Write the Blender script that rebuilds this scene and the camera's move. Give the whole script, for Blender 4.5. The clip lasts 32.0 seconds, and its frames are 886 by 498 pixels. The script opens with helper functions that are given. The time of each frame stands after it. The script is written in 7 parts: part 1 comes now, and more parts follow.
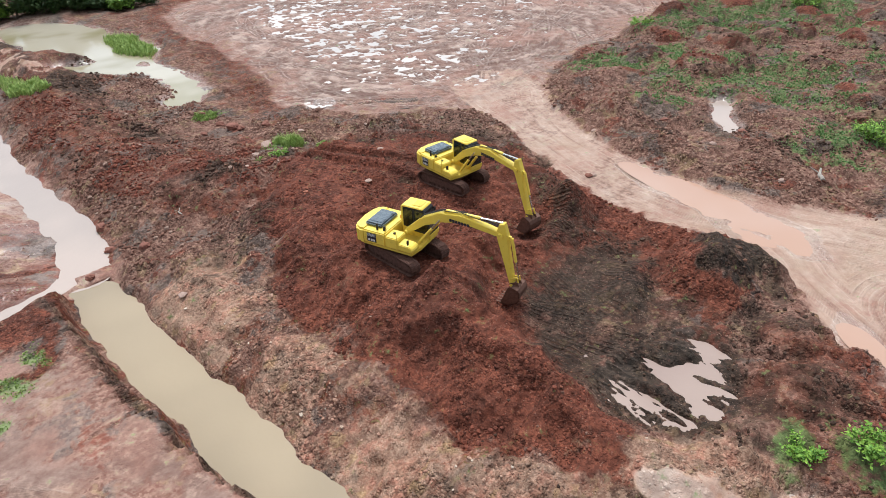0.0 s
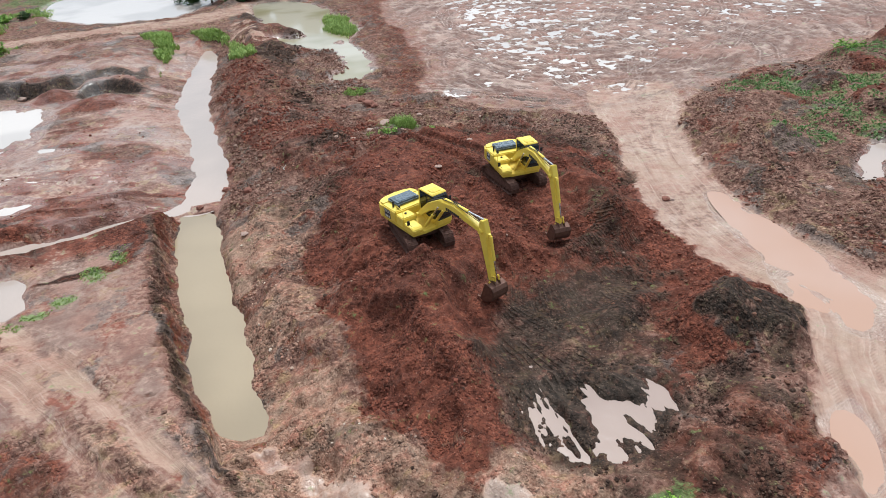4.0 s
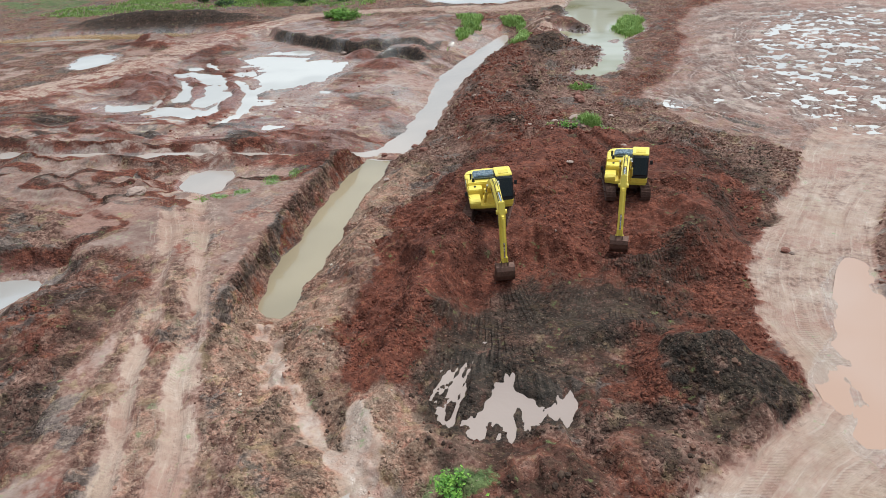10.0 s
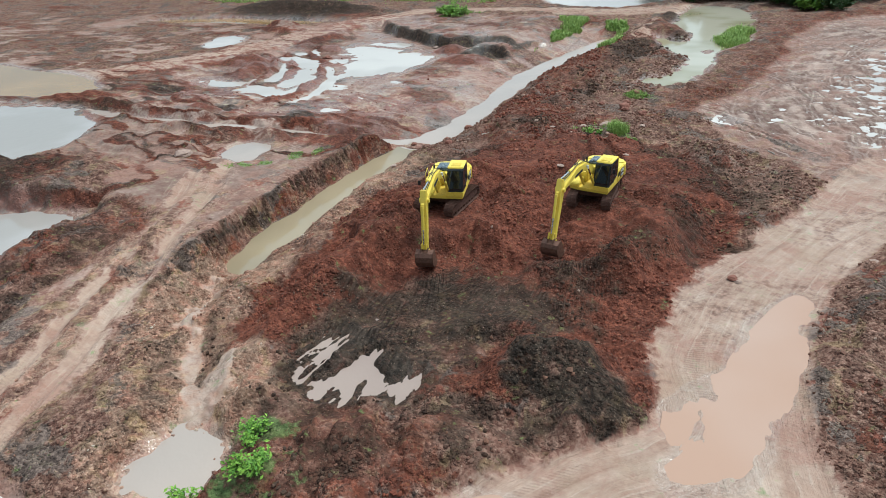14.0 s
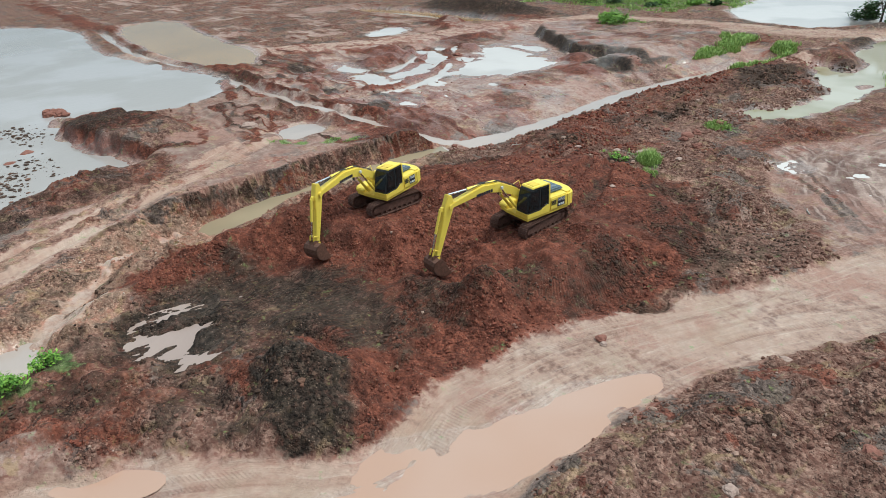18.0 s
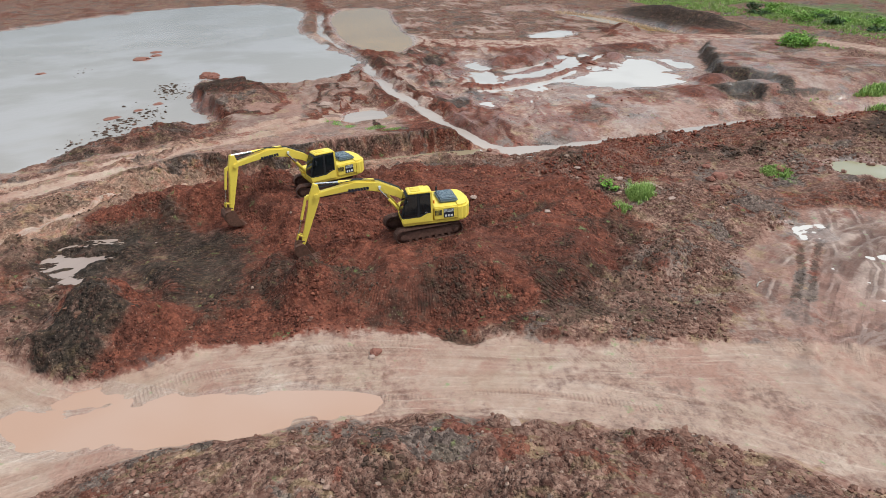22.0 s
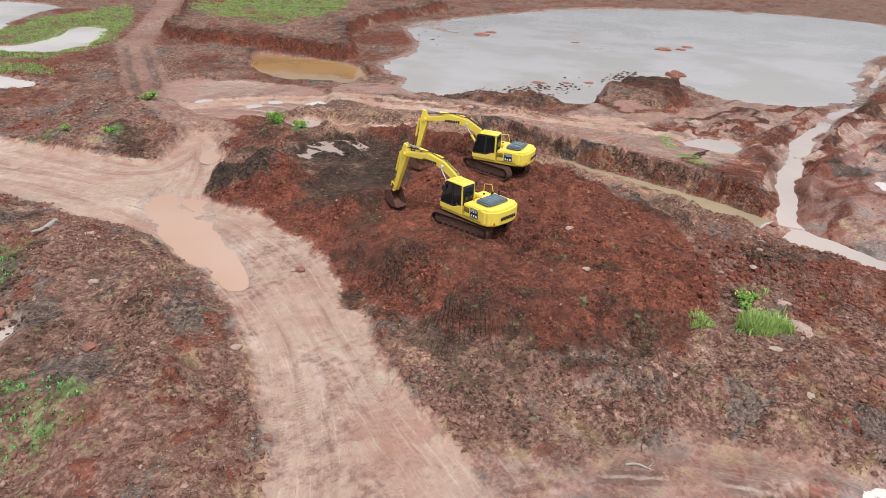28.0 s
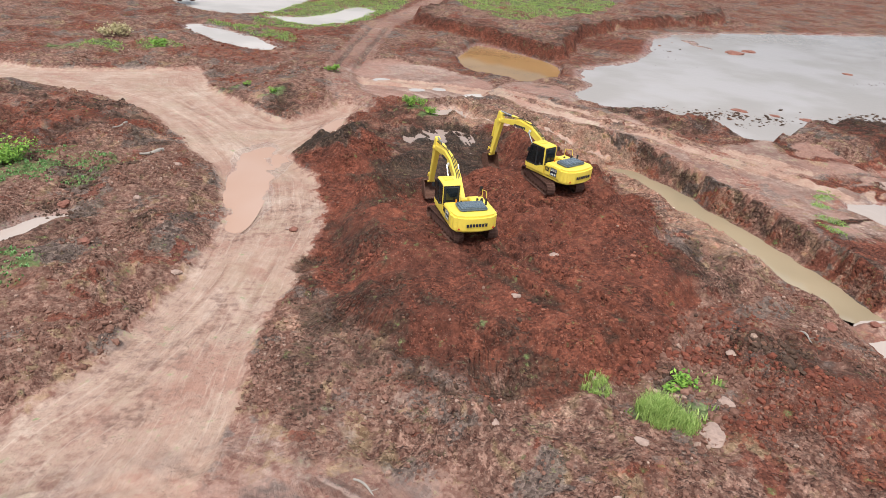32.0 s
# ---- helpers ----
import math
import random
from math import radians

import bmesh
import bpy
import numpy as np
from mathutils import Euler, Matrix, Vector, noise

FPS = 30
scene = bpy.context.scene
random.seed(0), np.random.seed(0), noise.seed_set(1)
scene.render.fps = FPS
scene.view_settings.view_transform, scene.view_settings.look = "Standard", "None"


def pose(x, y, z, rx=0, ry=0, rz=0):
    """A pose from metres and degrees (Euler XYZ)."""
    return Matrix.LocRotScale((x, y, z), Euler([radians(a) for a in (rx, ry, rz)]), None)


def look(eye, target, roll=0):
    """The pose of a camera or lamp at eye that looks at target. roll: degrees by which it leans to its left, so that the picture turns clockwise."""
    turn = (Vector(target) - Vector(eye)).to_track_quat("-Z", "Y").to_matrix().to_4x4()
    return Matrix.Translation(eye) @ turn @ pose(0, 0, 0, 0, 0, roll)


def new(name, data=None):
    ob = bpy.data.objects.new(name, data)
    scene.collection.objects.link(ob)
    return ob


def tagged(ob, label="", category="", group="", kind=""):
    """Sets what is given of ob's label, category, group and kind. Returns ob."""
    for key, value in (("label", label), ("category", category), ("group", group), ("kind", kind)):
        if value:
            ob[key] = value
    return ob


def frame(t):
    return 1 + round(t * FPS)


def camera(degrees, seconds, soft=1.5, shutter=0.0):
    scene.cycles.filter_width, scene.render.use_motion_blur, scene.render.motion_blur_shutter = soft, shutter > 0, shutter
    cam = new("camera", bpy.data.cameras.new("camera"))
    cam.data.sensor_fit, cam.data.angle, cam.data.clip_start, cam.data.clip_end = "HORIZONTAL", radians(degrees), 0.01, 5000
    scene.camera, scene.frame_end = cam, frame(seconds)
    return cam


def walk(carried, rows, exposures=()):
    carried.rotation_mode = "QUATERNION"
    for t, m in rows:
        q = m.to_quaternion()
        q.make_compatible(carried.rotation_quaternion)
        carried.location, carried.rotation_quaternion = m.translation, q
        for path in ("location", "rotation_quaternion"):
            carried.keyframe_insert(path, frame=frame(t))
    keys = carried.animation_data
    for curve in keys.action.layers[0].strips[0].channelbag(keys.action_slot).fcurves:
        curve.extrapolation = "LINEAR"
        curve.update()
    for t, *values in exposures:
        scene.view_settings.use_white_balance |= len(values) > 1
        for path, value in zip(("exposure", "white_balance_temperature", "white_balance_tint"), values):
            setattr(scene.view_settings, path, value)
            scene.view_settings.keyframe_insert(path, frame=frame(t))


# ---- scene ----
cam = camera(68.9, 32.0, soft=0.8)
METRES, EYE, TILT, LEAN, TURN = 143.0, 23.6, 0.0, 0.0, -41.5
ROWS = [
    (0.0, 0.0, 0.0, 0.0, -1.67, -32.84, 2.59),
    (0.5, 0.0114, -0.0004, -0.0004, 0.34, -32.75, 2.65),
    (1.0, 0.0233, -0.0008, -0.0009, 3.12, -32.6, 2.77),
    (1.5, 0.0353, -0.0008, -0.0013, 6.48, -32.46, 2.91),
    (2.0, 0.0477, -0.0007, -0.0019, 9.92, -32.27, 3.05),
    (2.5, 0.0598, -0.0001, -0.0022, 13.06, -32.12, 3.16),
    (3.0, 0.0717, 0.0009, -0.0026, 15.91, -31.95, 3.25),
    (3.5, 0.0833, 0.0024, -0.003, 18.74, -31.81, 3.35),
    (5.5, 0.1278, 0.0129, -0.0051, 30.14, -31.12, 3.67),
    (6.0, 0.1381, 0.0164, -0.0057, 32.99, -30.94, 3.7),
    (6.5, 0.1482, 0.0205, -0.0063, 35.83, -30.75, 3.78),
    (7.0, 0.1579, 0.0249, -0.0069, 38.65, -30.56, 3.81),
    (7.5, 0.1674, 0.0299, -0.0073, 41.48, -30.39, 3.87),
    (8.0, 0.1764, 0.0351, -0.0079, 44.29, -30.2, 3.86),
    (8.5, 0.1854, 0.0408, -0.0086, 47.14, -30.01, 3.89),
    (9.0, 0.1939, 0.0467, -0.0091, 49.94, -29.84, 3.87),
    (9.5, 0.2021, 0.0531, -0.0098, 52.73, -29.65, 3.88),
    (10.0, 0.2099, 0.0599, -0.0105, 55.34, -29.47, 3.89),
    (10.5, 0.2172, 0.0669, -0.0111, 56.83, -29.36, 3.88),
    (11.0, 0.2242, 0.0742, -0.0118, 58.17, -29.27, 3.87),
    (11.5, 0.231, 0.0818, -0.0124, 59.61, -29.17, 3.83),
    (12.0, 0.238, 0.0904, -0.0131, 61.28, -29.06, 3.83),
    (12.5, 0.2452, 0.1006, -0.0138, 62.98, -28.95, 3.79),
    (13.0, 0.2525, 0.1124, -0.0146, 65.31, -28.8, 3.77),
    (13.5, 0.2599, 0.1256, -0.0158, 67.99, -28.6, 3.72),
    (14.0, 0.2661, 0.1394, -0.0168, 70.66, -28.44, 3.63),
    (14.5, 0.2717, 0.155, -0.0178, 73.46, -28.24, 3.57),
    (16.5, 0.2824, 0.2254, -0.0225, 84.64, -27.55, 3.26),
    (17.0, 0.2829, 0.2441, -0.0235, 87.45, -27.37, 3.15),
    (17.5, 0.2823, 0.263, -0.0245, 90.25, -27.23, 3.0),
    (18.0, 0.2808, 0.2823, -0.0254, 92.98, -27.09, 2.87),
    (18.5, 0.2789, 0.3017, -0.0264, 95.69, -26.96, 2.7),
    (19.0, 0.2769, 0.3213, -0.0275, 98.43, -26.83, 2.59),
    (19.5, 0.2743, 0.3411, -0.0285, 101.21, -26.7, 2.44),
    (20.0, 0.271, 0.3608, -0.0295, 104.1, -26.59, 2.25),
    (20.5, 0.2658, 0.3798, -0.0304, 107.18, -26.47, 2.07),
    (21.0, 0.2589, 0.3978, -0.031, 110.27, -26.37, 1.86),
    (21.5, 0.2503, 0.4149, -0.0315, 113.36, -26.27, 1.65),
    (22.0, 0.2403, 0.4312, -0.032, 116.47, -26.16, 1.43),
    (22.5, 0.2289, 0.4467, -0.0321, 119.55, -26.1, 1.22),
    (23.0, 0.2165, 0.4614, -0.0323, 122.72, -26.02, 0.99),
    (23.5, 0.2029, 0.4755, -0.0324, 126.77, -25.93, 0.74),
    (24.0, 0.1882, 0.4885, -0.0326, 132.13, -25.88, 0.35),
    (24.5, 0.1729, 0.5008, -0.0325, 137.66, -25.85, -0.07),
    (25.0, 0.157, 0.5127, -0.0323, 143.12, -25.88, -0.48),
    (25.5, 0.1408, 0.5247, -0.0323, 148.57, -25.91, -0.84),
    (27.5, 0.0707, 0.5647, -0.0306, 169.4, -26.5, -2.23),
    (28.0, 0.0519, 0.5696, -0.0301, 174.5, -26.7, -2.51),
    (28.5, 0.033, 0.5725, -0.0296, 179.61, -26.91, -2.77),
    (29.0, 0.0142, 0.5731, -0.0288, 184.72, -27.18, -3.02),
    (29.5, -0.0045, 0.5718, -0.028, 189.81, -27.45, -3.24),
    (30.0, -0.0229, 0.5686, -0.0272, 194.84, -27.74, -3.43),
    (30.5, -0.041, 0.5636, -0.0264, 199.69, -28.0, -3.58),
    (31.0, -0.0591, 0.5573, -0.0255, 203.23, -28.19, -3.64),
    (31.5, -0.0745, 0.5516, -0.0247, 203.46, -28.17, -3.65),
    (32.0, -0.0822, 0.5494, -0.0244, 203.46, -28.13, -3.66),
]
walk(cam, [(t, pose(0, 0, EYE, TILT, LEAN, TURN) @ pose(METRES * x, METRES * y, METRES * z, 90 + pitch, roll, yaw)) for t, x, y, z, yaw, pitch, roll in ROWS],
     [(0, 0.08, 6330, 8), (6, -0.06, 6080, 4), (9, -0.1, 5980, 1), (14, -0.13, 5930, -3), (19, -0.13, 6030, -2), (23, -0.14, 6280, 5), (28, 0.03, 6430, 9), (32, 0.12, 6500, 9)])

# ---- light: bright overcast, a weak veiled sun in the north-east ----
SUN_AZ, SUN_EL = 32.0, 62.0
world = bpy.data.worlds.new("overcast_sky")
scene.world = world
world.use_nodes = True
wn, wl = world.node_tree.nodes, world.node_tree.links
wn.clear()
w_out, w_bg = wn.new("ShaderNodeOutputWorld"), wn.new("ShaderNodeBackground")
w_sky, w_mix, w_tc = wn.new("ShaderNodeTexSky"), wn.new("ShaderNodeMix"), wn.new("ShaderNodeTexCoord")
w_noise, w_ramp = wn.new("ShaderNodeTexNoise"), wn.new("ShaderNodeValToRGB")
w_xyz, w_dome, w_tone = wn.new("ShaderNodeSeparateXYZ"), wn.new("ShaderNodeMapRange"), wn.new("ShaderNodeMix")
w_dot, w_veil, w_both = wn.new("ShaderNodeVectorMath"), wn.new("ShaderNodeMapRange"), wn.new("ShaderNodeMath")
w_sky.sky_type, w_sky.sun_disc = "NISHITA", False
w_sky.sun_elevation, w_sky.sun_rotation = radians(SUN_EL), radians(SUN_AZ)
w_sky.air_density, w_sky.dust_density = 1.0, 3.0
w_noise.inputs["Scale"].default_value, w_noise.inputs["Detail"].default_value = 2.2, 6.0
w_ramp.color_ramp.elements[0].position, w_ramp.color_ramp.elements[0].color = 0.35, (7.0, 8.0, 9.3, 1)
w_ramp.color_ramp.elements[1].position, w_ramp.color_ramp.elements[1].color = 0.65, (10.6, 11.4, 12.4, 1)
w_mix.data_type = "RGBA"
w_mix.inputs[0].default_value = 0.8
w_bg.inputs["Strength"].default_value = 0.098
# cloud cover: brightest overhead, dimmer towards the horizon
w_dome.inputs[1].default_value, w_dome.inputs[2].default_value = 0.0, 1.0
w_dome.inputs[3].default_value, w_dome.inputs[4].default_value = 0.75, 1.15
# and brighter round the veiled sun
w_dot.operation, w_both.operation = "DOT_PRODUCT", "MULTIPLY"
w_dot.inputs[1].default_value = (math.sin(radians(SUN_AZ)) * math.cos(radians(SUN_EL)), math.cos(radians(SUN_AZ)) * math.cos(radians(SUN_EL)), math.sin(radians(SUN_EL)))
w_veil.inputs[1].default_value, w_veil.inputs[2].default_value = -0.4, 1.0
w_veil.inputs[3].default_value, w_veil.inputs[4].default_value = 0.4, 1.45
w_tone.data_type, w_tone.blend_type = "RGBA", "MULTIPLY"
w_tone.inputs[0].default_value = 1.0
wl.new(w_tc.outputs["Generated"], w_noise.inputs["Vector"])
wl.new(w_noise.outputs["Fac"], w_ramp.inputs["Fac"])
wl.new(w_sky.outputs["Color"], w_mix.inputs[6])
wl.new(w_ramp.outputs["Color"], w_mix.inputs[7])
wl.new(w_tc.outputs["Generated"], w_xyz.inputs[0])
wl.new(w_xyz.outputs[2], w_dome.inputs[0])
wl.new(w_mix.outputs[2], w_tone.inputs[6])
wl.new(w_tc.outputs["Generated"], w_dot.inputs[0])
wl.new(w_dot.outputs["Value"], w_veil.inputs[0])
wl.new(w_dome.outputs[0], w_both.inputs[0])
wl.new(w_veil.outputs[0], w_both.inputs[1])
wl.new(w_both.outputs[0], w_tone.inputs[7])
wl.new(w_tone.outputs[2], w_bg.inputs["Color"])
wl.new(w_bg.outputs["Background"], w_out.inputs["Surface"])

sun = new("sun", bpy.data.lights.new("sun", "SUN"))
sun.data.energy, sun.data.angle, sun.data.color = 3.1, radians(11), (1.0, 0.975, 0.94)
sx, sy = math.sin(radians(SUN_AZ)), math.cos(radians(SUN_AZ))
sun.matrix_world = look((sx * 60, sy * 60, 60 * math.tan(radians(SUN_EL))), (0, 0, 0))

# ---- materials ----
class Nodes:
    """A small builder of node materials."""

    def __init__(self, name):
        self.mat = bpy.data.materials.new(name)
        self.mat.use_nodes = True
        self.n, self.l = self.mat.node_tree.nodes, self.mat.node_tree.links
        self.bsdf = self.n["Principled BSDF"]
        self.tc = self.n.new("ShaderNodeTexCoord")

    def put(self, socket, value):
        if isinstance(value, (int, float)):
            socket.default_value = value
        elif isinstance(value, tuple):
            socket.default_value = (*value, 1) if len(value) == 3 else value
        else:
            self.l.new(value, socket)

    def noise(self, scale, detail=4.0, rough=0.55, stretch=(1, 1, 1), dist=0.0):
        mp = self.n.new("ShaderNodeMapping")
        mp.inputs["Scale"].default_value = stretch
        self.l.new(self.tc.outputs["Object"], mp.inputs["Vector"])
        t = self.n.new("ShaderNodeTexNoise")
        t.inputs["Scale"].default_value, t.inputs["Detail"].default_value = scale, detail
        t.inputs["Roughness"].default_value, t.inputs["Distortion"].default_value = rough, dist
        self.l.new(mp.outputs["Vector"], t.inputs["Vector"])
        return t.outputs["Fac"]

    def cells(self, scale, warp=0.0):
        """Rounded lumps: distance from each lump's middle and two random tones of it."""
        t = self.n.new("ShaderNodeTexVoronoi")
        t.inputs["Scale"].default_value = scale
        at = self.tc.outputs["Object"]
        if warp:
            w = self.n.new("ShaderNodeTexNoise")
            w.inputs["Scale"].default_value, w.inputs["Detail"].default_value = scale * 0.9, 2.0
            self.l.new(at, w.inputs["Vector"])
            v = self.n.new("ShaderNodeVectorMath")
            v.operation = "MULTIPLY_ADD"
            self.l.new(w.outputs["Color"], v.inputs[0])
            v.inputs[1].default_value = (warp / scale,) * 3
            self.l.new(at, v.inputs[2])
            at = v.outputs[0]
        self.l.new(at, t.inputs["Vector"])
        c = self.n.new("ShaderNodeSeparateColor")
        self.l.new(t.outputs["Color"], c.inputs[0])
        return t.outputs["Distance"], c.outputs[0], c.outputs[1]

    def ramp(self, value, a, b, lo=0.0, hi=1.0):
        r = self.n.new("ShaderNodeMapRange")
        r.interpolation_type = "SMOOTHSTEP"
        for i, v in enumerate((value, a, b, lo, hi)):
            self.put(r.inputs[i], v)
        return r.outputs[0]

    def math(self, op, a, b=0.0):
        m = self.n.new("ShaderNodeMath")
        m.operation = op
        self.put(m.inputs[0], a)
        self.put(m.inputs[1], b)
        return m.outputs[0]

    def mix(self, fac, a, b, blend="MIX"):
        m = self.n.new("ShaderNodeMix")
        m.data_type, m.blend_type = "RGBA", blend
        self.put(m.inputs[0], fac)
        self.put(m.inputs[6], a)
        self.put(m.inputs[7], b)
        return m.outputs[2]

    def mask(self, name):
        a = self.n.new("ShaderNodeAttribute")
        a.attribute_name = name
        s = self.n.new("ShaderNodeSeparateColor")
        self.l.new(a.outputs["Color"], s.inputs[0])
        return s.outputs[0], s.outputs[1], s.outputs[2], a.outputs["Alpha"]

    def island(self):
        return self.n.new("ShaderNodeNewGeometry").outputs["Random Per Island"]

    def bump(self, height, distance=0.03, strength=1.0):
        b = self.n.new("ShaderNodeBump")
        b.inputs["Distance"].default_value, b.inputs["Strength"].default_value = distance, strength
        self.l.new(height, b.inputs["Height"])
        self.l.new(b.outputs["Normal"], self.bsdf.inputs["Normal"])

    def done(self, color, rough=0.8, metal=0.0, spec=0.5):
        self.put(self.bsdf.inputs["Base Color"], color)
        self.put(self.bsdf.inputs["Roughness"], rough)
        self.put(self.bsdf.inputs["Metallic"], metal)
        self.put(self.bsdf.inputs["Specular IOR Level"], spec)
        return self.mat


RED, RED_D = (0.31, 0.098, 0.058), (0.115, 0.038, 0.026)
BROWN, BROWN_L = (0.21, 0.094, 0.068), (0.38, 0.225, 0.168)
DARK, DARK_L = (0.026, 0.020, 0.015), (0.095, 0.066, 0.047)
PALE, PALE_D = (0.49, 0.34, 0.26), (0.34, 0.195, 0.14)
TAN, TAN_D = (0.62, 0.41, 0.295), (0.38, 0.19, 0.125)


def ground_material():
    g = Nodes("wet_laterite_soil")
    red, dark, pale, grass = g.mask("soil_a")
    tan, pink, wet, rut = g.mask("soil_b")
    big, mid, fine = g.noise(0.22, 4, 0.6), g.noise(0.8, 5, 0.6), g.noise(2.6, 4, 0.62)
    lumps, lump_tone, lump_size = g.cells(3.0, 0.9)
    crumbs, piece, crumb_size = g.cells(6.6, 0.9)
    grains, piece2, grain_size = g.cells(13.0, 0.7)

    calm = g.ramp(g.noise(0.2, 4, 0.6, (1, 1, 1), 0.7), 0.40, 0.60, 0.35, 1.15)
    tone, tone2 = piece, piece2
    piece, piece2 = g.ramp(piece, 0.0, 1.0, 0.3, 0.62), g.ramp(piece2, 0.0, 1.0, 0.3, 0.62)
    patch = g.math("ADD", g.math("SUBTRACT", fine, 0.5), g.math("MULTIPLY", g.math("SUBTRACT", mid, 0.5), 1.2))

    def over(mask, amount, a, b, hi=1.0):
        return g.ramp(g.math("ADD", mask, g.math("MULTIPLY", patch, amount)), a, b, 0, hi)

    # mixed spoil: brown, with patches of grey clay and red earth
    col = g.mix(g.ramp(g.math("ADD", g.math("MULTIPLY", piece, 0.5), g.math("MULTIPLY", fine, 0.7)), 0.4, 0.8), BROWN, BROWN_L)
    col = g.mix(g.ramp(g.noise(0.55, 4, 0.6, (1.3, 1, 1), 0.8), 0.54, 0.64, 0, 0.7), col, g.mix(piece, (0.26, 0.15, 0.075), (0.46, 0.33, 0.20)))
    col = g.mix(over(g.ramp(big, 0.50, 0.62), 1.3, 0.32, 0.7, 0.72), col, g.mix(piece, (0.10, 0.078, 0.068), (0.30, 0.235, 0.20)))
    col = g.mix(over(g.ramp(g.noise(0.31, 4, 0.6, (1, 1, 1), 0.4), 0.56, 0.66), 1.2, 0.35, 0.75, 0.85), col, g.mix(piece, (0.15, 0.042, 0.026), (0.33, 0.11, 0.072)))
    tan_c = g.mix(g.ramp(g.math("ADD", g.math("MULTIPLY", piece2, 0.5), g.math("MULTIPLY", mid, 0.8)), 0.4, 0.9), TAN_D, TAN)
    tan_c = g.mix(g.ramp(g.noise(1.3, 5, 0.7), 0.50, 0.64, 0, 0.7), tan_c, g.mix(piece, (0.36, 0.13, 0.085), (0.52, 0.24, 0.17)))
    tan_c = g.mix(g.ramp(g.noise(0.9, 5, 0.7, (1.2, 0.9, 1), 0.6), 0.60, 0.68, 0, 0.55), tan_c, g.mix(piece2, (0.12, 0.10, 0.075), (0.30, 0.25, 0.19)))
    tan_c = g.mix(g.ramp(g.noise(0.6, 4, 0.6, (1, 1.4, 1), 0.3), 0.56, 0.66, 0, 0.6), tan_c, g.mix(piece, (0.46, 0.27, 0.11), (0.62, 0.45, 0.25)))
    tan_c = g.mix(g.ramp(g.noise(0.42, 4, 0.6, (1, 1, 1), 0.5), 0.58, 0.66, 0, 0.5), tan_c, g.mix(piece, (0.085, 0.078, 0.06), (0.22, 0.19, 0.15)))
    col = g.mix(over(tan, 1.4, 0.3, 0.75, 0.9), col, tan_c)
    red_c = g.mix(g.ramp(g.math("ADD", g.math("MULTIPLY", piece, 0.5), g.math("MULTIPLY", fine, 0.5)), 0.1, 0.8), RED_D, RED)
    red_c = g.mix(g.ramp(mid, 0.52, 0.72, 0, 0.6), red_c, (0.30, 0.092, 0.052))
    red_c = g.mix(g.ramp(g.noise(0.35, 4, 0.55), 0.56, 0.72, 0, 0.35), red_c, g.mix(piece, (0.07, 0.035, 0.028), (0.14, 0.07, 0.05)))
    red_c = g.mix(g.ramp(g.noise(0.16, 3, 0.55, (1, 1, 1), 0.5), 0.46, 0.62, 0, 0.45), red_c, (0.105, 0.042, 0.03))
    col = g.mix(over(red, 1.1, 0.3, 0.7), col, red_c)
    # dark clay, plus the shade painted on the pit wall and in hollows
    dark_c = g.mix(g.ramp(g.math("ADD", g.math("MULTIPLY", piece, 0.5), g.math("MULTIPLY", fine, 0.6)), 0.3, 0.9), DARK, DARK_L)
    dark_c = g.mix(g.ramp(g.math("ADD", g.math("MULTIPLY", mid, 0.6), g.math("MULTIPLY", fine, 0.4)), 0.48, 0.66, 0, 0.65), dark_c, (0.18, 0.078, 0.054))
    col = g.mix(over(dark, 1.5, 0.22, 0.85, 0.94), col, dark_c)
    # drag lines of the bucket teeth, fanning from the machines
    sep = g.n.new("ShaderNodeSeparateXYZ")
    g.l.new(g.tc.outputs["Object"], sep.inputs[0])

    def fan_of(px, py, lines):
        dx, dy = g.math("SUBTRACT", sep.outputs[0], px), g.math("SUBTRACT", sep.outputs[1], py)
        reach = g.math("SQRT", g.math("ADD", g.math("MULTIPLY", dx, dx), g.math("MULTIPLY", dy, dy)))
        turn = g.math("ADD", g.math("MULTIPLY", g.math("ARCTAN2", dy, dx), lines), g.math("MULTIPLY", big, 18.0))
        on = g.math("MULTIPLY", g.ramp(reach, 6.0, 8.0), g.ramp(reach, 19.0, 15.0))
        return g.math("MULTIPLY", g.ramp(g.math("SINE", turn), -0.5, 0.9), on)

    which = g.ramp(g.math("ADD", g.math("ADD", sep.outputs[0], g.math("MULTIPLY", sep.outputs[1], 0.35)), g.math("MULTIPLY", mid, 5.0)), 32.4, 33.4)
    first, second = fan_of(20.3, 26.3, 210.0), fan_of(29.4, 31.6, 280.0)
    fan = g.math("ADD", g.math("MULTIPLY", first, g.math("SUBTRACT", 1.0, which)), g.math("MULTIPLY", second, which))
    fan = g.math("MULTIPLY", g.math("MULTIPLY", fan, g.ramp(dark, 0.3, 0.7)), g.ramp(g.noise(0.45, 4, 0.6), 0.42, 0.56))
    col = g.mix(g.math("MULTIPLY", fan, 0.3), col, (0.17, 0.12, 0.09))
    col = g.mix(g.math("MULTIPLY", g.ramp(g.noise(0.7, 5, 0.65), 0.56, 0.66, 0, 0.5), dark), col, (0.15, 0.10, 0.055))
    # wheel lines that follow the lanes
    across, along, lane_on, _ = g.mask("soil_c")
    wheel = g.n.new("ShaderNodeCombineXYZ")
    g.put(wheel.inputs[0], g.math("MULTIPLY", g.math("ADD", across, g.math("MULTIPLY", mid, 0.2)), 4.6))
    g.put(wheel.inputs[1], g.math("MULTIPLY", along, 0.30))
    lane = g.n.new("ShaderNodeTexNoise")
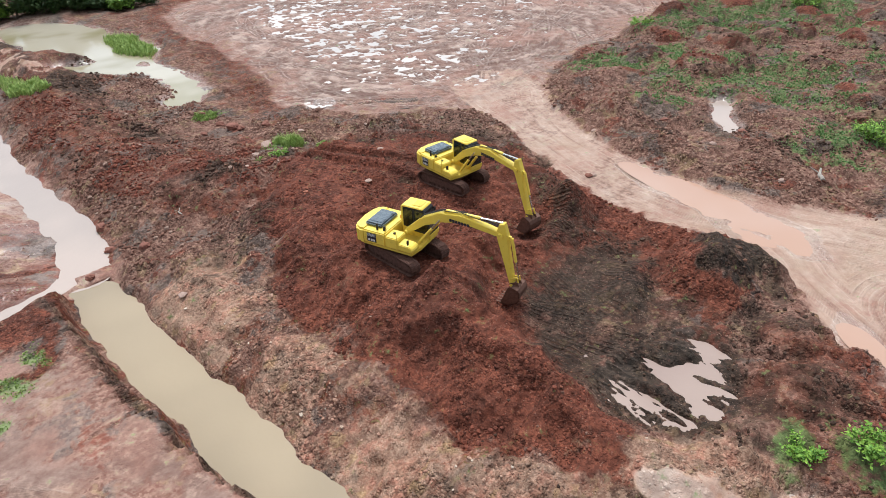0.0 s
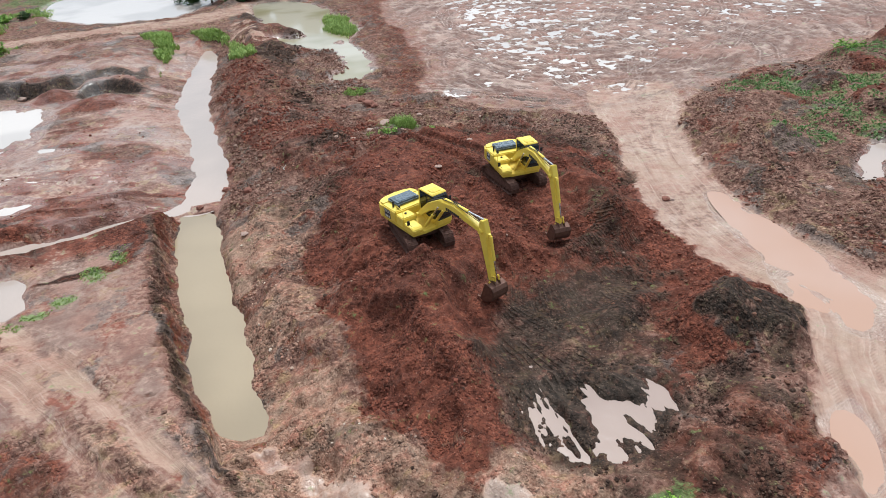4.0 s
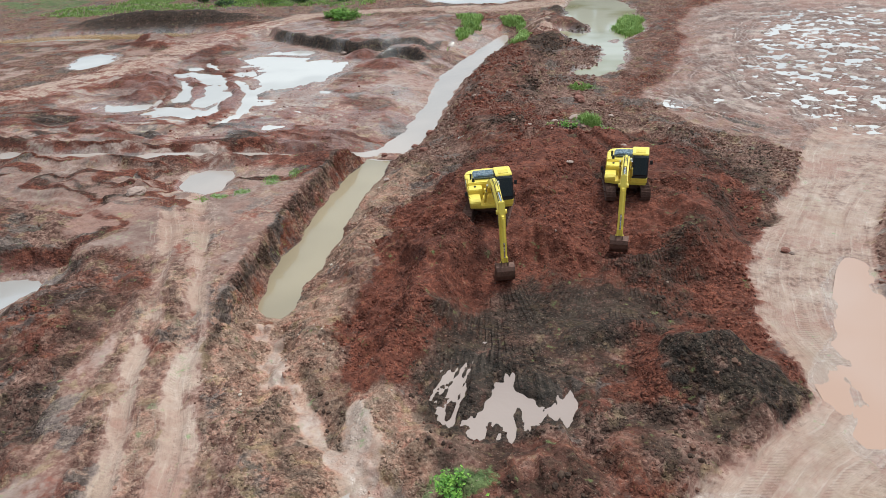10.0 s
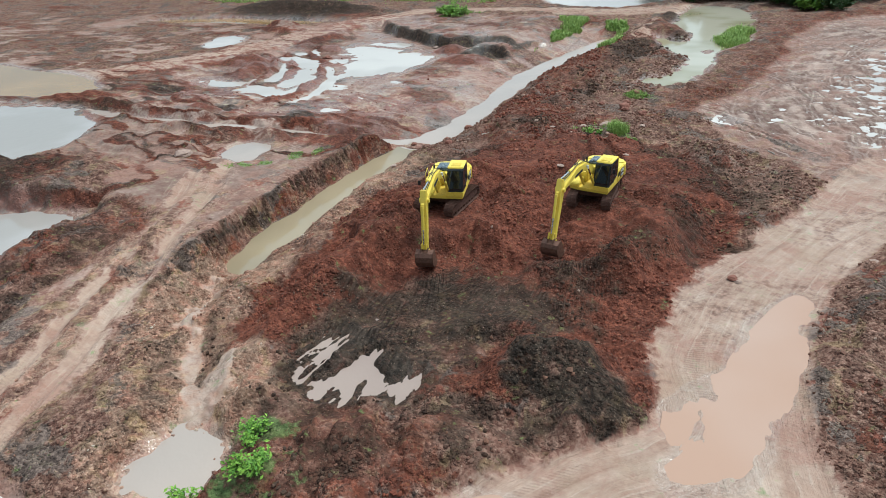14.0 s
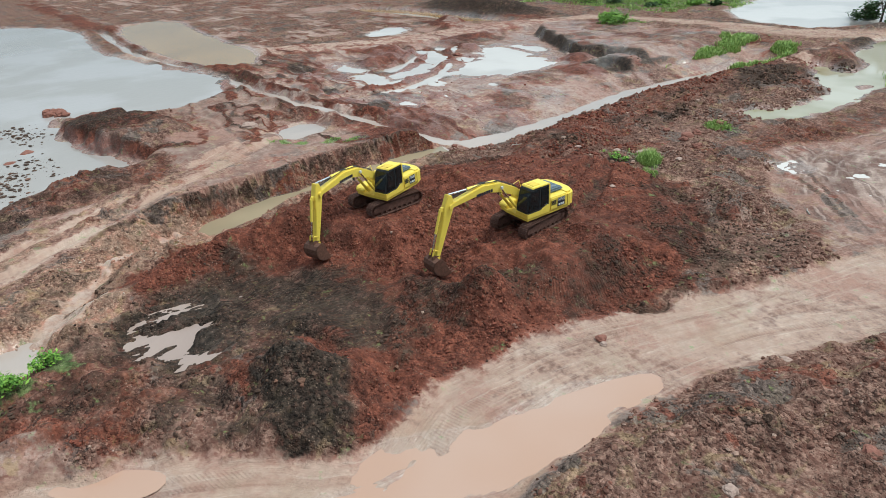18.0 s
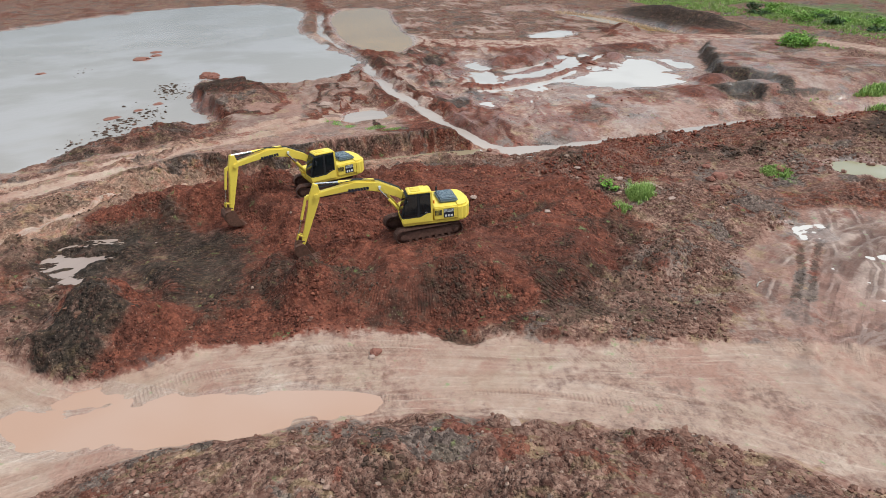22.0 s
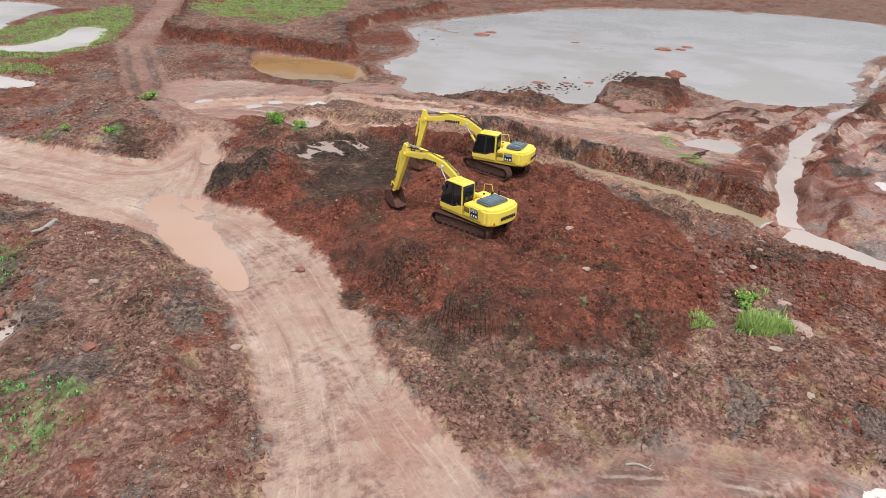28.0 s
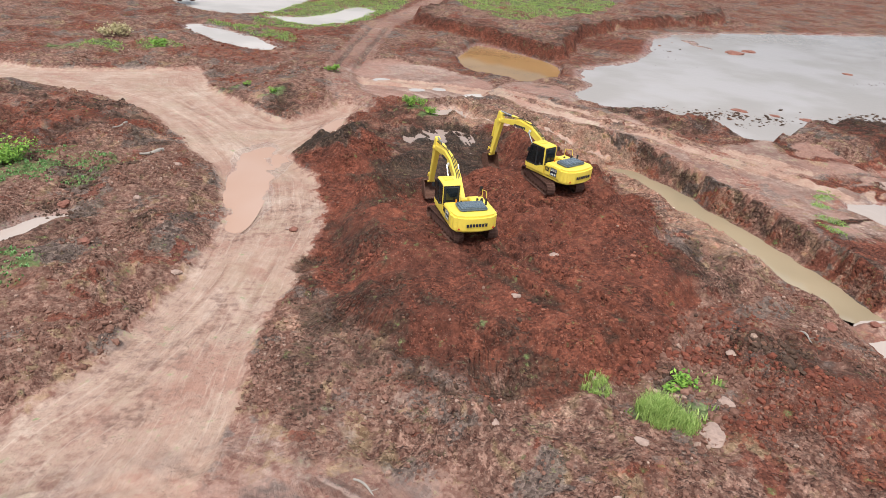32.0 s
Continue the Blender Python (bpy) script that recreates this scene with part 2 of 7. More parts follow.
    lane.inputs["Scale"].default_value, lane.inputs["Detail"].default_value, lane.inputs["Roughness"].default_value = 1.0, 5.0, 0.72
    g.l.new(wheel.outputs[0], lane.inputs["Vector"])
    lane = lane.outputs["Fac"]
    wheel2 = g.n.new("ShaderNodeCombineXYZ")
    g.put(wheel2.inputs[0], g.math("MULTIPLY", across, 1.1))
    g.put(wheel2.inputs[1], g.math("MULTIPLY", along, 0.10))
    lane2 = g.n.new("ShaderNodeTexNoise")
    lane2.inputs["Scale"].default_value, lane2.inputs["Detail"].default_value = 1.0, 2.0
    g.l.new(wheel2.outputs[0], lane2.inputs["Vector"])
    tread = g.math("SINE", g.math("ADD", g.math("MULTIPLY", along, 36.0), g.math("ADD", g.math("MULTIPLY", across, 9.0), g.math("MULTIPLY", mid, 6.0))))
    tread = g.math("MULTIPLY", g.ramp(tread, -0.2, 0.6), g.math("MULTIPLY", g.ramp(lane2.outputs["Fac"], 0.55, 0.62), lane_on))
    px, py = sep.outputs[0], sep.outputs[1]
    wob = g.math("MULTIPLY", g.math("SUBTRACT", big, 0.5), 1.2)
    tyre, wet_shine = 0.0, 0.0
    for k in range(26):
        if k < 14:
            turn, far = radians(8 + 8.5 * k), (26 + 9 * (k * 5 % 7)) * (1 if k % 2 else -1)
            cx, cy = 46.5 + (k % 3) - far * math.sin(turn), 45.5 + far * math.cos(turn)
            far = abs(far)
        else:
            cx, cy, far = 56 + 6 * (k * 7 % 5), 64 + 7 * (k * 3 % 5), 6 + 2.4 * (k - 14)
        ex, ey = g.math("SUBTRACT", px, cx), g.math("SUBTRACT", py, cy)
        d = g.math("SUBTRACT", g.math("SQRT", g.math("ADD", g.math("MULTIPLY", ex, ex), g.math("MULTIPLY", ey, ey))), far)
        d = g.math("ABSOLUTE", g.math("SUBTRACT", g.math("ABSOLUTE", g.math("ADD", d, wob)), 1.0))
        tyre = g.math("MAXIMUM", g.ramp(g.math("ABSOLUTE", g.math("SUBTRACT", d, 0.24)), 0.2, 0.1), tyre)
        wet_shine = g.math("MAXIMUM", g.ramp(d, 0.16, 0.06), wet_shine)
    trace = g.math("MULTIPLY", g.ramp(g.noise(0.28, 4, 0.65), 0.42, 0.56), g.math("MULTIPLY", g.ramp(py, 44.0, 48.0), lane_on))
    tyre, wet_shine = g.math("MULTIPLY", tyre, trace), g.math("MULTIPLY", wet_shine, trace)
    streak = g.math("ADD", g.math("MULTIPLY", rut, 0.5), g.math("ADD", g.math("MULTIPLY", fine, 0.3), g.math("MULTIPLY", mid, 0.58)))
    pink_c = g.mix(g.ramp(streak, 0.45, 1.05), (0.17, 0.09, 0.068), (0.46, 0.325, 0.265))
    pink_c = g.mix(g.ramp(g.noise(0.11, 5, 0.65), 0.47, 0.60, 0, 0.65), pink_c, g.mix(piece, (0.26, 0.125, 0.092), (0.38, 0.20, 0.15)))
    col = g.mix(over(pink, 0.8, 0.3, 0.7), col, pink_c)
    pale_c = g.mix(g.ramp(streak, 0.4, 1.0), PALE_D, PALE)
    lines = g.noise(0.8, 6, 0.72, (1, 1, 1), 1.6)
    pale_c = g.mix(g.ramp(rut, 0.18, 0.36, 0.4, 0), pale_c, (0.24, 0.125, 0.09))
    blot = g.noise(0.16, 5, 0.7, (1, 1, 1), 0.5)
    pale_c = g.mix(g.ramp(blot, 0.52, 0.60, 0, 0.6), pale_c, (0.34, 0.165, 0.12))
    pale_c = g.mix(g.ramp(blot, 0.44, 0.36, 0, 0.4), pale_c, (0.60, 0.46, 0.37))
    pale_c = g.mix(g.ramp(lines, 0.48, 0.60, 0, 0.6), pale_c, (0.42, 0.27, 0.205))
    pale_c = g.mix(g.ramp(big, 0.5, 0.66, 0, 0.45), pale_c, (0.40, 0.285, 0.20))
    col = g.mix(over(pale, 0.9, 0.3, 0.7), col, pale_c)
    lane_on2 = g.math("MULTIPLY", lane_on, g.ramp(py, 44.0, 48.0, 1.0, 0.35))
    lane_dark = g.math("MULTIPLY", g.ramp(lane, 0.46, 0.34), lane_on2)
    lane_light = g.math("MULTIPLY", g.ramp(lane, 0.53, 0.66), lane_on2)
    col = g.mix(g.math("MULTIPLY", lane_dark, 0.2), col, g.mix(0.6, col, (0.19, 0.092, 0.064)))
    col = g.mix(g.math("MULTIPLY", lane_light, 0.4), col, (0.60, 0.46, 0.37))
    col = g.mix(g.math("MULTIPLY", tread, 0.17), col, (0.18, 0.09, 0.065))
    col = g.mix(g.math("MULTIPLY", tyre, 0.55), col, (0.11, 0.052, 0.038))
    # wet shine between the tyre marks, put in as a pale colour
    col = g.mix(g.math("MULTIPLY", wet_shine, 0.22), col, (0.56, 0.45, 0.39))
    # wet soil also takes a pale grey sky sheen, painted into its colour
    col = g.mix(g.math("MULTIPLY", g.ramp(wet, 0.5, 0.85, 0, 0.16), g.ramp(fine, 0.38, 0.6, 0.5, 1.0)), col, (0.47, 0.405, 0.37))
    moss = g.mix(g.ramp(fine, 0.3, 0.7), (0.09, 0.155, 0.045), (0.20, 0.28, 0.10))
    col = g.mix(over(grass, 2.2, 0.35, 1.0, 0.8), col, moss)
    smooth = g.ramp(g.math("ADD", g.math("ADD", pale, g.math("MULTIPLY", wet, 0.7)), pink), 0.1, 0.8)
    pebble = g.math("MULTIPLY", g.ramp(grains, 0.25, 0.42, 1, 0), g.math("MULTIPLY", g.ramp(tone2, 0.86, 0.93), g.math("SUBTRACT", 1.0, smooth)))
    col = g.mix(g.math("MULTIPLY", pebble, 0.5), col, (0.46, 0.31, 0.24))
    vary = g.math("MULTIPLY", g.math("ADD", 0.60, g.math("MULTIPLY", calm, g.ramp(tone, 0.0, 1.0, -0.13, 0.13))), g.ramp(tone2, 0.0, 1.0, 0.9, 1.1))
    vary = g.math("MULTIPLY", vary, g.math("MULTIPLY", g.ramp(g.noise(1.3, 3, 0.6), 0.36, 0.64, 0.80, 1.20), g.ramp(lump_tone, 0.0, 1.0, 0.92, 1.08)))
    vary = g.math("ADD", g.math("MULTIPLY", vary, g.ramp(smooth, 0, 1, 1.0, 0.28)), g.ramp(smooth, 0, 1, 0.0, 0.71))
    col = g.mix(1.0, col, vary, "MULTIPLY")
    rough = g.ramp(g.math("ADD", wet, g.math("MULTIPLY", g.math("SUBTRACT", mid, 0.5), 0.9)), 0.1, 1.0, 0.92, 0.2)

    def dome(d, size, tall):
        return g.math("MULTIPLY", g.ramp(d, 0.62, 0.12), g.math("MULTIPLY", g.ramp(size, 0.25, 1.0, 0.12, 1.0), tall))

    height = g.math("ADD", g.math("ADD", dome(lumps, lump_size, 0.17), dome(crumbs, crumb_size, 0.115)), g.math("ADD", dome(grains, grain_size, 0.045), g.math("MULTIPLY", fine, 0.10)))
    wheel_h = g.math("MULTIPLY", g.math("SUBTRACT", g.math("ADD", lane, g.math("MULTIPLY", tread, -0.12)), g.math("MULTIPLY", tyre, 0.3)), lane_on)
    g.bump(g.math("ADD", g.math("MULTIPLY", wheel_h, 0.12), g.math("MULTIPLY", g.math("ADD", height, g.math("MULTIPLY", fan, 0.17)), g.math("MULTIPLY", calm, g.ramp(smooth, 0.0, 1.0, 1.0, 0.24)))), 1.0)
    return g.done(col, rough, spec=g.ramp(smooth, 0.0, 1.0, 0.16, 0.4))


def clod_material(name, a, b, c):
    g = Nodes(name)
    r, f = g.island(), g.noise(6.0, 5, 0.65)
    col = g.mix(g.ramp(r, 0.0, 1.0, 0.25, 0.85), a, b)
    col = g.mix(g.ramp(r, 0.86, 0.98), col, c)
    col = g.mix(g.ramp(f, 0.3, 0.7, 0.5, 0), col, (0.03, 0.016, 0.012))
    g.bump(f, 0.05)
    return g.done(col, 0.92, spec=0.3)


def water_material(name, color, rough=0.04, ripple=0.012, silt=None):
    g = Nodes(name)
    n, big = g.noise(1.1, 3), g.noise(0.06, 3)
    col = g.mix(g.ramp(big, 0.4, 0.6), color, silt or tuple(c * 0.8 for c in color))
    g.bump(n, ripple)
    return g.done(col, g.ramp(g.noise(0.2, 3), 0.4, 0.65, rough, rough + 0.05), spec=0.5)


def paint(name, color, worn, rough=0.35, dirt=0.55):
    g = Nodes(name)
    f, m = g.noise(5.0, 5, 0.65), g.noise(0.9, 4)
    col = g.mix(g.ramp(m, 0.35, 0.75, 0, 0.5), color, worn)
    col = g.mix(g.ramp(f, 0.56, 0.78, 0, dirt), col, (0.20, 0.09, 0.05))
    g.bump(f, 0.004)
    return g.done(col, g.ramp(f, 0.3, 0.7, rough, rough + 0.25), spec=0.5)


def plain(name, color, rough=0.6, metal=0.0, vary=0.35, scale=4.0):
    g = Nodes(name)
    f = g.noise(scale, 5, 0.65)
    g.bump(f, 0.006)
    return g.done(g.mix(g.ramp(f, 0.3, 0.75, 0, vary), color, tuple(c * 0.4 for c in color)), g.ramp(f, 0.3, 0.7, rough, min(1, rough + 0.15)), metal)


def leaf_material(name, a, b):
    g = Nodes(name)
    r = g.island()
    return g.done(g.mix(r, a, b), 0.6, spec=0.3)


M_GROUND = ground_material()
M_CLOD_RED = clod_material("red_clods", (0.13, 0.039, 0.025), (0.275, 0.079, 0.046), (0.35, 0.13, 0.08))
M_CLOD_BROWN = clod_material("brown_clods", (0.15, 0.068, 0.047), (0.30, 0.155, 0.112), (0.42, 0.28, 0.215))
M_CLOD_DARK = clod_material("dark_clods", (0.045, 0.027, 0.019), (0.12, 0.068, 0.045), (0.21, 0.10, 0.065))
M_CLOD_TAN = clod_material("tan_clods", (0.34, 0.155, 0.105), (0.56, 0.36, 0.26), (0.66, 0.54, 0.43))
M_WATER_TRENCH = water_material("silty_trench_water", (0.345, 0.265, 0.17))
M_WATER_POND = water_material("brown_pond_water", (0.41, 0.365, 0.345), 0.03, 0.012, (0.345, 0.30, 0.27))
M_WATER_MURKY = water_material("murky_green_water", (0.44, 0.39, 0.30), 0.03, 0.008, (0.28, 0.24, 0.14))
M_WATER_ORANGE = water_material("orange_pit_water", (0.33, 0.19, 0.08))
M_WATER_PINK = water_material("pink_silt_water", (0.42, 0.25, 0.175), 0.05, 0.003, (0.44, 0.28, 0.21))
# base colour lifted pale to stand in for the bright sky's reflection
M_WATER_SKY_PALE = water_material("shallow_puddle_water", (0.60, 0.525, 0.475), 0.04, 0.006)
M_WATER_MUD = water_material("grey_mud_water", (0.37, 0.30, 0.26), 0.10, 0.02, (0.43, 0.34, 0.29))
M_WATER_SILT = water_material("pink_grey_silt_water", (0.30, 0.215, 0.18), 0.14, 0.03, (0.36, 0.265, 0.22))
M_YELLOW = paint("yellow_machine_paint", (0.80, 0.60, 0.085), (0.72, 0.53, 0.08), 0.28, 0.4)
M_YELLOW_DULL = paint("dusty_yellow_paint", (0.70, 0.50, 0.06), (0.50, 0.33, 0.06), 0.5, 0.9)
M_HOOD = plain("dark_slate_hood_paint", (0.11, 0.14, 0.165), 0.2)
M_BLACK = plain("black_rubber", (0.018, 0.018, 0.02), 0.6)
M_STEEL = plain("chrome_rod_steel", (0.65, 0.65, 0.66), 0.18, 1.0, 0.1)
M_TRACK = plain("muddy_track_steel", (0.13, 0.06, 0.042), 0.75, 0.2, 0.7, 6.0)
M_BUCKET = plain("mud_caked_bucket_steel", (0.16, 0.075, 0.05), 0.6, 0.3, 0.7, 6.0)
M_NAVY = plain("navy_decal", (0.015, 0.018, 0.035), 0.4)
M_WHITE = plain("white_decal", (0.75, 0.75, 0.72), 0.5)
M_LAMP_RED = plain("red_reflector", (0.6, 0.02, 0.01), 0.3)
M_LAMP = plain("lamp_glass", (0.7, 0.7, 0.65), 0.1)
M_AMBER = plain("amber_beacon", (0.75, 0.25, 0.02), 0.25)
_g = Nodes("tinted_cab_glass")
_g.bsdf.inputs["Transmission Weight"].default_value = 0.25
M_GLASS = _g.done((0.012, 0.016, 0.018), 0.05)
M_LEAF = leaf_material("bush_leaves", (0.08, 0.19, 0.025), (0.26, 0.42, 0.06))
M_LEAF_DARK = leaf_material("dark_tree_leaves", (0.02, 0.05, 0.012), (0.06, 0.11, 0.025))
M_LEAF_DRY = leaf_material("dry_leaves", (0.30, 0.25, 0.12), (0.52, 0.44, 0.24))
M_BLADE = leaf_material("grass_blades", (0.15, 0.26, 0.045), (0.42, 0.51, 0.16))
M_BLADE_DRY = leaf_material("dull_grass_blades", (0.085, 0.20, 0.055), (0.25, 0.40, 0.15))
M_BARK = plain("brown_bark", (0.12, 0.085, 0.06), 0.9)
M_STONE_PALE = plain("pale_stone", (0.38, 0.26, 0.21), 0.85, 0, 0.5)
M_STONE_RED = plain("red_laterite_stone", (0.25, 0.10, 0.07), 0.9, 0, 0.6)

# ---- the lie of the land ----
def lattice(ix, iy, seed):
    h = (ix * 374761393 + iy * 668265263 + seed * 1442695041) & 0xFFFFFFFF
    h = ((h ^ (h >> 13)) * 1274126177) & 0xFFFFFFFF
    return ((h ^ (h >> 16)) & 0xFFFF) / 65535.0 * 2 - 1


def value_noise(x, y, seed):
    x0, y0 = np.floor(x), np.floor(y)
    fx, fy = x - x0, y - y0
    ix, iy = x0.astype(np.int64), y0.astype(np.int64)
    u, v = fx * fx * fx * (fx * (fx * 6 - 15) + 10), fy * fy * fy * (fy * (fy * 6 - 15) + 10)
    a, b = lattice(ix, iy, seed), lattice(ix + 1, iy, seed)
    c, d = lattice(ix, iy + 1, seed), lattice(ix + 1, iy + 1, seed)
    return (a + (b - a) * u) * (1 - v) + (c + (d - c) * u) * v


def fbm(x, y, size, octaves, seed, keep=0.5):
    """Fractal noise of about -1 to 1 with its largest lumps `size` metres across."""
    total, amp, norm, f = 0.0, 1.0, 0.0, 1.0 / size
    for k in range(octaves):
        c, s = math.cos(0.6 * k + 0.3), math.sin(0.6 * k + 0.3)
        total = total + amp * value_noise((c * x - s * y) * f + 17 * k, (s * x + c * y) * f - 9 * k, seed + k)
        norm, amp, f = norm + amp, amp * keep, f * 2.07
    return total / norm * 1.5


def ss(a, b, v):
    t = np.clip((v - a) / (b - a), 0, 1)
    return t * t * (3 - 2 * t)


def mix(a, b, t):
    return a + (b - a) * t


def rounded(points, times=2):
    """The outline with its corners cut."""
    for _ in range(times):
        points = [q for p, n in zip(points, points[1:] + points[:1]) for q in ((0.75 * p[0] + 0.25 * n[0], 0.75 * p[1] + 0.25 * n[1]), (0.25 * p[0] + 0.75 * n[0], 0.25 * p[1] + 0.75 * n[1]))]
    return points


def inside(points, x, y, reach=12.0, times=1):
    """Distance to the outline, negative within, capped at reach."""
    points = rounded(points, times)
    px, py = np.array([p[0] for p in points]), np.array([p[1] for p in points])
    out = np.full(x.shape, reach)
    near = (x > px.min() - reach) & (x < px.max() + reach) & (y > py.min() - reach) & (y < py.max() + reach)
    xs, ys = x[near], y[near]
    if not xs.size:
        return out
    best, odd = np.full(xs.shape, 1e9), np.zeros(xs.shape, bool)
    for ax, ay, bx, by in zip(px, py, np.roll(px, -1), np.roll(py, -1)):
        ex, ey = bx - ax, by - ay
        t = np.clip(((xs - ax) * ex + (ys - ay) * ey) / (ex * ex + ey * ey + 1e-9), 0, 1)
        best = np.minimum(best, (xs - ax - t * ex) ** 2 + (ys - ay - t * ey) ** 2)
        if ay != by:
            odd ^= ((ay > ys) != (by > ys)) & (xs < (bx - ax) * (ys - ay) / (by - ay) + ax)
    d = np.sqrt(best)
    out[near] = np.minimum(np.where(odd, -d, d), reach)
    return out


def domes(x, y, size, seed, fill=0.8):
    """Heights of rounded lumps thrown over each other, 0 to 1, the largest about `size` metres across."""
    out = np.zeros(x.shape)
    u, v = x / size, y / size
    iu, iv = np.floor(u).astype(np.int64), np.floor(v).astype(np.int64)
    for du in (-1, 0, 1):
        for dv in (-1, 0, 1):
            cu, cv = iu + du, iv + dv
            px, py = cu + 0.5 + 0.5 * lattice(cu, cv, seed), cv + 0.5 + 0.5 * lattice(cu, cv, seed + 5)
            big = 0.5 + 0.5 * lattice(cu, cv, seed + 9)
            r = 0.26 + 0.5 * big * big
            tall = np.where(big > 1 - fill, 0.35 + 0.65 * big, 0.0)
            q = 1 - ((u - px) ** 2 + (v - py) ** 2) / (r * r)
            out = np.maximum(out, tall * r / 0.76 * np.sqrt(np.maximum(q, 0)))
    return out


def beside(points, x, y):
    """Distance to a broken line and the way along it, 0 to 1."""
    best, along = np.full(x.shape, 1e9), np.zeros(x.shape)
    n = len(points) - 1
    for k, ((ax, ay), (bx, by)) in enumerate(zip(points, points[1:])):
        ex, ey = bx - ax, by - ay
        t = np.clip(((x - ax) * ex + (y - ay) * ey) / (ex * ex + ey * ey), 0, 1)
        d = (x - ax - t * ex) ** 2 + (y - ay - t * ey) ** 2
        along = np.where(d < best, (k + t) / n, along)
        best = np.minimum(best, d)
    return np.sqrt(best), along


ROAD = [(44.4, 45.5), (43.3, 40.8), (41.3, 35.5), (39.2, 30.2), (37.3, 25), (36.9, 21), (36.6, 17.3), (37.6, 15), (38.4, 13.4), (37.4, 11.5), (35.5, 9.9), (32.8, 5.5), (30.3, 1.2),
        (29.7, -2), (32, -1.6), (34.5, 0.8), (38.6, 4.4), (41.2, -2.9), (45.6, -12.6), (45, -20.5), (50, -19), (57, -19.2), (63, -19.8), (71, -24.5), (97, -42), (100, -27), (68.5, -14.3), (61, -12.6), (53, -6), (48.3, 3), (44.8, 11.9), (43.7, 18.2), (43.7, 23), (45, 29.5),
        (47.3, 35), (50.4, 40), (54, 43.2), (56, 50), (48, 52)]
YARD = [(44.2, 44), (50.5, 40.5), (54, 43.2), (63, 47.4), (77, 48.5), (110, 55), (130, 80), (120, 132), (60, 128), (41, 116), (38, 100), (36.8, 83), (34, 70), (31.5, 62), (32.5, 55.5), (36, 50.5), (41, 48)]
TRENCH = [(4.6, 43.8), (4.4, 38), (4.4, 30), (5.2, 25), (5.5, 20), (6.6, 16.6), (9, 16.6), (8.4, 21), (8, 27), (7.6, 34), (7.4, 43), (8.6, 47.5), (8.8, 54), (8.6, 60), (8.1, 68), (8.2, 76), (9, 84), (10.5, 92), (10.3, 101),
          (8.6, 101), (7, 90), (5.2, 80), (4.4, 73), (5.3, 66), (5.9, 59), (6.2, 52.5), (5.2, 47.6), (4.3, 45.6)]
PLATEAU = [(2.9, 43.2), (3.5, 36), (3.9, 29), (4.5, 24.5), (5.2, 19), (6.2, 14.4), (7.5, 11), (9, 7.5), (12.5, 3), (13.6, -1), (12.5, -5), (8.5, -9), (4, -8), (0, -3), (-8, 6), (-9.2, 12), (-7, 17.5), (-12, 21), (-12, 32), (-6, 39)]
MOUND = [(15.2, 18), (14.3, 26), (16, 34), (18, 41), (22.5, 45), (27, 46.3), (31, 45.5), (36.5, 41), (38.6, 35), (37, 28), (34.5, 22.5), (30, 21), (26, 21.5), (22.5, 20), (20, 15.5), (17.5, 11.5), (15.5, 12.5)]
FRESH = [(14.4, 12), (13.7, 18), (13.4, 26), (15, 34), (16.5, 40), (20, 44.5), (26, 47.5), (31, 46.8), (36, 42.3), (39.8, 36), (39.8, 30), (38.9, 25), (38.6, 17), (38.6, 13), (34, 9.6), (28, 9), (22, 8.5), (17, 9.5)]
DARK_DIG = [(20, 18.2), (23.4, 20), (30, 21.4), (32.6, 18.6), (31.4, 14.6), (29.4, 10.4), (26, 8), (21.8, 7.6), (20.6, 11), (20.2, 14.6)]
DARK_PILE = [(29.6, 12.4), (31, 15.2), (34.8, 16.6), (37.2, 14.8), (37.6, 12.4), (35, 9.8), (31.2, 9.6)]
MUD = [(20.6, 13.2), (23.4, 14), (25.4, 12.6), (28.2, 11.8), (28.4, 9.2), (25, 7.6), (22.4, 7.2), (20.2, 9.4)]
BERM = [(17.5, 46), (15, 53), (14, 62), (13.8, 72), (15, 82), (17, 92), (18, 104)]
BIG_POND = [(1.9, -4), (1.5, 0.4), (-4.7, 3.8), (-8, 8.4), (-9.2, 12.5), (-8.4, 16.6), (-13, 16), (-20, 13.2), (-26, 12.5), (-34, 13.5), (-34, 18.5), (-30, 22.6), (-28, 28.5), (-33, 34.5), (-42, 37.3),
            (-48, 37), (-60, 34), (-69, 33), (-88, 30), (-131, 36), (-160, 20), (-150, -14), (-119, -37), (-101, -46), (-52, -46.5), (-39, -44), (-31, -36), (-21, -22.6), (-14, -20), (-8.4, -18), (-4, -13), (-2.9, -7)]
SIDE_POND = [(-46.7, 44.7), (-52.9, 40.5), (-70, 38), (-121, 41), (-129, 58), (-81, 51.6), (-56.6, 51)]
PIT_POND = [(3.4, -36.4), (8.4, -28), (10.8, -22.4), (10.4, -18), (6.4, -10.2), (4, -10.6), (-1.2, -13.6), (-4.4, -19.6), (-4.3, -22.8), (-1.4, -31.6), (1.4, -36)]
YARD_POND = [(19.7, 128), (18.6, 120), (19.1, 112), (19.3, 105.7), (22.6, 101.5), (24.4, 95.4), (22, 94), (19.4, 96.6), (19.4, 94), (21.5, 89), (24, 86), (27, 83), (26.6, 77.9), (26, 73), (23.4, 71.2), (23.5, 68.3), (27.4, 69), (29.4, 75.5), (29.2, 82.2), (28.6, 88.4), (31.4, 91), (32.4, 98), (30.4, 106.4), (30.6, 118.4), (26, 127)]
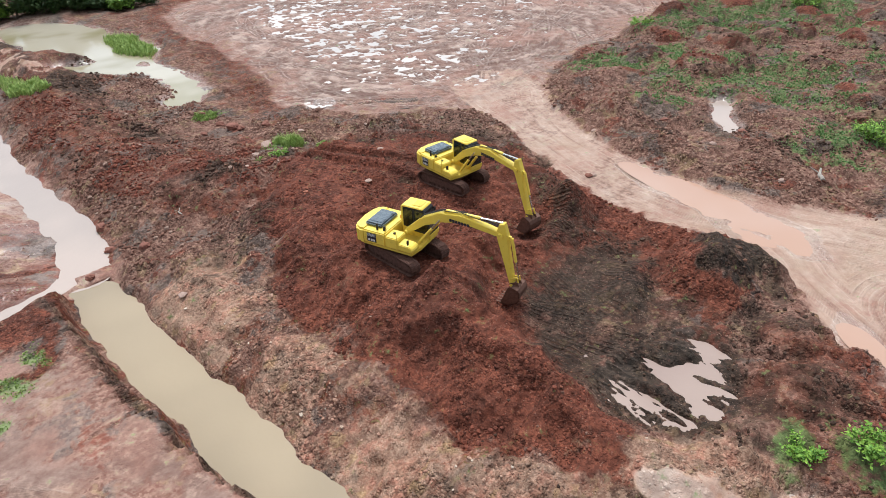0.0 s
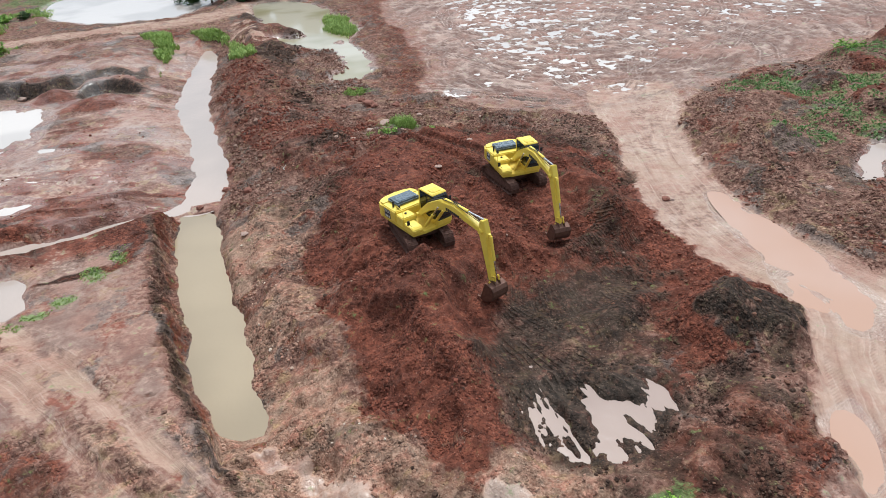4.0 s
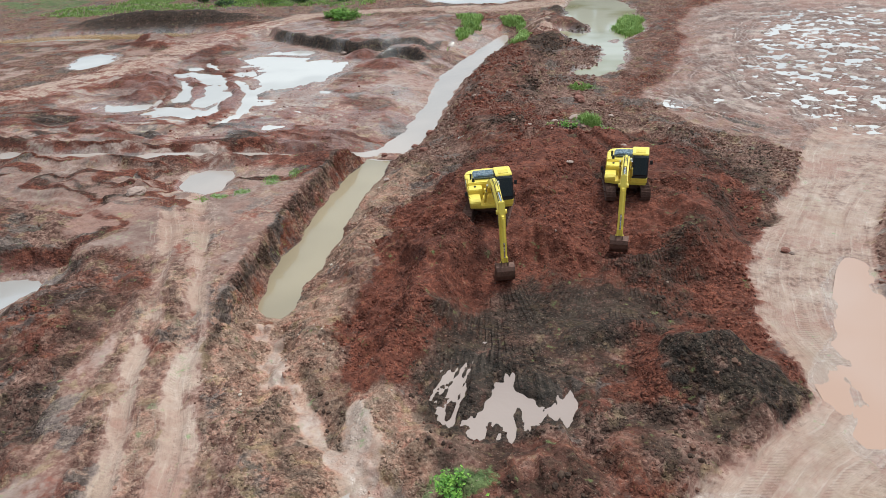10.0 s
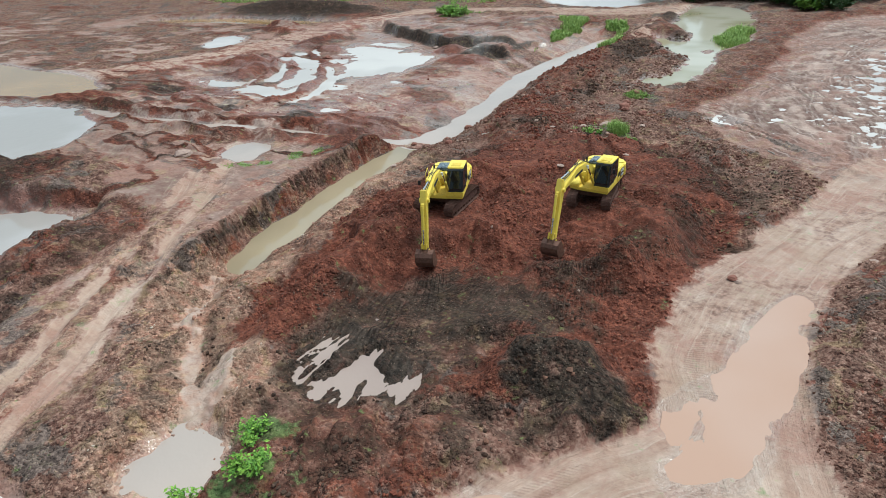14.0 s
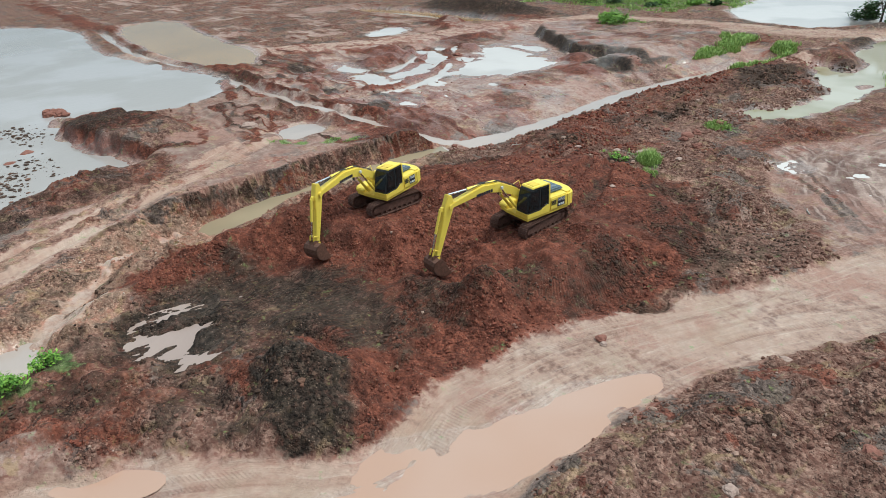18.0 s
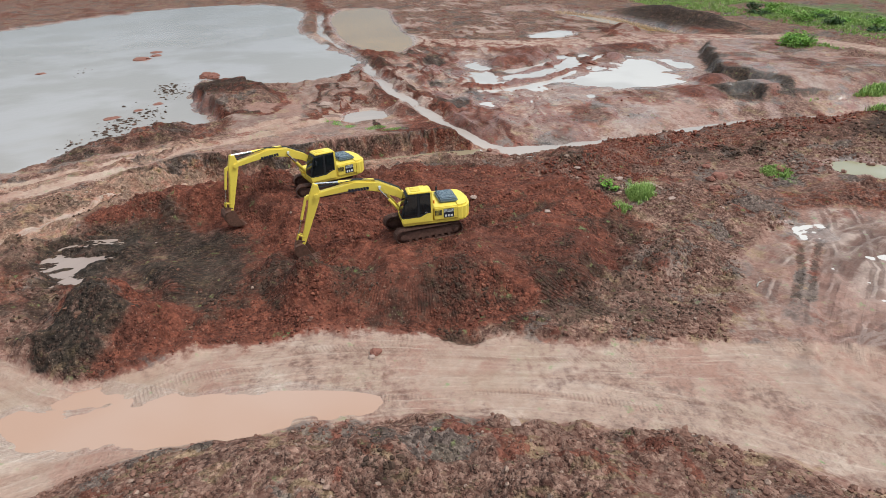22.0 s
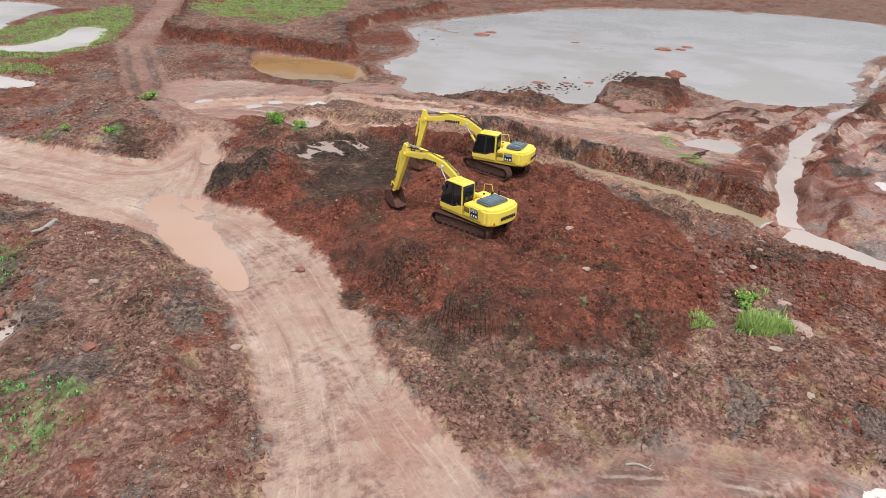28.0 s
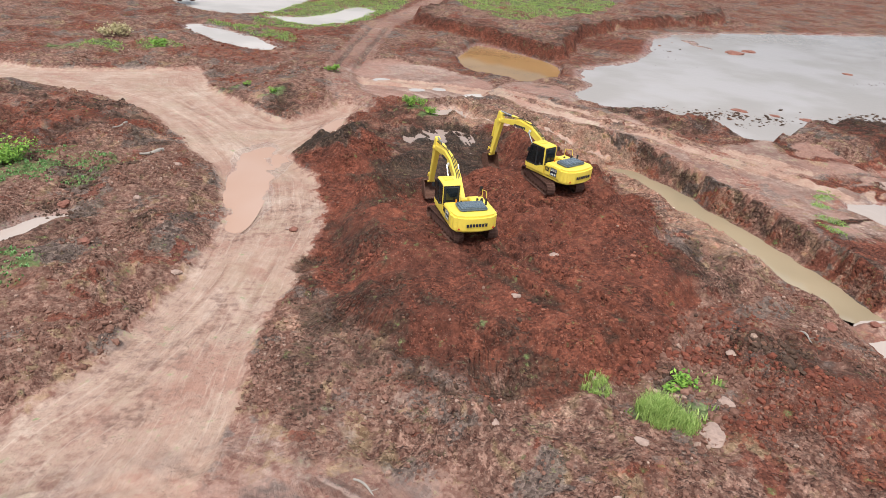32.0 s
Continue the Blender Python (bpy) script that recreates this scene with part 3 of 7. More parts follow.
FLAT_POOLS = [[(-31, 82.2), (-25, 86.4), (-17, 84), (-8, 75.6), (-9, 66), (-11.5, 60.8), (-18, 61.3), (-20.8, 70.8)], [(-25.9, 61.8), (-26.6, 66.4), (-22.7, 63.8), (-20.6, 57.4), (-20.8, 53.1)],
              [(-37.8, 53.3), (-39.2, 57.8), (-28.6, 56.3), (-28.1, 53.4), (-31.6, 52)], [(-58.5, 74.6), (-62, 84.2), (-52.1, 81.9), (-53.1, 72.2)], [(-11.6, 49.8), (-9.8, 52), (-5.5, 49), (-8.9, 46.6)]]
YARD_SHEET = [(35.5, 62), (38, 54.5), (43, 49.5), (50, 47.5), (62, 52), (80, 56), (104, 62), (116, 82), (108, 118), (64, 118), (46, 110), (42, 96), (40, 80), (37.5, 68)]
FLAT_SHEET = [(-36, 50), (-14, 48.5), (-8, 50), (-6, 60), (-6, 72), (-10, 80), (-34, 84), (-38, 66)]
SOUTH_SHEET = [(41, 8), (42, 0), (44.6, -8), (46.4, -15), (50, -17.4), (58, -17.6), (66, -18), (66, -15.4), (59, -13.4), (51, -6), (46.5, 2), (43.5, 9)]
RING_RUTS = (([(-34, 77.8), (-26.9, 69.7), (-21.9, 66.3), (-17.5, 60.7), (-14.7, 53), (-16, 46.8), (-18, 44.2)], 0.9), ([(-34.5, 70.9), (-30.4, 69.2), (-24.5, 65.2), (-21.7, 60), (-20, 54.6), (-20.2, 52)], 1.8),
             ([(-38, 73.2), (-31.2, 67.6), (-27.9, 62.7), (-27, 58.5)], 0.8), ([(-41.3, 70.8), (-34.5, 67.2), (-29.5, 60.2), (-28.1, 54.5)], 0.9))
RING_RIDGES = (([(-31, 74), (-24.4, 68), (-19.6, 61.5), (-17.2, 54), (-18, 49.5)], 1.2), ([(-36, 72), (-29.5, 67.2), (-25.2, 62), (-23.4, 57)], 1.3), ([(-39.5, 71.5), (-32.8, 67), (-28.8, 61), (-27.4, 56)], 0.8), ([(-32, 60), (-33, 64), (-37, 68)], 2.6))
SMALL_POND = [(-8.9, 30.7), (-9.7, 36), (-5.1, 35.4), (-4.2, 30.5)]
SOUTH_POOL = [(17.7, 0.8), (18.4, 3.6), (20.8, 3.6), (22, 1.8), (22.3, -0.2), (19.5, -1)]
ROAD_POOL = [(40, 9), (38.6, 13.3), (39.1, 16), (40.7, 18.9), (41.6, 22), (42.5, 25), (43.6, 26.6), (43.6, 22.7), (43.5, 18), (43.1, 15.5), (42.4, 13.5), (42, 10)]
YARD_POOL = [(32.4, 55.9), (33.3, 57.4), (33.7, 59.3), (35.7, 58.3), (36.1, 56.6), (35.7, 55.3), (34.2, 54.6)]
YARD_PADS = (([(36.2, 55), (39, 52.6), (41.6, 50)], 0.34), ([(35.9, 56.8), (38.6, 54), (42, 50.6)], 0.34))
FORK_POOL = [(30.6, 1.6), (32.6, 5), (34, 6), (34, 4.6), (32.2, 2.4)]
SCRUB_POND = [(53.3, 22.4), (56.2, 25.2), (60.4, 27.5), (61.8, 26.2), (58, 24.2), (55, 21.8)]
FAR_POND = [(-14, 129), (-22, 150), (-14, 175), (10, 172), (14, 140), (7, 124), (1, 124)]
FIELD_POOL = [(34.2, -31), (39, -31), (44, -37), (49, -47), (46, -51), (40, -42), (36, -35)]
FIELD_POOL_B = [(36, -61), (30, -50), (24.4, -50), (17, -58), (12, -70), (17, -72), (23, -62), (29, -58)]
FIELD_POOL_C = [(48, -66), (40, -61), (31, -65), (26, -78), (18, -91), (7, -100), (16, -118), (60, -108)]
SOUTH_TERRACE = [(10, -52), (5, -42), (0, -35), (-4.2, -27), (-5.2, -22.4), (-7.6, -23.2), (-10.5, -28), (-15, -36), (-26, -45.5), (-40, -50), (-70, -58), (-80, -100), (-22, -100), (-4, -72)]
LANE = [(27, -21), (28.4, -9), (27.5, -4), (23, -1.6), (17.9, -2.6), (13.4, -3.6), (9.4, -11), (15, -19), (22, -23)]
FIELDS = [[(36, -47), (27.5, -43.8), (19.6, -49.5), (10, -65), (-6, -95), (4, -92), (14, -86), (27.5, -73), (38, -58)], [(32.6, -32.2), (36, -36.4), (40, -43.4), (45.5, -52), (41, -53), (35, -45), (30.6, -36.5)],
          [(-7, -78), (-3, -62), (-5, -49.4), (-9, -44.6), (-17, -50), (-25, -51.5), (-39, -63), (-48, -75), (-33, -84)]]
GRASS_LINES = (([(6.2, 86), (4.4, 96), (1.8, 108)], 2.1), ([(14.6, 83), (13, 94), (9.8, 107)], 1.5))
FAR_PIT = [(-104, 101), (-84, 106), (-56, 105), (-44, 104), (-52, 98.6), (-72, 96.6), (-96, 95)]
GULLY = [(8, 16.8), (9.3, 14.2), (10.9, 10.4), (13, 7.8), (15.6, 5.8), (17.6, 4.2), (18.8, 2.4)]
GULLY_ARM = [(17.0, 7.6), (17.8, 6.2), (18.8, 4.2)]
FAR_ROAD = [(-75, 30), (-58, 48), (-48, 64), (-43, 80), (-41, 97), (-33, 112), (-12, 116.5), (7, 115.5), (16, 120), (40, 140), (90, 170)]
RILL = [(5.0, 45.2), (3.2, 44.4), (0.4, 43.2), (-5, 41.4), (-10, 40.4), (-15, 39.4), (-29.7, 38.4), (-51, 37.8), (-80, 35.2), (-118, 38.6)]
HUMP = [(-31, 13.8), (-26, 13), (-21, 14), (-17.4, 14.4), (-14.2, 15.4), (-11.4, 16.5), (-9, 17.7), (-7.6, 19.4), (-6.8, 21.4), (-7.6, 23.8), (-13, 25.4), (-20, 25), (-26, 22), (-31, 17)]
MOUND_RUTS = (([(27.9, 33.4), (27.1, 37.3), (25.8, 40.6), (25, 42.4), (24.4, 44.5)], 0.42), ([(29.9, 33.6), (29.5, 37.8), (28.2, 40.2), (26.5, 43.1), (25.8, 45.4)], 0.5), ([(29.8, 37.6), (31.1, 40), (32.3, 42.2)], 0.22))
SPOIL_TRACK = [(26.2, 8), (27, 5), (28.4, 2), (31, -3)]
BANK_TRACK = [(-30, 46), (-14, 40), (-7, 30), (-1.4, 22), (2.3, 15.2), (4.6, 11), (6.2, 7.6), (8.4, 3.6), (12, -4), (18, -9), (26, -12)]
SOUTH_TRACK = [(30.5, 0.5), (29, -8), (28.2, -17), (23, -31), (16.6, -47), (3, -70), (-16, -101)]
GRASS_SPOTS = ((26, 49.3, 1.6, 1.2), (23.4, 48.2, 1.2, 0.8), (24.5, 62.8, 2.2, 1.2), (29.8, 98.5, 2.0, 8), (-21.6, 109, 4, 3), (-4.3, 29.4, 1.0, 0.6), (-3.0, 30.5, 1.1, 0.7), (-1.6, 31.8, 1.0, 0.9), (-0.4, 33.6, 0.8, 1.0), (1.3, 35.2, 0.8, 1.2),
               (22.8, 4.0, 1.8, 1.4), (25, 1.8, 1.8, 1.6), (38.3, -3.9, 1.4, 1.4), (41.3, -8.6, 1.6, 1.4), (29.7, -16, 1.6, 1.6), (54, 15, 3.4, 4.2), (58, 13, 4.6, 5),
               (51.5, 41.5, 0.1, 0.1), (56, 31, 3, 3), (-47, 134, 24, 9), (-90, 130, 30, 8), (-21, 104.5, 3.4, 2.6), (51, -31, 4, 2.4), (60, -30, 5, 3))

HEAPS_WEST = ((-34, 15.5, 3, 2, 1.0), (-33, 60, 3.4, 5.0, 0.8), (-31, 47.5, 5, 1.6, 0.7), (-20, 40.8, 10, 1.1, 0.35), (-6, 43.2, 5, 1.0, 0.5), (-18, 36.3, 9, 1.2, 0.4), (-7.3, 37.4, 2.4, 1.6, 0.9), (-24, 44.6, 9, 0.9, 0.5), (0.5, 48, 3.4, 1.6, 0.35), (-45, 60, 5, 5, 0.5), (-52, 43, 12, 3, 0.9), (-36, 40, 8, 2, 0.8), (-38, 66, 7, 4, 0.9))
HEAPS_NORTH = ((-30, 78, 5, 2.4, 0.9), (-56, 94, 5, 2.2, 1.3), (-37, 84, 2.2, 11, 0.8), (-50, 90, 12, 3, 0.8), (-66, 112.5, 24, 3.6, 2.2), (-9.6, 81.5, 2.6, 2.8, 1.2), (-13, 79, 3, 1.0, 0.5))
HEAPS_EAST = ((15.2, 124, 3.4, 7, 1.5), (17.6, 114.5, 2.2, 3.6, 1.0), (48, 24, 3, 3.4, 0.5), (53, 33, 4, 5, 0.9), (50.5, 17, 3.5, 5, 0.8), (57, 38, 5, 4, 0.9), (27.5, 4.8, 3.5, 2.2, 0.55), (31, 7.6, 2.6, 1.6, 0.5), (37, -6, 5, 6, 1.0), (33, -14, 6, 8, 0.8), (29, 52, 5, 2.6, 0.5), (36, 47, 3.4, 2.4, 0.55))


def rill_level(x):
    """Water level of the rill that falls from the dyke into the stream."""
    return np.interp(x, (-118, -15, -10, -2, 4.5), (-0.02, -0.06, -0.25, -0.75, -1.36))


def land(x, y):
    """Height and soil masks at the places x, y. The dark mask also carries painted shade."""
    wx = x + 0.9 * fbm(x, y, 4.0, 3, 11)
    wy = y + 0.9 * fbm(x, y, 4.0, 3, 23)
    m = {}
    broad, lump, clod = fbm(x, y, 26, 3, 1), fbm(x, y, 3.2, 3, 2), fbm(x, y, 0.9, 3, 3, 0.6)
    z = 0.55 + 0.3 * broad
    rough = np.full(x.shape, 1.0)
    # western flats, low beside the stream
    flat = ss(11, 7, wx) * ss(40, 45, wy) * ss(112, 100, wy)
    z = mix(z, -0.5 + 0.42 * ss(4, -5, x) + 0.5 * ss(-34, -44, x) + 0.13 * fbm(x, y * 1.6, 7, 4, 7, 0.6), flat)
    rows = ss(8, 4, wx) * ss(25, 29, wy) * ss(58, 50, wy) * ss(-70, -56, wx)
    ridge = 0.55 - np.abs(fbm(wx * 0.28, wy * 1.15 + 0.12 * wx, 3.4, 3, 8, 0.55)) * 1.6
    churn = np.maximum(rows, 0.3 * flat * ss(-26, -34, wx)) + 0.3 * flat
    z = z + 0.34 * churn * (ridge - 0.25)
    rough = mix(rough, 0.45, flat)
    wet = 0.75 * flat * ss(-60, -30, x) * (0.6 + 0.4 * ss(0.0, 0.5, fbm(x, y * 1.6, 5, 3, 119) + 0.1))
    # terrace behind the dug pit
    terrace = inside([(-36, 99), (-28, 92.8), (-22, 89), (-10.5, 82.4), (-7.6, 85), (-2, 86.5), (1, 84), (3, 92), (2, 108), (-20, 114)], wx, wy)
    z = mix(z, 1.5 + 0.2 * lump, ss(0.5, -0.6, terrace))
    d_lane = inside(LANE, wx, wy)
    z = mix(z, 0.28 + 0.05 * lump, ss(1.2, -0.8, d_lane))
    rough = mix(rough, 0.15, ss(1.0, -0.8, d_lane))
    d_sterr = inside(SOUTH_TERRACE, wx, wy)
    f_sterr = ss(0.7, -0.5, d_sterr)
    z = mix(z, 2.5 + 0.2 * lump, f_sterr)
    strip = np.zeros(x.shape)
    for line, half in GRASS_LINES:
        strip = np.maximum(strip, ss(half * 1.25, half * 0.55, beside(line, wx, wy)[0]))
    z = np.where(strip > 0, mix(z, np.maximum(z, 0.55), strip), z)
    d_hole = inside([(-6.6, 78), (-5.8, 83), (-1.4, 83.6), (0.4, 79.6), (-1.4, 76.4)], wx, wy)
    z = mix(z, 0.75 + 0.15 * lump, ss(5, 1.5, d_hole) * ss(-2.5, 1, wx + 6))
    z = mix(z, -0.75, ss(0.5, -0.5, d_hole))
    # flat-topped bank west of the trench
    d_plat = inside(PLATEAU, x + 0.34 * fbm(x, y, 2.6, 4, 31, 0.6), y + 0.34 * fbm(x, y, 2.6, 4, 33, 0.6))
    plat = ss(0.3, -0.35, d_plat)
    brow = (0.3 + 0.25 * ss(32, 20, y) * ss(10, 16, y)) * ss(-3, 2.5, x) * ss(8, 14, y)
    z = mix(z, 0.34 + brow + 0.45 * ss(24, 12, y) + 0.08 * broad + 1.15 * ss(3, -6, x) * ss(34, 21, y), plat)
    rough = mix(rough, 0.34, plat)
    west_red = plat * ss(0.6, -1.2, inside([(-13, 16.3), (-5.4, 19), (-1, 17.9), (0.9, 15.8), (1.1, 10.6), (2, 6), (4.8, 0.7), (0, -3), (-8, 5), (-10, 12)], wx, wy))
    z = z + west_red * (0.22 * lump - 0.25)
    rough = mix(rough, 0.75, west_red)
    # hump between the coves of the large pond, and spoil heaps
    for hx, hy, rx, ry, hh in HEAPS_WEST + HEAPS_NORTH + HEAPS_EAST:
        r = np.sqrt(((wx - hx) / rx) ** 2 + ((wy - hy) / ry) ** 2)
        z = z + hh * ss(1.25, 0.1, r)
    d_hump = inside(HUMP, x + 0.5 * fbm(x, y, 1.6, 3, 57), y + 0.5 * fbm(x, y, 1.6, 3, 58))
    f_hump = ss(0.15, -np.where(y < 21.4 + 0.1 * (x + 14), 1.25, 3.2), d_hump)
    # berm between the stream and the yard pond
    db, _ = beside(BERM, wx, wy)
    berm = ss(6.0, 0.8, db)
    z = z + 1.1 * berm
    # the worked mound and the dark pile
    d_mound = inside(MOUND, wx, wy)
    top = ss(0.7, -2.8, d_mound)
    z = z + (1.25 + 0.25 * lump) * top
    z = z + 0.45 * np.exp(-((x - 17.5) ** 2 / 6 + (y - 26) ** 2 / 30)) - 0.35 * np.exp(-((x - 24) ** 2 / 8 + (y - 36) ** 2 / 40))
    scarp = inside([(11.6, 36), (13.4, 40.6), (16, 41.6), (18.6, 40.8), (18, 37.8), (15, 35), (12.6, 34.2)], wx, wy)
    z = mix(z, 0.75 - 0.18 * (14 - x), ss(0.5, -0.9, scarp))
    d_dig = inside(DARK_DIG, wx, wy)
    z = mix(z, 0.25 + 0.1 * lump, ss(2.6, -2.0, d_dig))
    theta, reach = np.arctan2(y - 28.5, x - 22.5), np.hypot(x - 22.5, y - 28.5)
    drag = np.sin(theta * 62 + 1.5 * fbm(x, y, 5, 2, 47)) * ss(-0.4, 0.3, fbm(x, y, 3.5, 2, 48))
    f_dig = ss(1.6, -2.4, d_dig)
    z = z + 0.04 * drag * f_dig
    rough = mix(rough, 0.45, f_dig)
    d_pile = inside(DARK_PILE, wx, wy)
    z = z + 2.2 * ss(0.6, -3.4, d_pile)
    d_heap = inside(FRESH, wx, wy)
    heap = ss(3, -1.5, d_heap) * (1 - f_dig)
    z = z + heap * (0.34 * fbm(wx, wy, 6.5, 2, 40) + 0.42 * (0.38 - np.abs(fbm(wx, wy, 4.2, 3, 42))))
    z = z + 0.26 * fbm(theta * 10 + 0.2 * lump, reach * 0.16, 1.0, 3, 44) * ss(-5.5, -1.5, d_mound) * ss(5, 1.5, d_mound) * (1 - f_dig)
    for line, half, tall in (([(19.2, 22.5), (18.2, 18), (17.2, 12.6)], 2.6, 0.8), ([(28.2, 15.6), (31.5, 16.4), (35, 15.4)], 2.0, 0.75), ([(16.4, 30), (17.4, 35), (19.8, 41)], 1.8, 0.3), ([(33.4, 25), (34.6, 30), (34.4, 37)], 3.2, 0.95), ([(24.8, 26), (25.2, 33)], 1.6, 0.4)):
        dl, _ = beside(line, wx, wy)
        z = z + tall * (1 - ss(0.0, half, dl)) * (0.8 + 0.4 * lump)
    # bite taken out of the mound by the two buckets, and the standing places of the machines
    for bx, by, rr, zz in ((22.4, 19.6, 2.2, 0.75), (28.7, 24.2, 2.2, 0.75)):
        w = np.exp(-((x - bx) ** 2 + (y - by) ** 2) / rr)
        z = mix(z, zz + 0.1 * lump, np.clip(w, 0, 1))
    for bx, by, zz in ((20.3, 26.3, 1.93), (29.4, 31.6, 1.66)):
        w = ss(3.6, 2.2, np.hypot((x - bx) * 1.25, y - by))
        z = mix(z, zz, w)
        rough = mix(rough, 0.25, w)
    # heaps east of the road
    d_road, d_yard = inside(ROAD, wx * 0.5 + x * 0.5, wy * 0.5 + y * 0.5), inside(YARD, wx, wy)
    d_road = d_road + (0.75 * fbm(x, y, 2.6, 4, 45, 0.65) + 0.35) * ss(44, 40, x - 0.12 * (y - 24)) * ss(6, 10, y) * ss(3.0, 1.0, np.abs(d_road))
    east = ss(0, 4, np.minimum(d_road, d_yard)) * ss(43, 45, x) * ss(62, 46, y)
    z = z + east * (0.35 + 0.45 * fbm(x, y, 5.0, 3, 41))
    scrub_zone = ss(57, 63, wx + 0.15 * (wy - 30)) * ss(66, 56, wy) * ss(-30, -10, wy) * ss(0, 3, np.minimum(d_road, d_yard))
    hummock, sort = np.zeros(x.shape), fbm(x, y, 6.5, 2, 233)
    far_east = scrub_zone > 0
    hummock[far_east] = domes(x[far_east] + 0.5 * lump[far_east], y[far_east] + 0.5 * clod[far_east], 4.2, 231, 0.7)
    z = z + scrub_zone * 1.5 * hummock
    bare = ss(0.2, 0.45, hummock)
    z = z - 0.95 * ss(20, 14, x) * ss(8, 9, x) * ss(37, 43, y) * ss(76, 64, y)
    # trench and stream
    d_tr = inside(TRENCH, x + 0.35 * fbm(x, y, 2.2, 3, 51), y)
    west_side = x < 6.2
    steep = np.where(west_side, mix(2.7 + 1.9 * fbm(x * 0.6, y * 3.4, 1.6, 3, 55), 0.32, ss(42.5, 45.5, y)), mix(0.36 + 0.24 * ss(18, 23, y) * ss(39, 33, y) + 0.15 * fbm(x, y, 3, 2, 52), 0.5, ss(46, 52, y)))
    cut = np.where(d_tr < 0, -1.4 + 0.6 * np.maximum(d_tr, -1.2), -1.42 + np.where(d_tr < 0.35, 0.35, steep) * d_tr + np.where(west_side & (d_tr > 0.35), -0.35 * (steep - 0.35), 0))
    lip = 0.5 * ss(23, 30, y) * ss(47, 43, y) * (0.8 + 0.5 * fbm(x, y, 1.8, 2, 56))
    cut = np.where(~west_side & (d_tr > 0), cut + lip * ss(0.0, 0.5, d_tr), cut)
    carve = (z > cut) & (d_tr < 11.5)
    z = np.where(carve, cut, z)
    rough = mix(rough, 0.2, ss(1.6, 0.4, d_tr))
    slope_e = ss(11, 3, d_tr) * ss(6, 8, x) * ss(8, 12, y) * ss(42, 36, y)
    z = np.where((np.abs(y - 44.2 - 0.6 * lump) < 1.2) & (d_tr < 1.5), np.maximum(z, -1.24 + 0.12 * clod + 0.1 * lump - 0.5 * np.maximum(np.abs(y - 44.2) - 0.5, 0)), z)
    # gully from the trench's end to the pool
    dg, _ = beside(GULLY, wx, wy)
    z = z - 0.7 * ss(2.6, 0.3, dg) * ss(-1.3, 0.2, z)
    # roads
    f_road = ss(0.9, -0.5, d_road)
    z = mix(z, 0.0, f_road)
    f_yard = ss(1.2, -1.0, d_yard)
    z = mix(z, 0.16, f_yard * (1 - f_road))
    d_track = inside(ROAD, x, y, 12.0, 3)
    rut = 0.5 + 0.42 * fbm(d_track * 4.0 + 0.5 * fbm(x, y, 8, 2, 63), 0.22 * y, 2.0, 4, 61, 0.65)
    a_yard = np.arctan2(y - 78, x - 62) * 9
    swirl = 0.5 + 0.6 * fbm(np.hypot(x - 62, (y - 78) * 0.8) * 3.2, a_yard * 2.2, 2.6, 4, 67, 0.65)
    rut = mix(rut, swirl, f_yard * ss(46, 52, y))
    rough = mix(rough, 0.12, np.maximum(f_road, f_yard))
    df, _ = beside(FAR_ROAD, wx, wy)
    f_far = ss(5.0, 3.2, df)
    z = mix(z, 0.75, f_far)
    rough = mix(rough, 0.1, f_far)
    dt, _ = beside(BANK_TRACK, x + 0.3 * (wx - x), y + 0.3 * (wy - y))
    f_bank = ss(2.6, 1.2, dt) * ss(-14, -8, x)
    ds, _ = beside(SOUTH_TRACK, x + 0.2 * lump, y)
    f_south = ss(2.4, 1.6, ds)
    z = z - 0.12 * (1.6 * ss(0.6, 0.2, np.abs(dt - 1.3)) * f_bank + ss(0.6, 0.2, np.abs(ds - 1.3)) * f_south * 2.6 * ss(-14, -17, y) * ss(-52, -46, y))
    rough = mix(rough, 0.25, np.maximum(f_bank, f_south))
    rough = mix(rough, 0.8, ss(3.6, 2.4, dt) * ss(20, 16.5, y) * ss(-6, 0, y) * (x < 14) * ss(0.3, 0.8, np.abs(dt - 1.3)))
    # ring-shaped wheel ruts on the flats
    ring_ridge = np.zeros(x.shape)
    for line, half in RING_RIDGES:
        ring_ridge = np.maximum(ring_ridge, ss(half, half * 0.3, beside(line, x + 0.5 * lump, y + 0.5 * lump)[0]))
    z = z + 0.42 * ring_ridge
    for line, half in RING_RUTS:
        z = z - 0.34 * ss(half, half * 0.4, beside(line, x + 0.3 * lump, y + 0.3 * lump)[0])
    # rill along the dyke, wheel tracks over the mound and the southern spoil
    dr, _ = beside(RILL, x + 0.4 * lump, y + 0.5 * lump)
    z = z + 0.3 * ss(3.2, 1.6, dr) * ss(2, -6, x) * ss(-0.3, 0.5, lump)
    rill_z = rill_level(x)
    z = np.where((dr < 3) & (x < 5.5), np.minimum(z, rill_z - 0.2 + 0.75 * np.maximum(dr - 0.55 - 0.25 * fbm(x, y, 2.0, 2, 62), 0)), z)
    wet = np.maximum(wet, 0.8 * ss(1.6, 0.6, dr) * (x < 5))
    trod, shoulder = np.zeros(x.shape), np.zeros(x.shape)
    for line, deep in MOUND_RUTS:
        dm, _ = beside(line, x + 0.3 * lump, y + 0.15 * clod)
        trod = np.maximum(trod, deep * ss(0.75, 0.35, dm))
        shoulder = np.maximum(shoulder, deep * ss(0.5, 0.8, dm) * ss(1.6, 0.9, dm))
    trod, shoulder = trod * ss(33.2, 34.4, y), shoulder * ss(33.2, 34.4, y)
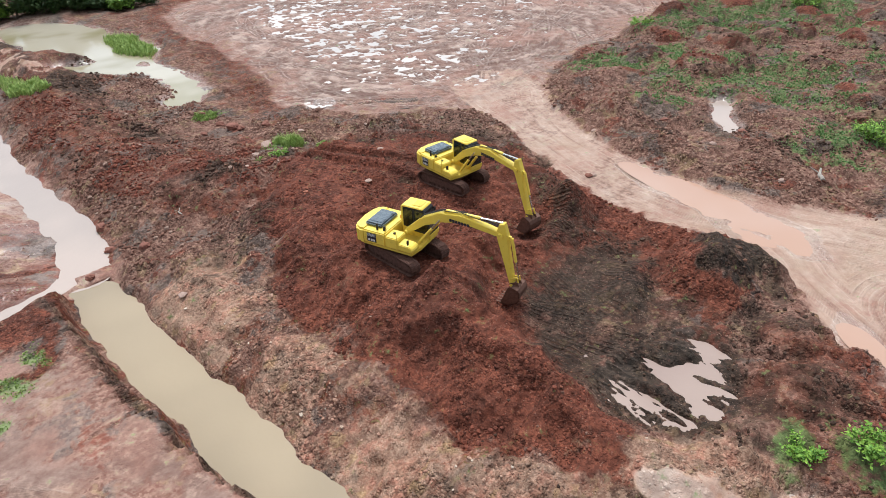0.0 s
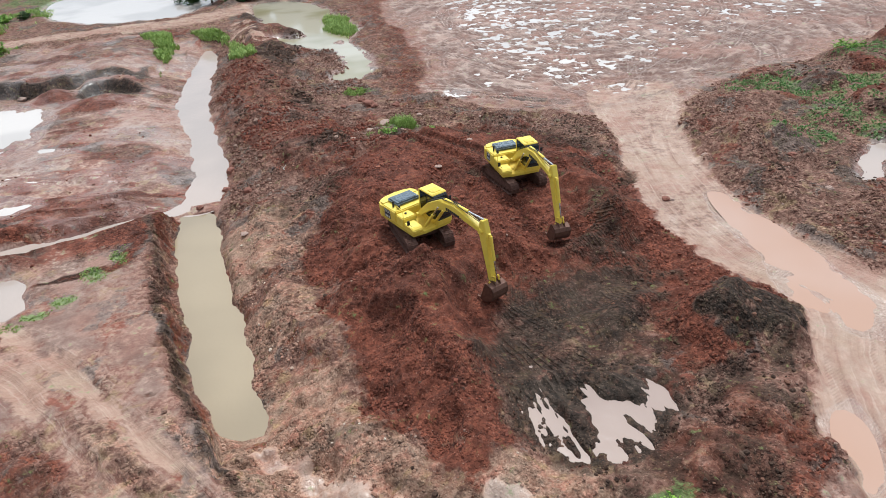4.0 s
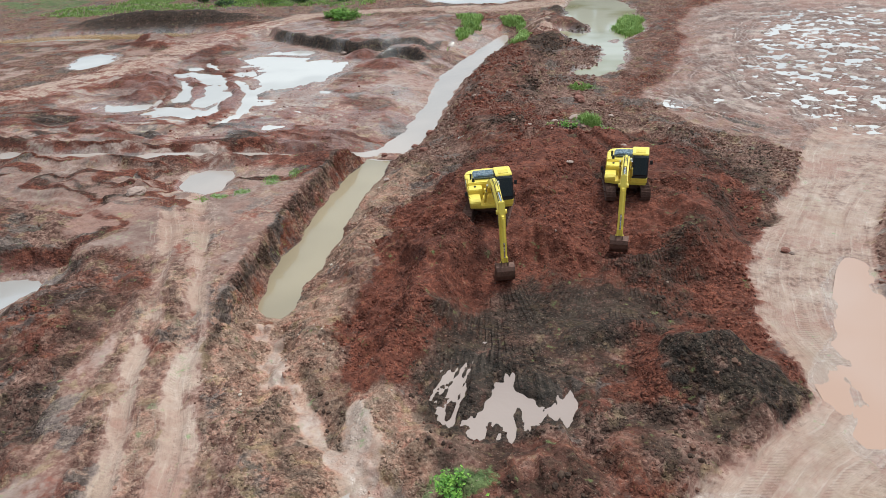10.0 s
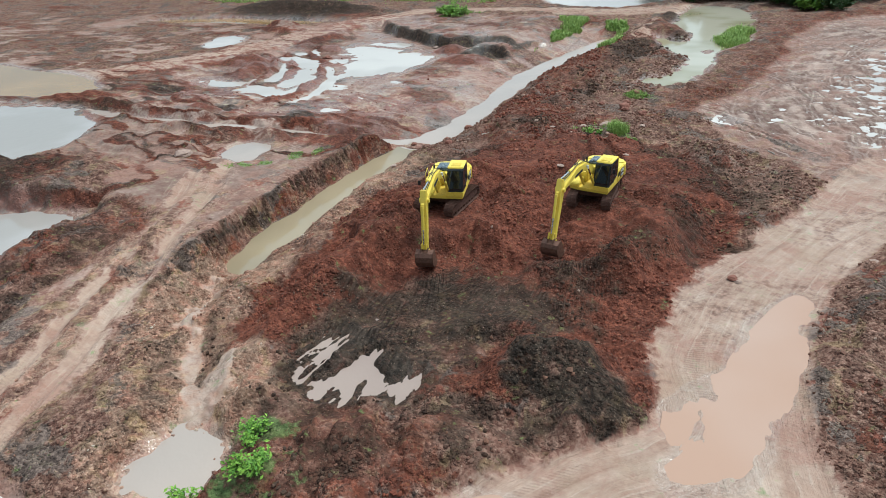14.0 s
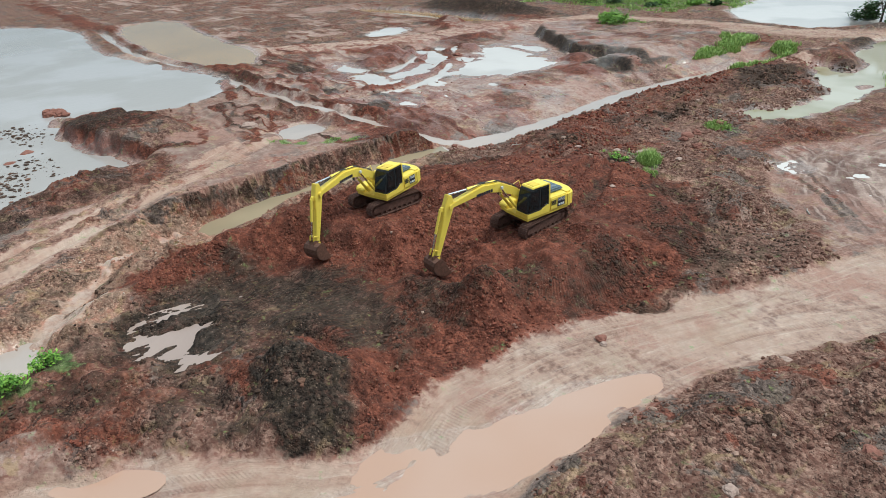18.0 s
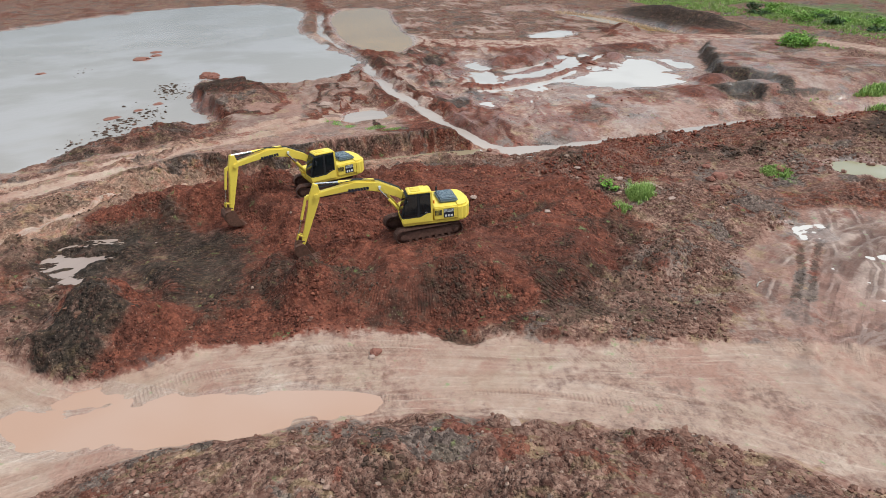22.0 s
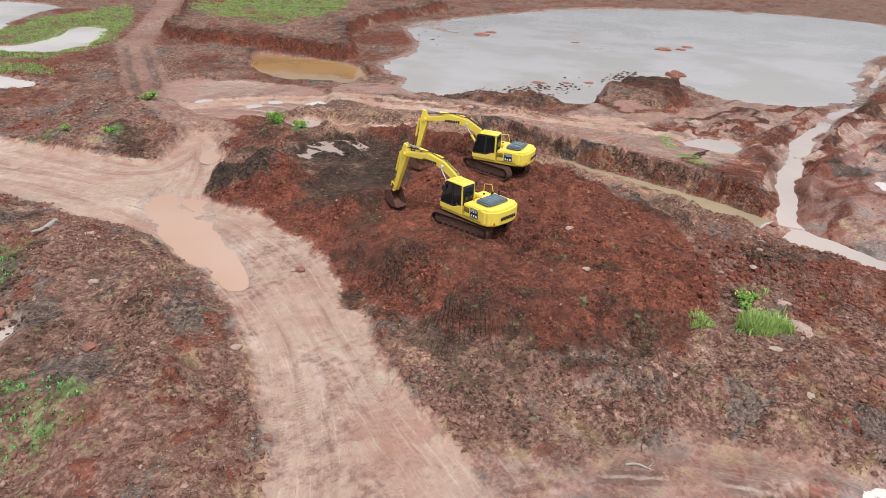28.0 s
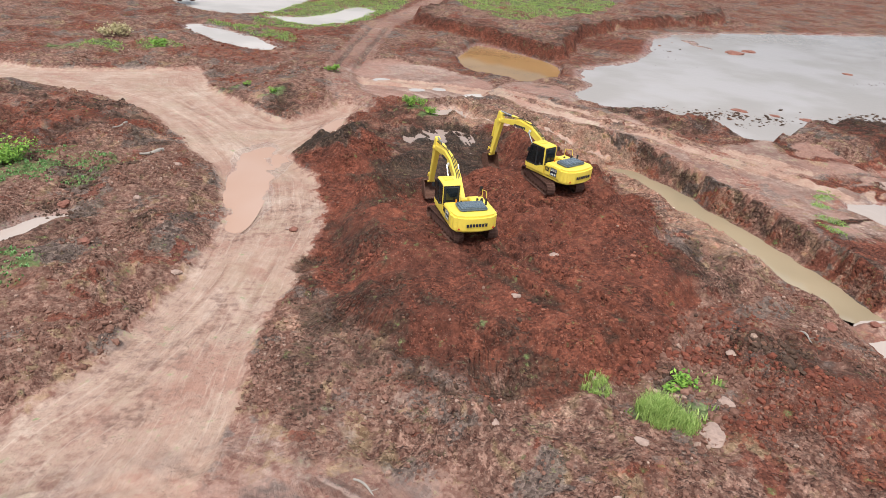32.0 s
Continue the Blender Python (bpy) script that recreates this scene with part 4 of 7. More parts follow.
    dsp, _ = beside(SPOIL_TRACK, x, y)
    f_sp = ss(2.6, 2.2, dsp)
    furrow = np.sin((x * 0.86 + y * 0.3) * 3.3 + 1.2 * lump) * ss(19, 23, x) * ss(8.5, 6.5, y) * ss(-7, -2, y) * (d_road > 0.5)
    z = z + 0.10 * furrow
    z = z - 0.2 * ss(0.55, 0.25, np.abs(dsp - 1.25)) * f_sp
    rough = mix(rough, 0.2, np.maximum(np.minimum(2 * trod, 1), f_sp * ss(0.6, 0.3, np.abs(dsp - 1.25))))
    # ponds and pools: level, shore slope, shore width
    for outline, level, slope, width in ((BIG_POND, 0.2, 0.16, 3.5), (SIDE_POND, 0.2, 0.25, 3), (PIT_POND, -0.3, 0.8, 0.9), (YARD_POND, 0.15, 0.22, 2.5), *((o, 0.3 if o is FLAT_POOLS[3] else -0.10, 0.08, 1.6) for o in FLAT_POOLS), (SMALL_POND, 0.18, 0.35, 1.2),
                                         (SOUTH_POOL, -0.2, 0.25, 1.4), (ROAD_POOL, -0.03, 0.08, 0.8), (FORK_POOL, -0.02, 0.08, 0.6), (YARD_POOL, 0.1, 0.08, 0.7), (SCRUB_POND, 0.25, 0.3, 1.4), (FAR_POND, 0.2, 0.2, 4), (FIELD_POOL, 0.3, 0.2, 2),
                                         (FIELD_POOL_B, 0.3, 0.2, 2), (FIELD_POOL_C, 0.3, 0.2, 3), (FAR_PIT, -0.6, 0.6, 3)):
        warp = 0.9 if outline in (ROAD_POOL, FORK_POOL, YARD_POOL) else 0.35 if outline in (SMALL_POND, SOUTH_POOL, SCRUB_POND) else 0.5
        d = inside(outline, mix(x, wx, warp), mix(y, wy, warp))
        shore = level + np.maximum(slope * d, -0.6)
        z = mix(shore, z, ss(0.0, width, d))
        rough = mix(0.3, rough, ss(-1, width * 0.7, d))
        wet = np.maximum(wet, ss(width * 0.8, 0, d) * 0.9)
    d_pool = inside(FLAT_POOLS[0], wx, wy)
    z = z + 0.22 * ss(1.5, -0.5, d_pool) * ss(0.0, 0.6, fbm(x * 0.9 + 0.5 * y, y * 0.7 - 0.9 * x, 4.0, 4, 124, 0.6)) * ss(-26, -18, x)
    for hx, hy, rx, ry, hh in ((24.6, 79, 1.6, 4.6, 0.5), (27.6, 88.2, 0.9, 1.4, 0.3), (22.4, 98.4, 1.6, 2.6, 0.25), (-33, 14.8, 2.0, 1.4, 0.6), (-29, -40, 5, 3.0, 0.35), (-36, -43.5, 7, 2.0, 0.35), (-40.3, -36, 1.0, 5.5, 0.35), (-24, -33, 5, 8, 0.12), (29.6, 98.5, 1.7, 7.0, 0.16)):
        r = np.hypot((wx - hx) / rx, (wy - hy) / ry)
        z = np.where(r < 1.6, np.maximum(z, 0.12 + hh * (1 - r)), z)
    z = mix(z, 2.5 + 0.3 * lump - 0.06 * np.maximum(x + 18, 0) - 0.14 * np.maximum(-21 - x, 0), f_hump)
    rough = mix(rough, 0.55, f_hump)
    for px, py in ((24.2, -12.7), (21.2, -7.4), (18.4, -7.2), (15, -4.3)):
        z = z - 0.14 * ss(1.6, 0.3, np.hypot(wx - px, (wy - py) * 1.7))
    # churned mud south of the mound
    d_mud = inside(MUD, wx, wy)
    smear = 0.45 * fbm(np.arctan2(y - 21, x - 24) * 15, 0.16 * np.hypot(x - 24, y - 21), 1.0, 3, 49, 0.6)
    d_patch = np.minimum(inside([(20.4, 9.3), (21.7, 11), (22.3, 9.9), (21.4, 8.7)], wx, wy), inside([(22.8, 12.9), (24.4, 12.7), (25.1, 11.2), (25.9, 10.6), (27.9, 10.8), (28, 9.3), (25.7, 8.4), (21.7, 7), (22.8, 8.9), (24, 9.8)], wx, wy))
    smear = smear + 0.75 * fbm(np.arctan2(y - 22, x - 23) * 52, 0.12 * np.hypot(x - 23, y - 22), 1.0, 2, 53, 0.6)
    z = mix(z, 0.08 + 0.2 * np.clip(d_patch + 0.1, -0.35, 0.9) + 0.13 * smear * ss(-0.9, 0.1, d_patch) + 0.15 * fbm(x + 0.2 * y, 0.45 * y, 0.55, 3, 46, 0.7) + 0.10 * smear + 0.25 * ss(-0.6, 0.5, d_mud), ss(0.6, -0.4, d_mud))
    tongue = np.minimum(beside([(23, 13.4), (22.9, 11), (22.3, 8.6)], x + 0.3 * clod, y)[0] - 0.35, np.hypot((wx - 25.4) / 0.8, wy - 11.6) - 0.7)
    z = z + 0.2 * ss(0.35, -0.1, tongue) * ss(0.6, -0.4, d_mud)
    wet = np.maximum(wet, 0.35 * ss(1.0, -0.5, d_mud))
    # yard puddle bed
    swirl2 = fbm(np.hypot(x - 47, y - 60) * 3.0, np.arctan2(y - 60, x - 47) * 8, 2.4, 3, 68, 0.6)
    z = z + f_yard * (0.07 * (swirl - 0.5) + 0.05 * swirl2 + 0.15 * fbm(x, y, 1.0, 3, 69, 0.6) + 0.03 * broad + 0.012 + 0.09 * np.exp(-((x - 50.5) ** 2 / 30 + (y - 50.4) ** 2 / 3))) * ss(0, -1.6, d_yard) * ss(44, 48, y)
    z = z + 0.05 * f_road * (rut - 0.5) + 0.02 * f_road * lump
    for outline, level in ((YARD_SHEET, 0.102), (FLAT_SHEET, -0.095), (SOUTH_SHEET, -0.02)):
        d = inside(outline, x, y, 6.0, 2)
        z = z + 0.10 * ss(-9, -0.5, d) * ss(4, 0.5, d)
        z = np.where(np.abs(d) < 1.6, np.maximum(z, level + 0.05 - 0.3 * np.maximum(np.abs(d) - 0.5, 0)), z)
    crawled = np.zeros(x.shape)
    for line, half in YARD_PADS:
        crawled = np.maximum(crawled, ss(half, half * 0.7, beside(line, x, y)[0]))
    z = z - 0.05 * crawled + 0.05 * crawled * np.sin((x - y) * 11)
    # rough ground
    z = z + ss(0.6, 1.0, rough) * (1 - f_dig) * (0.22 * fbm(x, y, 5.5, 2, 75) + 0.16 * (0.4 - np.abs(fbm(x, y, 2.8, 2, 77))))
    z = z + rough * (0.2 * lump + 0.10 * fbm(x, y, 1.5, 3, 71)) + rough * top * (0.14 * lump + 0.55 * (0.42 - np.abs(fbm(x, y, 2.6, 3, 73))))
    near = (x > -14) & (x < 62) & (y > -8) & (y < 98)
    nx, ny = x[near], y[near]
    nx, ny = nx + 0.22 * fbm(nx, ny, 0.8, 2, 171), ny + 0.22 * fbm(nx, ny, 0.8, 2, 173)
    lumpy = ss(0.25, 0.9, rough[near]) * (1 - 0.75 * f_dig[near]) * (0.2 + 0.95 * ss(-0.25, 0.4, fbm(nx, ny, 4.5, 3, 175))) * (1 - np.minimum(2 * trod[near], 1))
    z[near] += lumpy * (0.36 * domes(nx, ny, 1.9, 181, 0.4) + 0.26 * domes(nx, ny, 0.8, 191, 0.5) + 0.18 * domes(nx, ny, 0.42, 201, 0.6) - 0.14)
    crest = 1.85 - 0.3 * ss(33, 36, y) * ss(26, 29, x)
    z = z - np.maximum(z - crest, 0) * mix(0.3, 0.75, ss(33, 36, y)) * ss(22, 26, y) * ss(0.0, 0.4, top)
    z = z - 0.75 * trod + 0.25 * shoulder

    noise1 = 0.5 * fbm(x, y, 6, 3, 81)
    vx, vy = x + 2.2 * fbm(x, y, 4.2, 5, 83, 0.62), y + 2.2 * fbm(x, y, 4.2, 5, 85, 0.62)
    d_dig, d_pile = inside(DARK_DIG, vx, vy), inside(DARK_PILE, vx, vy)
    d_fresh = inside(FRESH, vx, vy)
    m["red"] = ss(1.8, -2.0, d_fresh) * (1 - 0.55 * ss(1.5, -3.5, d_dig)) * (1 - 0.75 * ss(0.3, -0.9, d_pile + 0.7 + np.clip(0.4 * (y - 13) - 0.3 * (x - 34), -1.5, 1.5)))
    m["red"] = np.maximum(m["red"], 0.5 * ss(15, 19, wx) * ss(38, 35, wx) * ss(44, 46, wy) * ss(62, 54, wy) * ss(-0.3, 0.2, noise1))
    crag = 1 - ss(-18, -13, x) * ss(-0.5, -1.2, d_hump)
    m["red"] = np.maximum(m["red"], np.maximum(0.5 * ss(0.0, 0.5, berm) * ss(-0.5, 0.1, noise1 + 0.2), 0.85 * ss(0.4, -0.2, d_hump) * crag))
    m["red"] = np.maximum(m["red"], 0.8 * churn * ss(0.2, 0.45, ridge))
    m["red"] = np.maximum(m["red"], 0.45 * slope_e * ss(0.0, 0.4, fbm(x * 0.35, y, 2.2, 4, 93, 0.6)))
    m["red"] = np.maximum(m["red"], 0.85 * ss(8, 5, wx) * ss(34, 38, wy) * ss(115, 105, wy) * ss(0.05, 0.28, z + 0.05 - 0.4 * ss(-30, -44, x)) * (1 - ss(0.5, -0.6, terrace)))
    m["red"] = np.maximum(m["red"], 0.5 * west_red * ss(-0.5, 0.2, noise1 + 0.1))
    m["red"] = np.maximum(m["red"], 0.5 * ss(0.0, 0.3, d_tr) * ss(2.2, 1.3, d_tr) * west_side * (y < 44))
    m["red"] = np.maximum(m["red"], 0.7 * ss(0.22, 0.5, noise1) * east)
    rim = ss(0.0, 1.5, d_mound) * ss(7, 2.5, d_mound) * ss(22, 27, x) * ss(20, 28, y)
    m["tan"] = 0.5 * rim * ss(-0.2, 0.3, fbm(x, y, 3.2, 4, 114))
    dig = 0.0
    for px, py, rx, ry, yaw, most in ((21.8, 14.6, 2.8, 3.8, 0.2, 0.9), (25.8, 16.2, 4.2, 4.8, 0.5, 0.95), (29.8, 17.8, 5.2, 3.4, 0.6, 0.8), (25, 10.8, 4.4, 2.8, -0.2, 0.9), (32.2, 22, 4.0, 3.2, 0.4, 0.65), (24, 6.4, 3.4, 2.2, -0.5, 0.7), (35, 28, 2.4, 6, -0.1, 0.5), (30, 8, 3.4, 2.2, 0.2, 0.65)):
        ex, ey = vx - px, vy - py
        dig = np.maximum(dig, most * ss(1.45, 0.25, np.hypot((ex * math.cos(yaw) + ey * math.sin(yaw)) / rx, (ey * math.cos(yaw) - ex * math.sin(yaw)) / ry)))
    m["dark"] = np.maximum(dig, 0.95 * ss(0.6, -1.2, d_pile + 0.7 + np.clip(0.4 * (y - 13) - 0.3 * (x - 34), -1.5, 1.5)))
    m["dark"] = np.maximum(m["dark"], (0.9 + 0.3 * smear) * ss(1.8, -0.6, d_mud + 0.8 * noise1 + 0.5 * smear))
    m["red"] = m["red"] * (1 - 0.8 * ss(1.6, 0.2, d_mud))
    m["dark"] = np.maximum(m["dark"], 0.6 * ss(2.6, 1.0, np.hypot((wx - 23) / 1.6, wy - 6)))
    # the scarp's hollow is darkened in colour for the shade in it
    m["dark"] = np.maximum(m["dark"], 0.45 * ss(1.0, -0.6, scarp))
    m["dark"] = np.maximum(m["dark"], 0.7 * ss(0.65, 0.3, np.abs(ds - 1.3)) * f_south * ss(-13, -17, y) * ss(-52, -46, y))
    m["red"] = np.maximum(m["red"], 0.4 * ss(3.4, 2.2, ds) * ss(-8, -12, y))
    m["red"] = np.maximum(m["red"], 0.9 * ss(1.2, 0.2, d_sterr) * ss(-1.4, -0.2, d_sterr))
    m["red"] = np.maximum(m["red"], 0.75 * ss(10, 4, np.hypot((x + 24) / 1.5, y + 33)))
    m["red"] = np.maximum(m["red"], 0.55 * ss(-8, -14, y) * ss(0.0, 0.4, noise1 + 0.15))
    m["dark"] = np.maximum(m["dark"], 0.5 * f_sterr * ss(-6, -1, d_sterr))
    m["dark"] = np.maximum(m["dark"], 0.6 * west_red * ss(-0.2, 0.4, fbm(x, y, 3, 4, 109)))
    flank = ss(-7, -1, d_mound) * ss(5, 1.5, d_mound) * (ss(28, 33, x) * ss(22, 27, y) + 0.8 * ss(38, 42, y) * ss(20, 24, x))
    m["dark"] = np.maximum(m["dark"], 0.55 * np.clip(flank, 0, 1) * ss(-0.5, 0.3, noise1 + 0.5 * fbm(x, y, 2.5, 3, 92)))
    m["dark"] = np.maximum(m["dark"], 0.42 * ss(30, 33, x) * ss(44, 41, x) * ss(38, 41, y) * ss(54, 50, y) * ss(-0.3, 0.3, noise1 + 0.4 * lump))
    spoil = ss(0.5, 2.5, d_fresh) * ss(19, 24, x) * ss(-12, -6, y) * ss(11, 8.5, y) * ss(0, 1.5, d_road)
    m["red"] = np.maximum(m["red"], 0.6 * spoil * ss(-0.4, 0.2, noise1))
    m["dark"] = np.maximum(m["dark"], 0.6 * spoil * ss(-0.1, 0.5, fbm(x, y, 4, 4, 90)))
    m["tan"] = np.maximum(m["tan"], 0.6 * spoil * ss(0.1, 0.5, fbm(x, y, 3, 4, 125)))
    m["dark"] = np.maximum(m["dark"], 0.5 * ss(0.1, 0.5, fbm(x, y, 3.6, 3, 94)) * ss(4.5, 1.5, dg) * ss(0, 1, dg) * (y < 14))
    m["dark"] = np.maximum(m["dark"], 0.85 * ss(9, 5, np.hypot((x + 66) / 3.4, y - 112)))
    # shade inside the dug hole, painted into the soil colour
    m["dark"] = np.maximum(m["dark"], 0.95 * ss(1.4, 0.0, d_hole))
    m["dark"] = np.maximum(m["dark"], 0.75 * ss(1.2, 0.5, np.hypot((wx - 18) / 2.6, (wy - 113) / 4.5)))
    m["dark"] = np.maximum(m["dark"], 0.8 * ss(1.2, 0.6, np.hypot((wx - 18.6) / 3.0, (wy - 84) / 7)))
    m["dark"] = np.maximum(m["dark"], 0.6 * churn * ss(0.15, 0.5, fbm(x, y * 1.5, 6, 3, 96)))
    m["dark"] = np.maximum(m["dark"], 0.8 * ss(0.02, 0.4, fbm(x, y, 5, 3, 91)) * (0.5 * east * ss(-24, -12, y) + 0.6 * berm + 0.8 * crag * ss(-0.8, -1.8, d_hump) + 0.6 * top * ss(0.1, 0.4, noise1)))
    # the pit wall's shade, painted into the soil colour
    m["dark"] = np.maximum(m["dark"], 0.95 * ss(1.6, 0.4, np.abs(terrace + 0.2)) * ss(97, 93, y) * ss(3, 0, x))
    m["dark"] = np.maximum(m["dark"], 0.8 * crag * f_hump * ss(1.1, 1.6, z) * ss(-0.5, 0.2, fbm(x, y, 3, 3, 111)))
    rubble = ss(3.6, 2.4, dt) * ss(20, 16.5, y) * ss(-6, 0, y) * (1 - west_red) * (x < 14)
    ruts = rubble * ss(1.1, 0.45, np.abs(dt - 1.4) + 0.3 * lump) * ss(-0.5, 0.2, fbm(x, y, 2.4, 4, 112))
    rubble = rubble * (1 - ruts)
    m["dark"] = np.maximum(m["dark"], 0.4 * rubble * ss(0.1, 0.6, fbm(x, y, 2.6, 4, 113)))
    m["red"] = np.maximum(m["red"], scrub_zone * bare * ss(0.0, 0.12, sort))
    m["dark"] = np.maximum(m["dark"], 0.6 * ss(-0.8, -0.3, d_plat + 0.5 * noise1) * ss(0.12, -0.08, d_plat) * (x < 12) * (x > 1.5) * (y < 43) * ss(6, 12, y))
    spots = 0.0
    for px, py, rx, ry in ((17.9, 6.0, 1.0, 2.2), (15.8, 5.2, 1.2, 0.7), (11.6, 9.6, 0.7, 0.7), (10.2, 12.6, 0.5, 1.4), (18.6, 3.6, 1.6, 0.8), (15.2, 103, 2.4, 9.0), (17.5, 94, 1.6, 4)):
        spots = np.maximum(spots, ss(1.3, 0.6, np.hypot((wx - px) / rx, (wy - py) / ry)))
    worn = ss(-0.1, 0.5, fbm(x * 1.6 + 0.6 * y, 0.35 * y - 0.3 * x, 3.0, 4, 98, 0.6))
    m["pale"] = np.maximum(np.maximum(f_road, 0.55 * f_far), np.maximum(0.34 * plat * worn * (1 - 0.75 * west_red) + np.clip(f_bank * (0.16 + 0.5 * ss(9.5, 6.5, y) + 0.36 * ss(1.0, 0.3, np.abs(dt - 1.1)) + 0.4 * fbm(x, y, 2.0, 4, 116)), 0, 0.9), 0.08 * f_south))
    m["pale"] = np.maximum(m["pale"], 0.7 * spots * ss(-0.35, 0.25, fbm(x, y, 1.1, 4, 108, 0.6)))
    m["pale"] = m["pale"] * (1 - 0.4 * f_road * ss(8, 26, y) * ss(0.45, -0.1, noise1))
    m["pink"] = f_yard * (1 - f_road * ss(50, 46, y)) * mix(0.45, 1.0, ss(-1, -7, d_yard))
    m["red"] = np.maximum(m["red"], 0.5 * ss(-7, -0.5, d_yard) * ss(8, 2, d_yard) * ss(54, 60, y) * (x < 60))
    m["dark"] = np.maximum(m["dark"], 0.6 * ss(1.5, 3.5, db) * ss(8, 5, db) * (x > 15) * ss(54, 60, y) * ss(-0.4, 0.2, noise1))
    m["red"] = np.maximum(m["red"], 0.9 * ring_ridge)
    clay = ss(8, 4, np.hypot((wx + 17) / 1.9, wy - 30))
    m["dark"] = np.maximum(m["dark"], 0.7 * clay * ss(0.0, 0.4, fbm(x, y, 3.4, 4, 102)))
    m["pale"] = np.maximum(m["pale"], 0.3 * clay * ss(0.05, 0.4, fbm(x, y * 1.4, 4.2, 4, 103)))
    m["pink"] = np.maximum(m["pink"], (0.62 + 0.3 * fbm(x, y, 2.2, 4, 105)) * plat * (1 - 0.8 * west_red) * ss(-0.6, 0.1, noise1) * (1 - 0.7 * m["red"]))
    m["pale"] = np.maximum(m["pale"], 0.3 * plat * (1 - west_red) * ss(0.3, -0.3, noise1) * (1 - m["red"]))
    m["pink"] = np.maximum(m["pink"], 0.6 * ss(-46, -38, x) * ss(-4, -9, x) * ss(22, 28, y) * ss(47, 42, y) * ss(-0.2, 0.2, noise1))
    m["pink"] = np.maximum(m["pink"], 0.8 * f_road)
    m["pink"] = np.maximum(m["pink"], 0.45 * ss(3.4, 2.4, ds))
    m["pink"] = np.maximum(m["pink"], 0.9 * ss(1.0, -1.0, d_lane))
    m["dark"], m["pink"] = np.maximum(m["dark"], 0.5 * crawled), m["pink"] * (1 - 0.7 * crawled)
    m["pink"] = np.maximum(m["pink"], 0.42 * ss(1.3, 0.6, np.hypot((wx - 37.5) / 5.5, (wy - 47) / 4.2)) * ss(-0.35, 0.25, fbm(x, y, 2.8, 4, 100)))
    m["pink"] = np.maximum(m["pink"], 0.7 * flat * ss(0.1, -0.3, noise1 + 0.25 * fbm(x, y * 1.5, 2.5, 3, 117)))
    beside_stream = flat * ss(-14, -6, x) * ss(62, 52, y)
    m["pink"], m["pale"] = m["pink"] * (1 - 0.6 * beside_stream), m["pale"] * (1 - 0.8 * beside_stream)
    m["red"] = np.maximum(m["red"], 0.65 * beside_stream * ss(-0.5, 0.2, noise1 + 0.3 * lump))
    m["red"] = np.maximum(m["red"], 0.6 * flat * ss(0.05, 0.35, fbm(x, y * 1.4, 5, 4, 118, 0.6)) * ss(-50, -36, x))
    # pale mud of the flats, lightened further in colour for a wet sheen
    m["pale"] = np.maximum(m["pale"], 0.42 * flat * ss(-48, -40, x) * (1 - ring_ridge) * ss(-0.1, 0.3, fbm(x, y * 1.7, 8, 3, 99)) * ss(0.12, -0.02, z - 0.4 * ss(-34, -44, x)))
    m["pale"] = np.minimum(m["pale"], 1 - f_yard * ss(44, 68, y + 6 * noise1))
    south = ss(5.5, 2.0, dg) + ss(4.0, 1.5, np.hypot(x - 19, y - 6))
    m["tan"] = np.maximum(m["tan"], np.clip(0.9 * slope_e * (1 - m["red"]) + 0.8 * south * (1 - plat), 0, 1) * (d_tr > 0.1))
    m["tan"] = np.maximum(m["tan"], 0.75 * ss(0.05, 0.3, d_tr) * ss(1.7, 0.9, d_tr) * west_side * (y < 43.5) * ss(-0.3, 0.4, fbm(x * 0.4, y * 2.2, 1.5, 3, 106)))
    m["dark"] = np.maximum(m["dark"], 1.25 * trod * ss(-0.6, 0.1, fbm(x, y, 1.6, 3, 127)))
    m["tan"] = np.maximum(m["tan"], 0.55 * rubble)
    g = np.zeros(x.shape)
    for gx, gy, rx, ry in GRASS_SPOTS:
        g = np.maximum(g, ss(1.25, 0.5, np.hypot((wx - gx) / rx, (wy - gy) / ry)))
    g = np.maximum(g, strip)
    for field in FIELDS:
        g = np.maximum(g, ss(0.8, -0.8, inside(field, wx, wy)))
    scrub = scrub_zone * (1 - bare * np.clip(ss(-0.02, 0.08, sort) + ss(-0.12, -0.24, sort), 0, 1)) * ss(-0.45, 0.0, fbm(x, y, 9, 3, 95) + 0.2)
    m["dark"] = np.maximum(m["dark"], 0.5 * scrub_zone * bare * ss(-0.12, -0.24, sort))
    beyond = (ss(120, 128, wy) * ss(-14, -26, wx) * 0.9 + ss(132, 140, wy)) * ss(-0.35, 0.25, fbm(x, y, 14, 3, 97))
    g = np.maximum(g, np.maximum(scrub, beyond))
    m["grass"] = np.clip(g * (0.72 + 0.5 * fbm(x, y, 1.6, 3, 104)), 0, 1) * (z > -0.3)
    wet = np.maximum(wet, 0.36 * f_yard)
    m["wet"] = np.clip(np.maximum(wet, 0.45 * f_road), 0, 1)
    m["rut"] = np.clip(mix(rut, 0.5 + 0.95 * (rut - 0.5) + 0.35 * swirl2, f_yard * ss(46, 52, y)), 0, 1)
    m["rough"] = rough
    in_yard = f_yard * ss(46, 50, y) > 0.5
    on_plat = (plat > 0.5) & ~in_yard
    fan_yard = np.arctan2(y - 36, x - 43) * 22
    pick = fbm(x, y, 8, 2, 107) - 0.5 * ss(62, 52, y) + 0.2
    m["across"] = np.where(in_yard, np.where(pick > 0, np.hypot(x - 62, (y - 78) * 0.8), fan_yard), np.where(on_plat, dt, d_track))
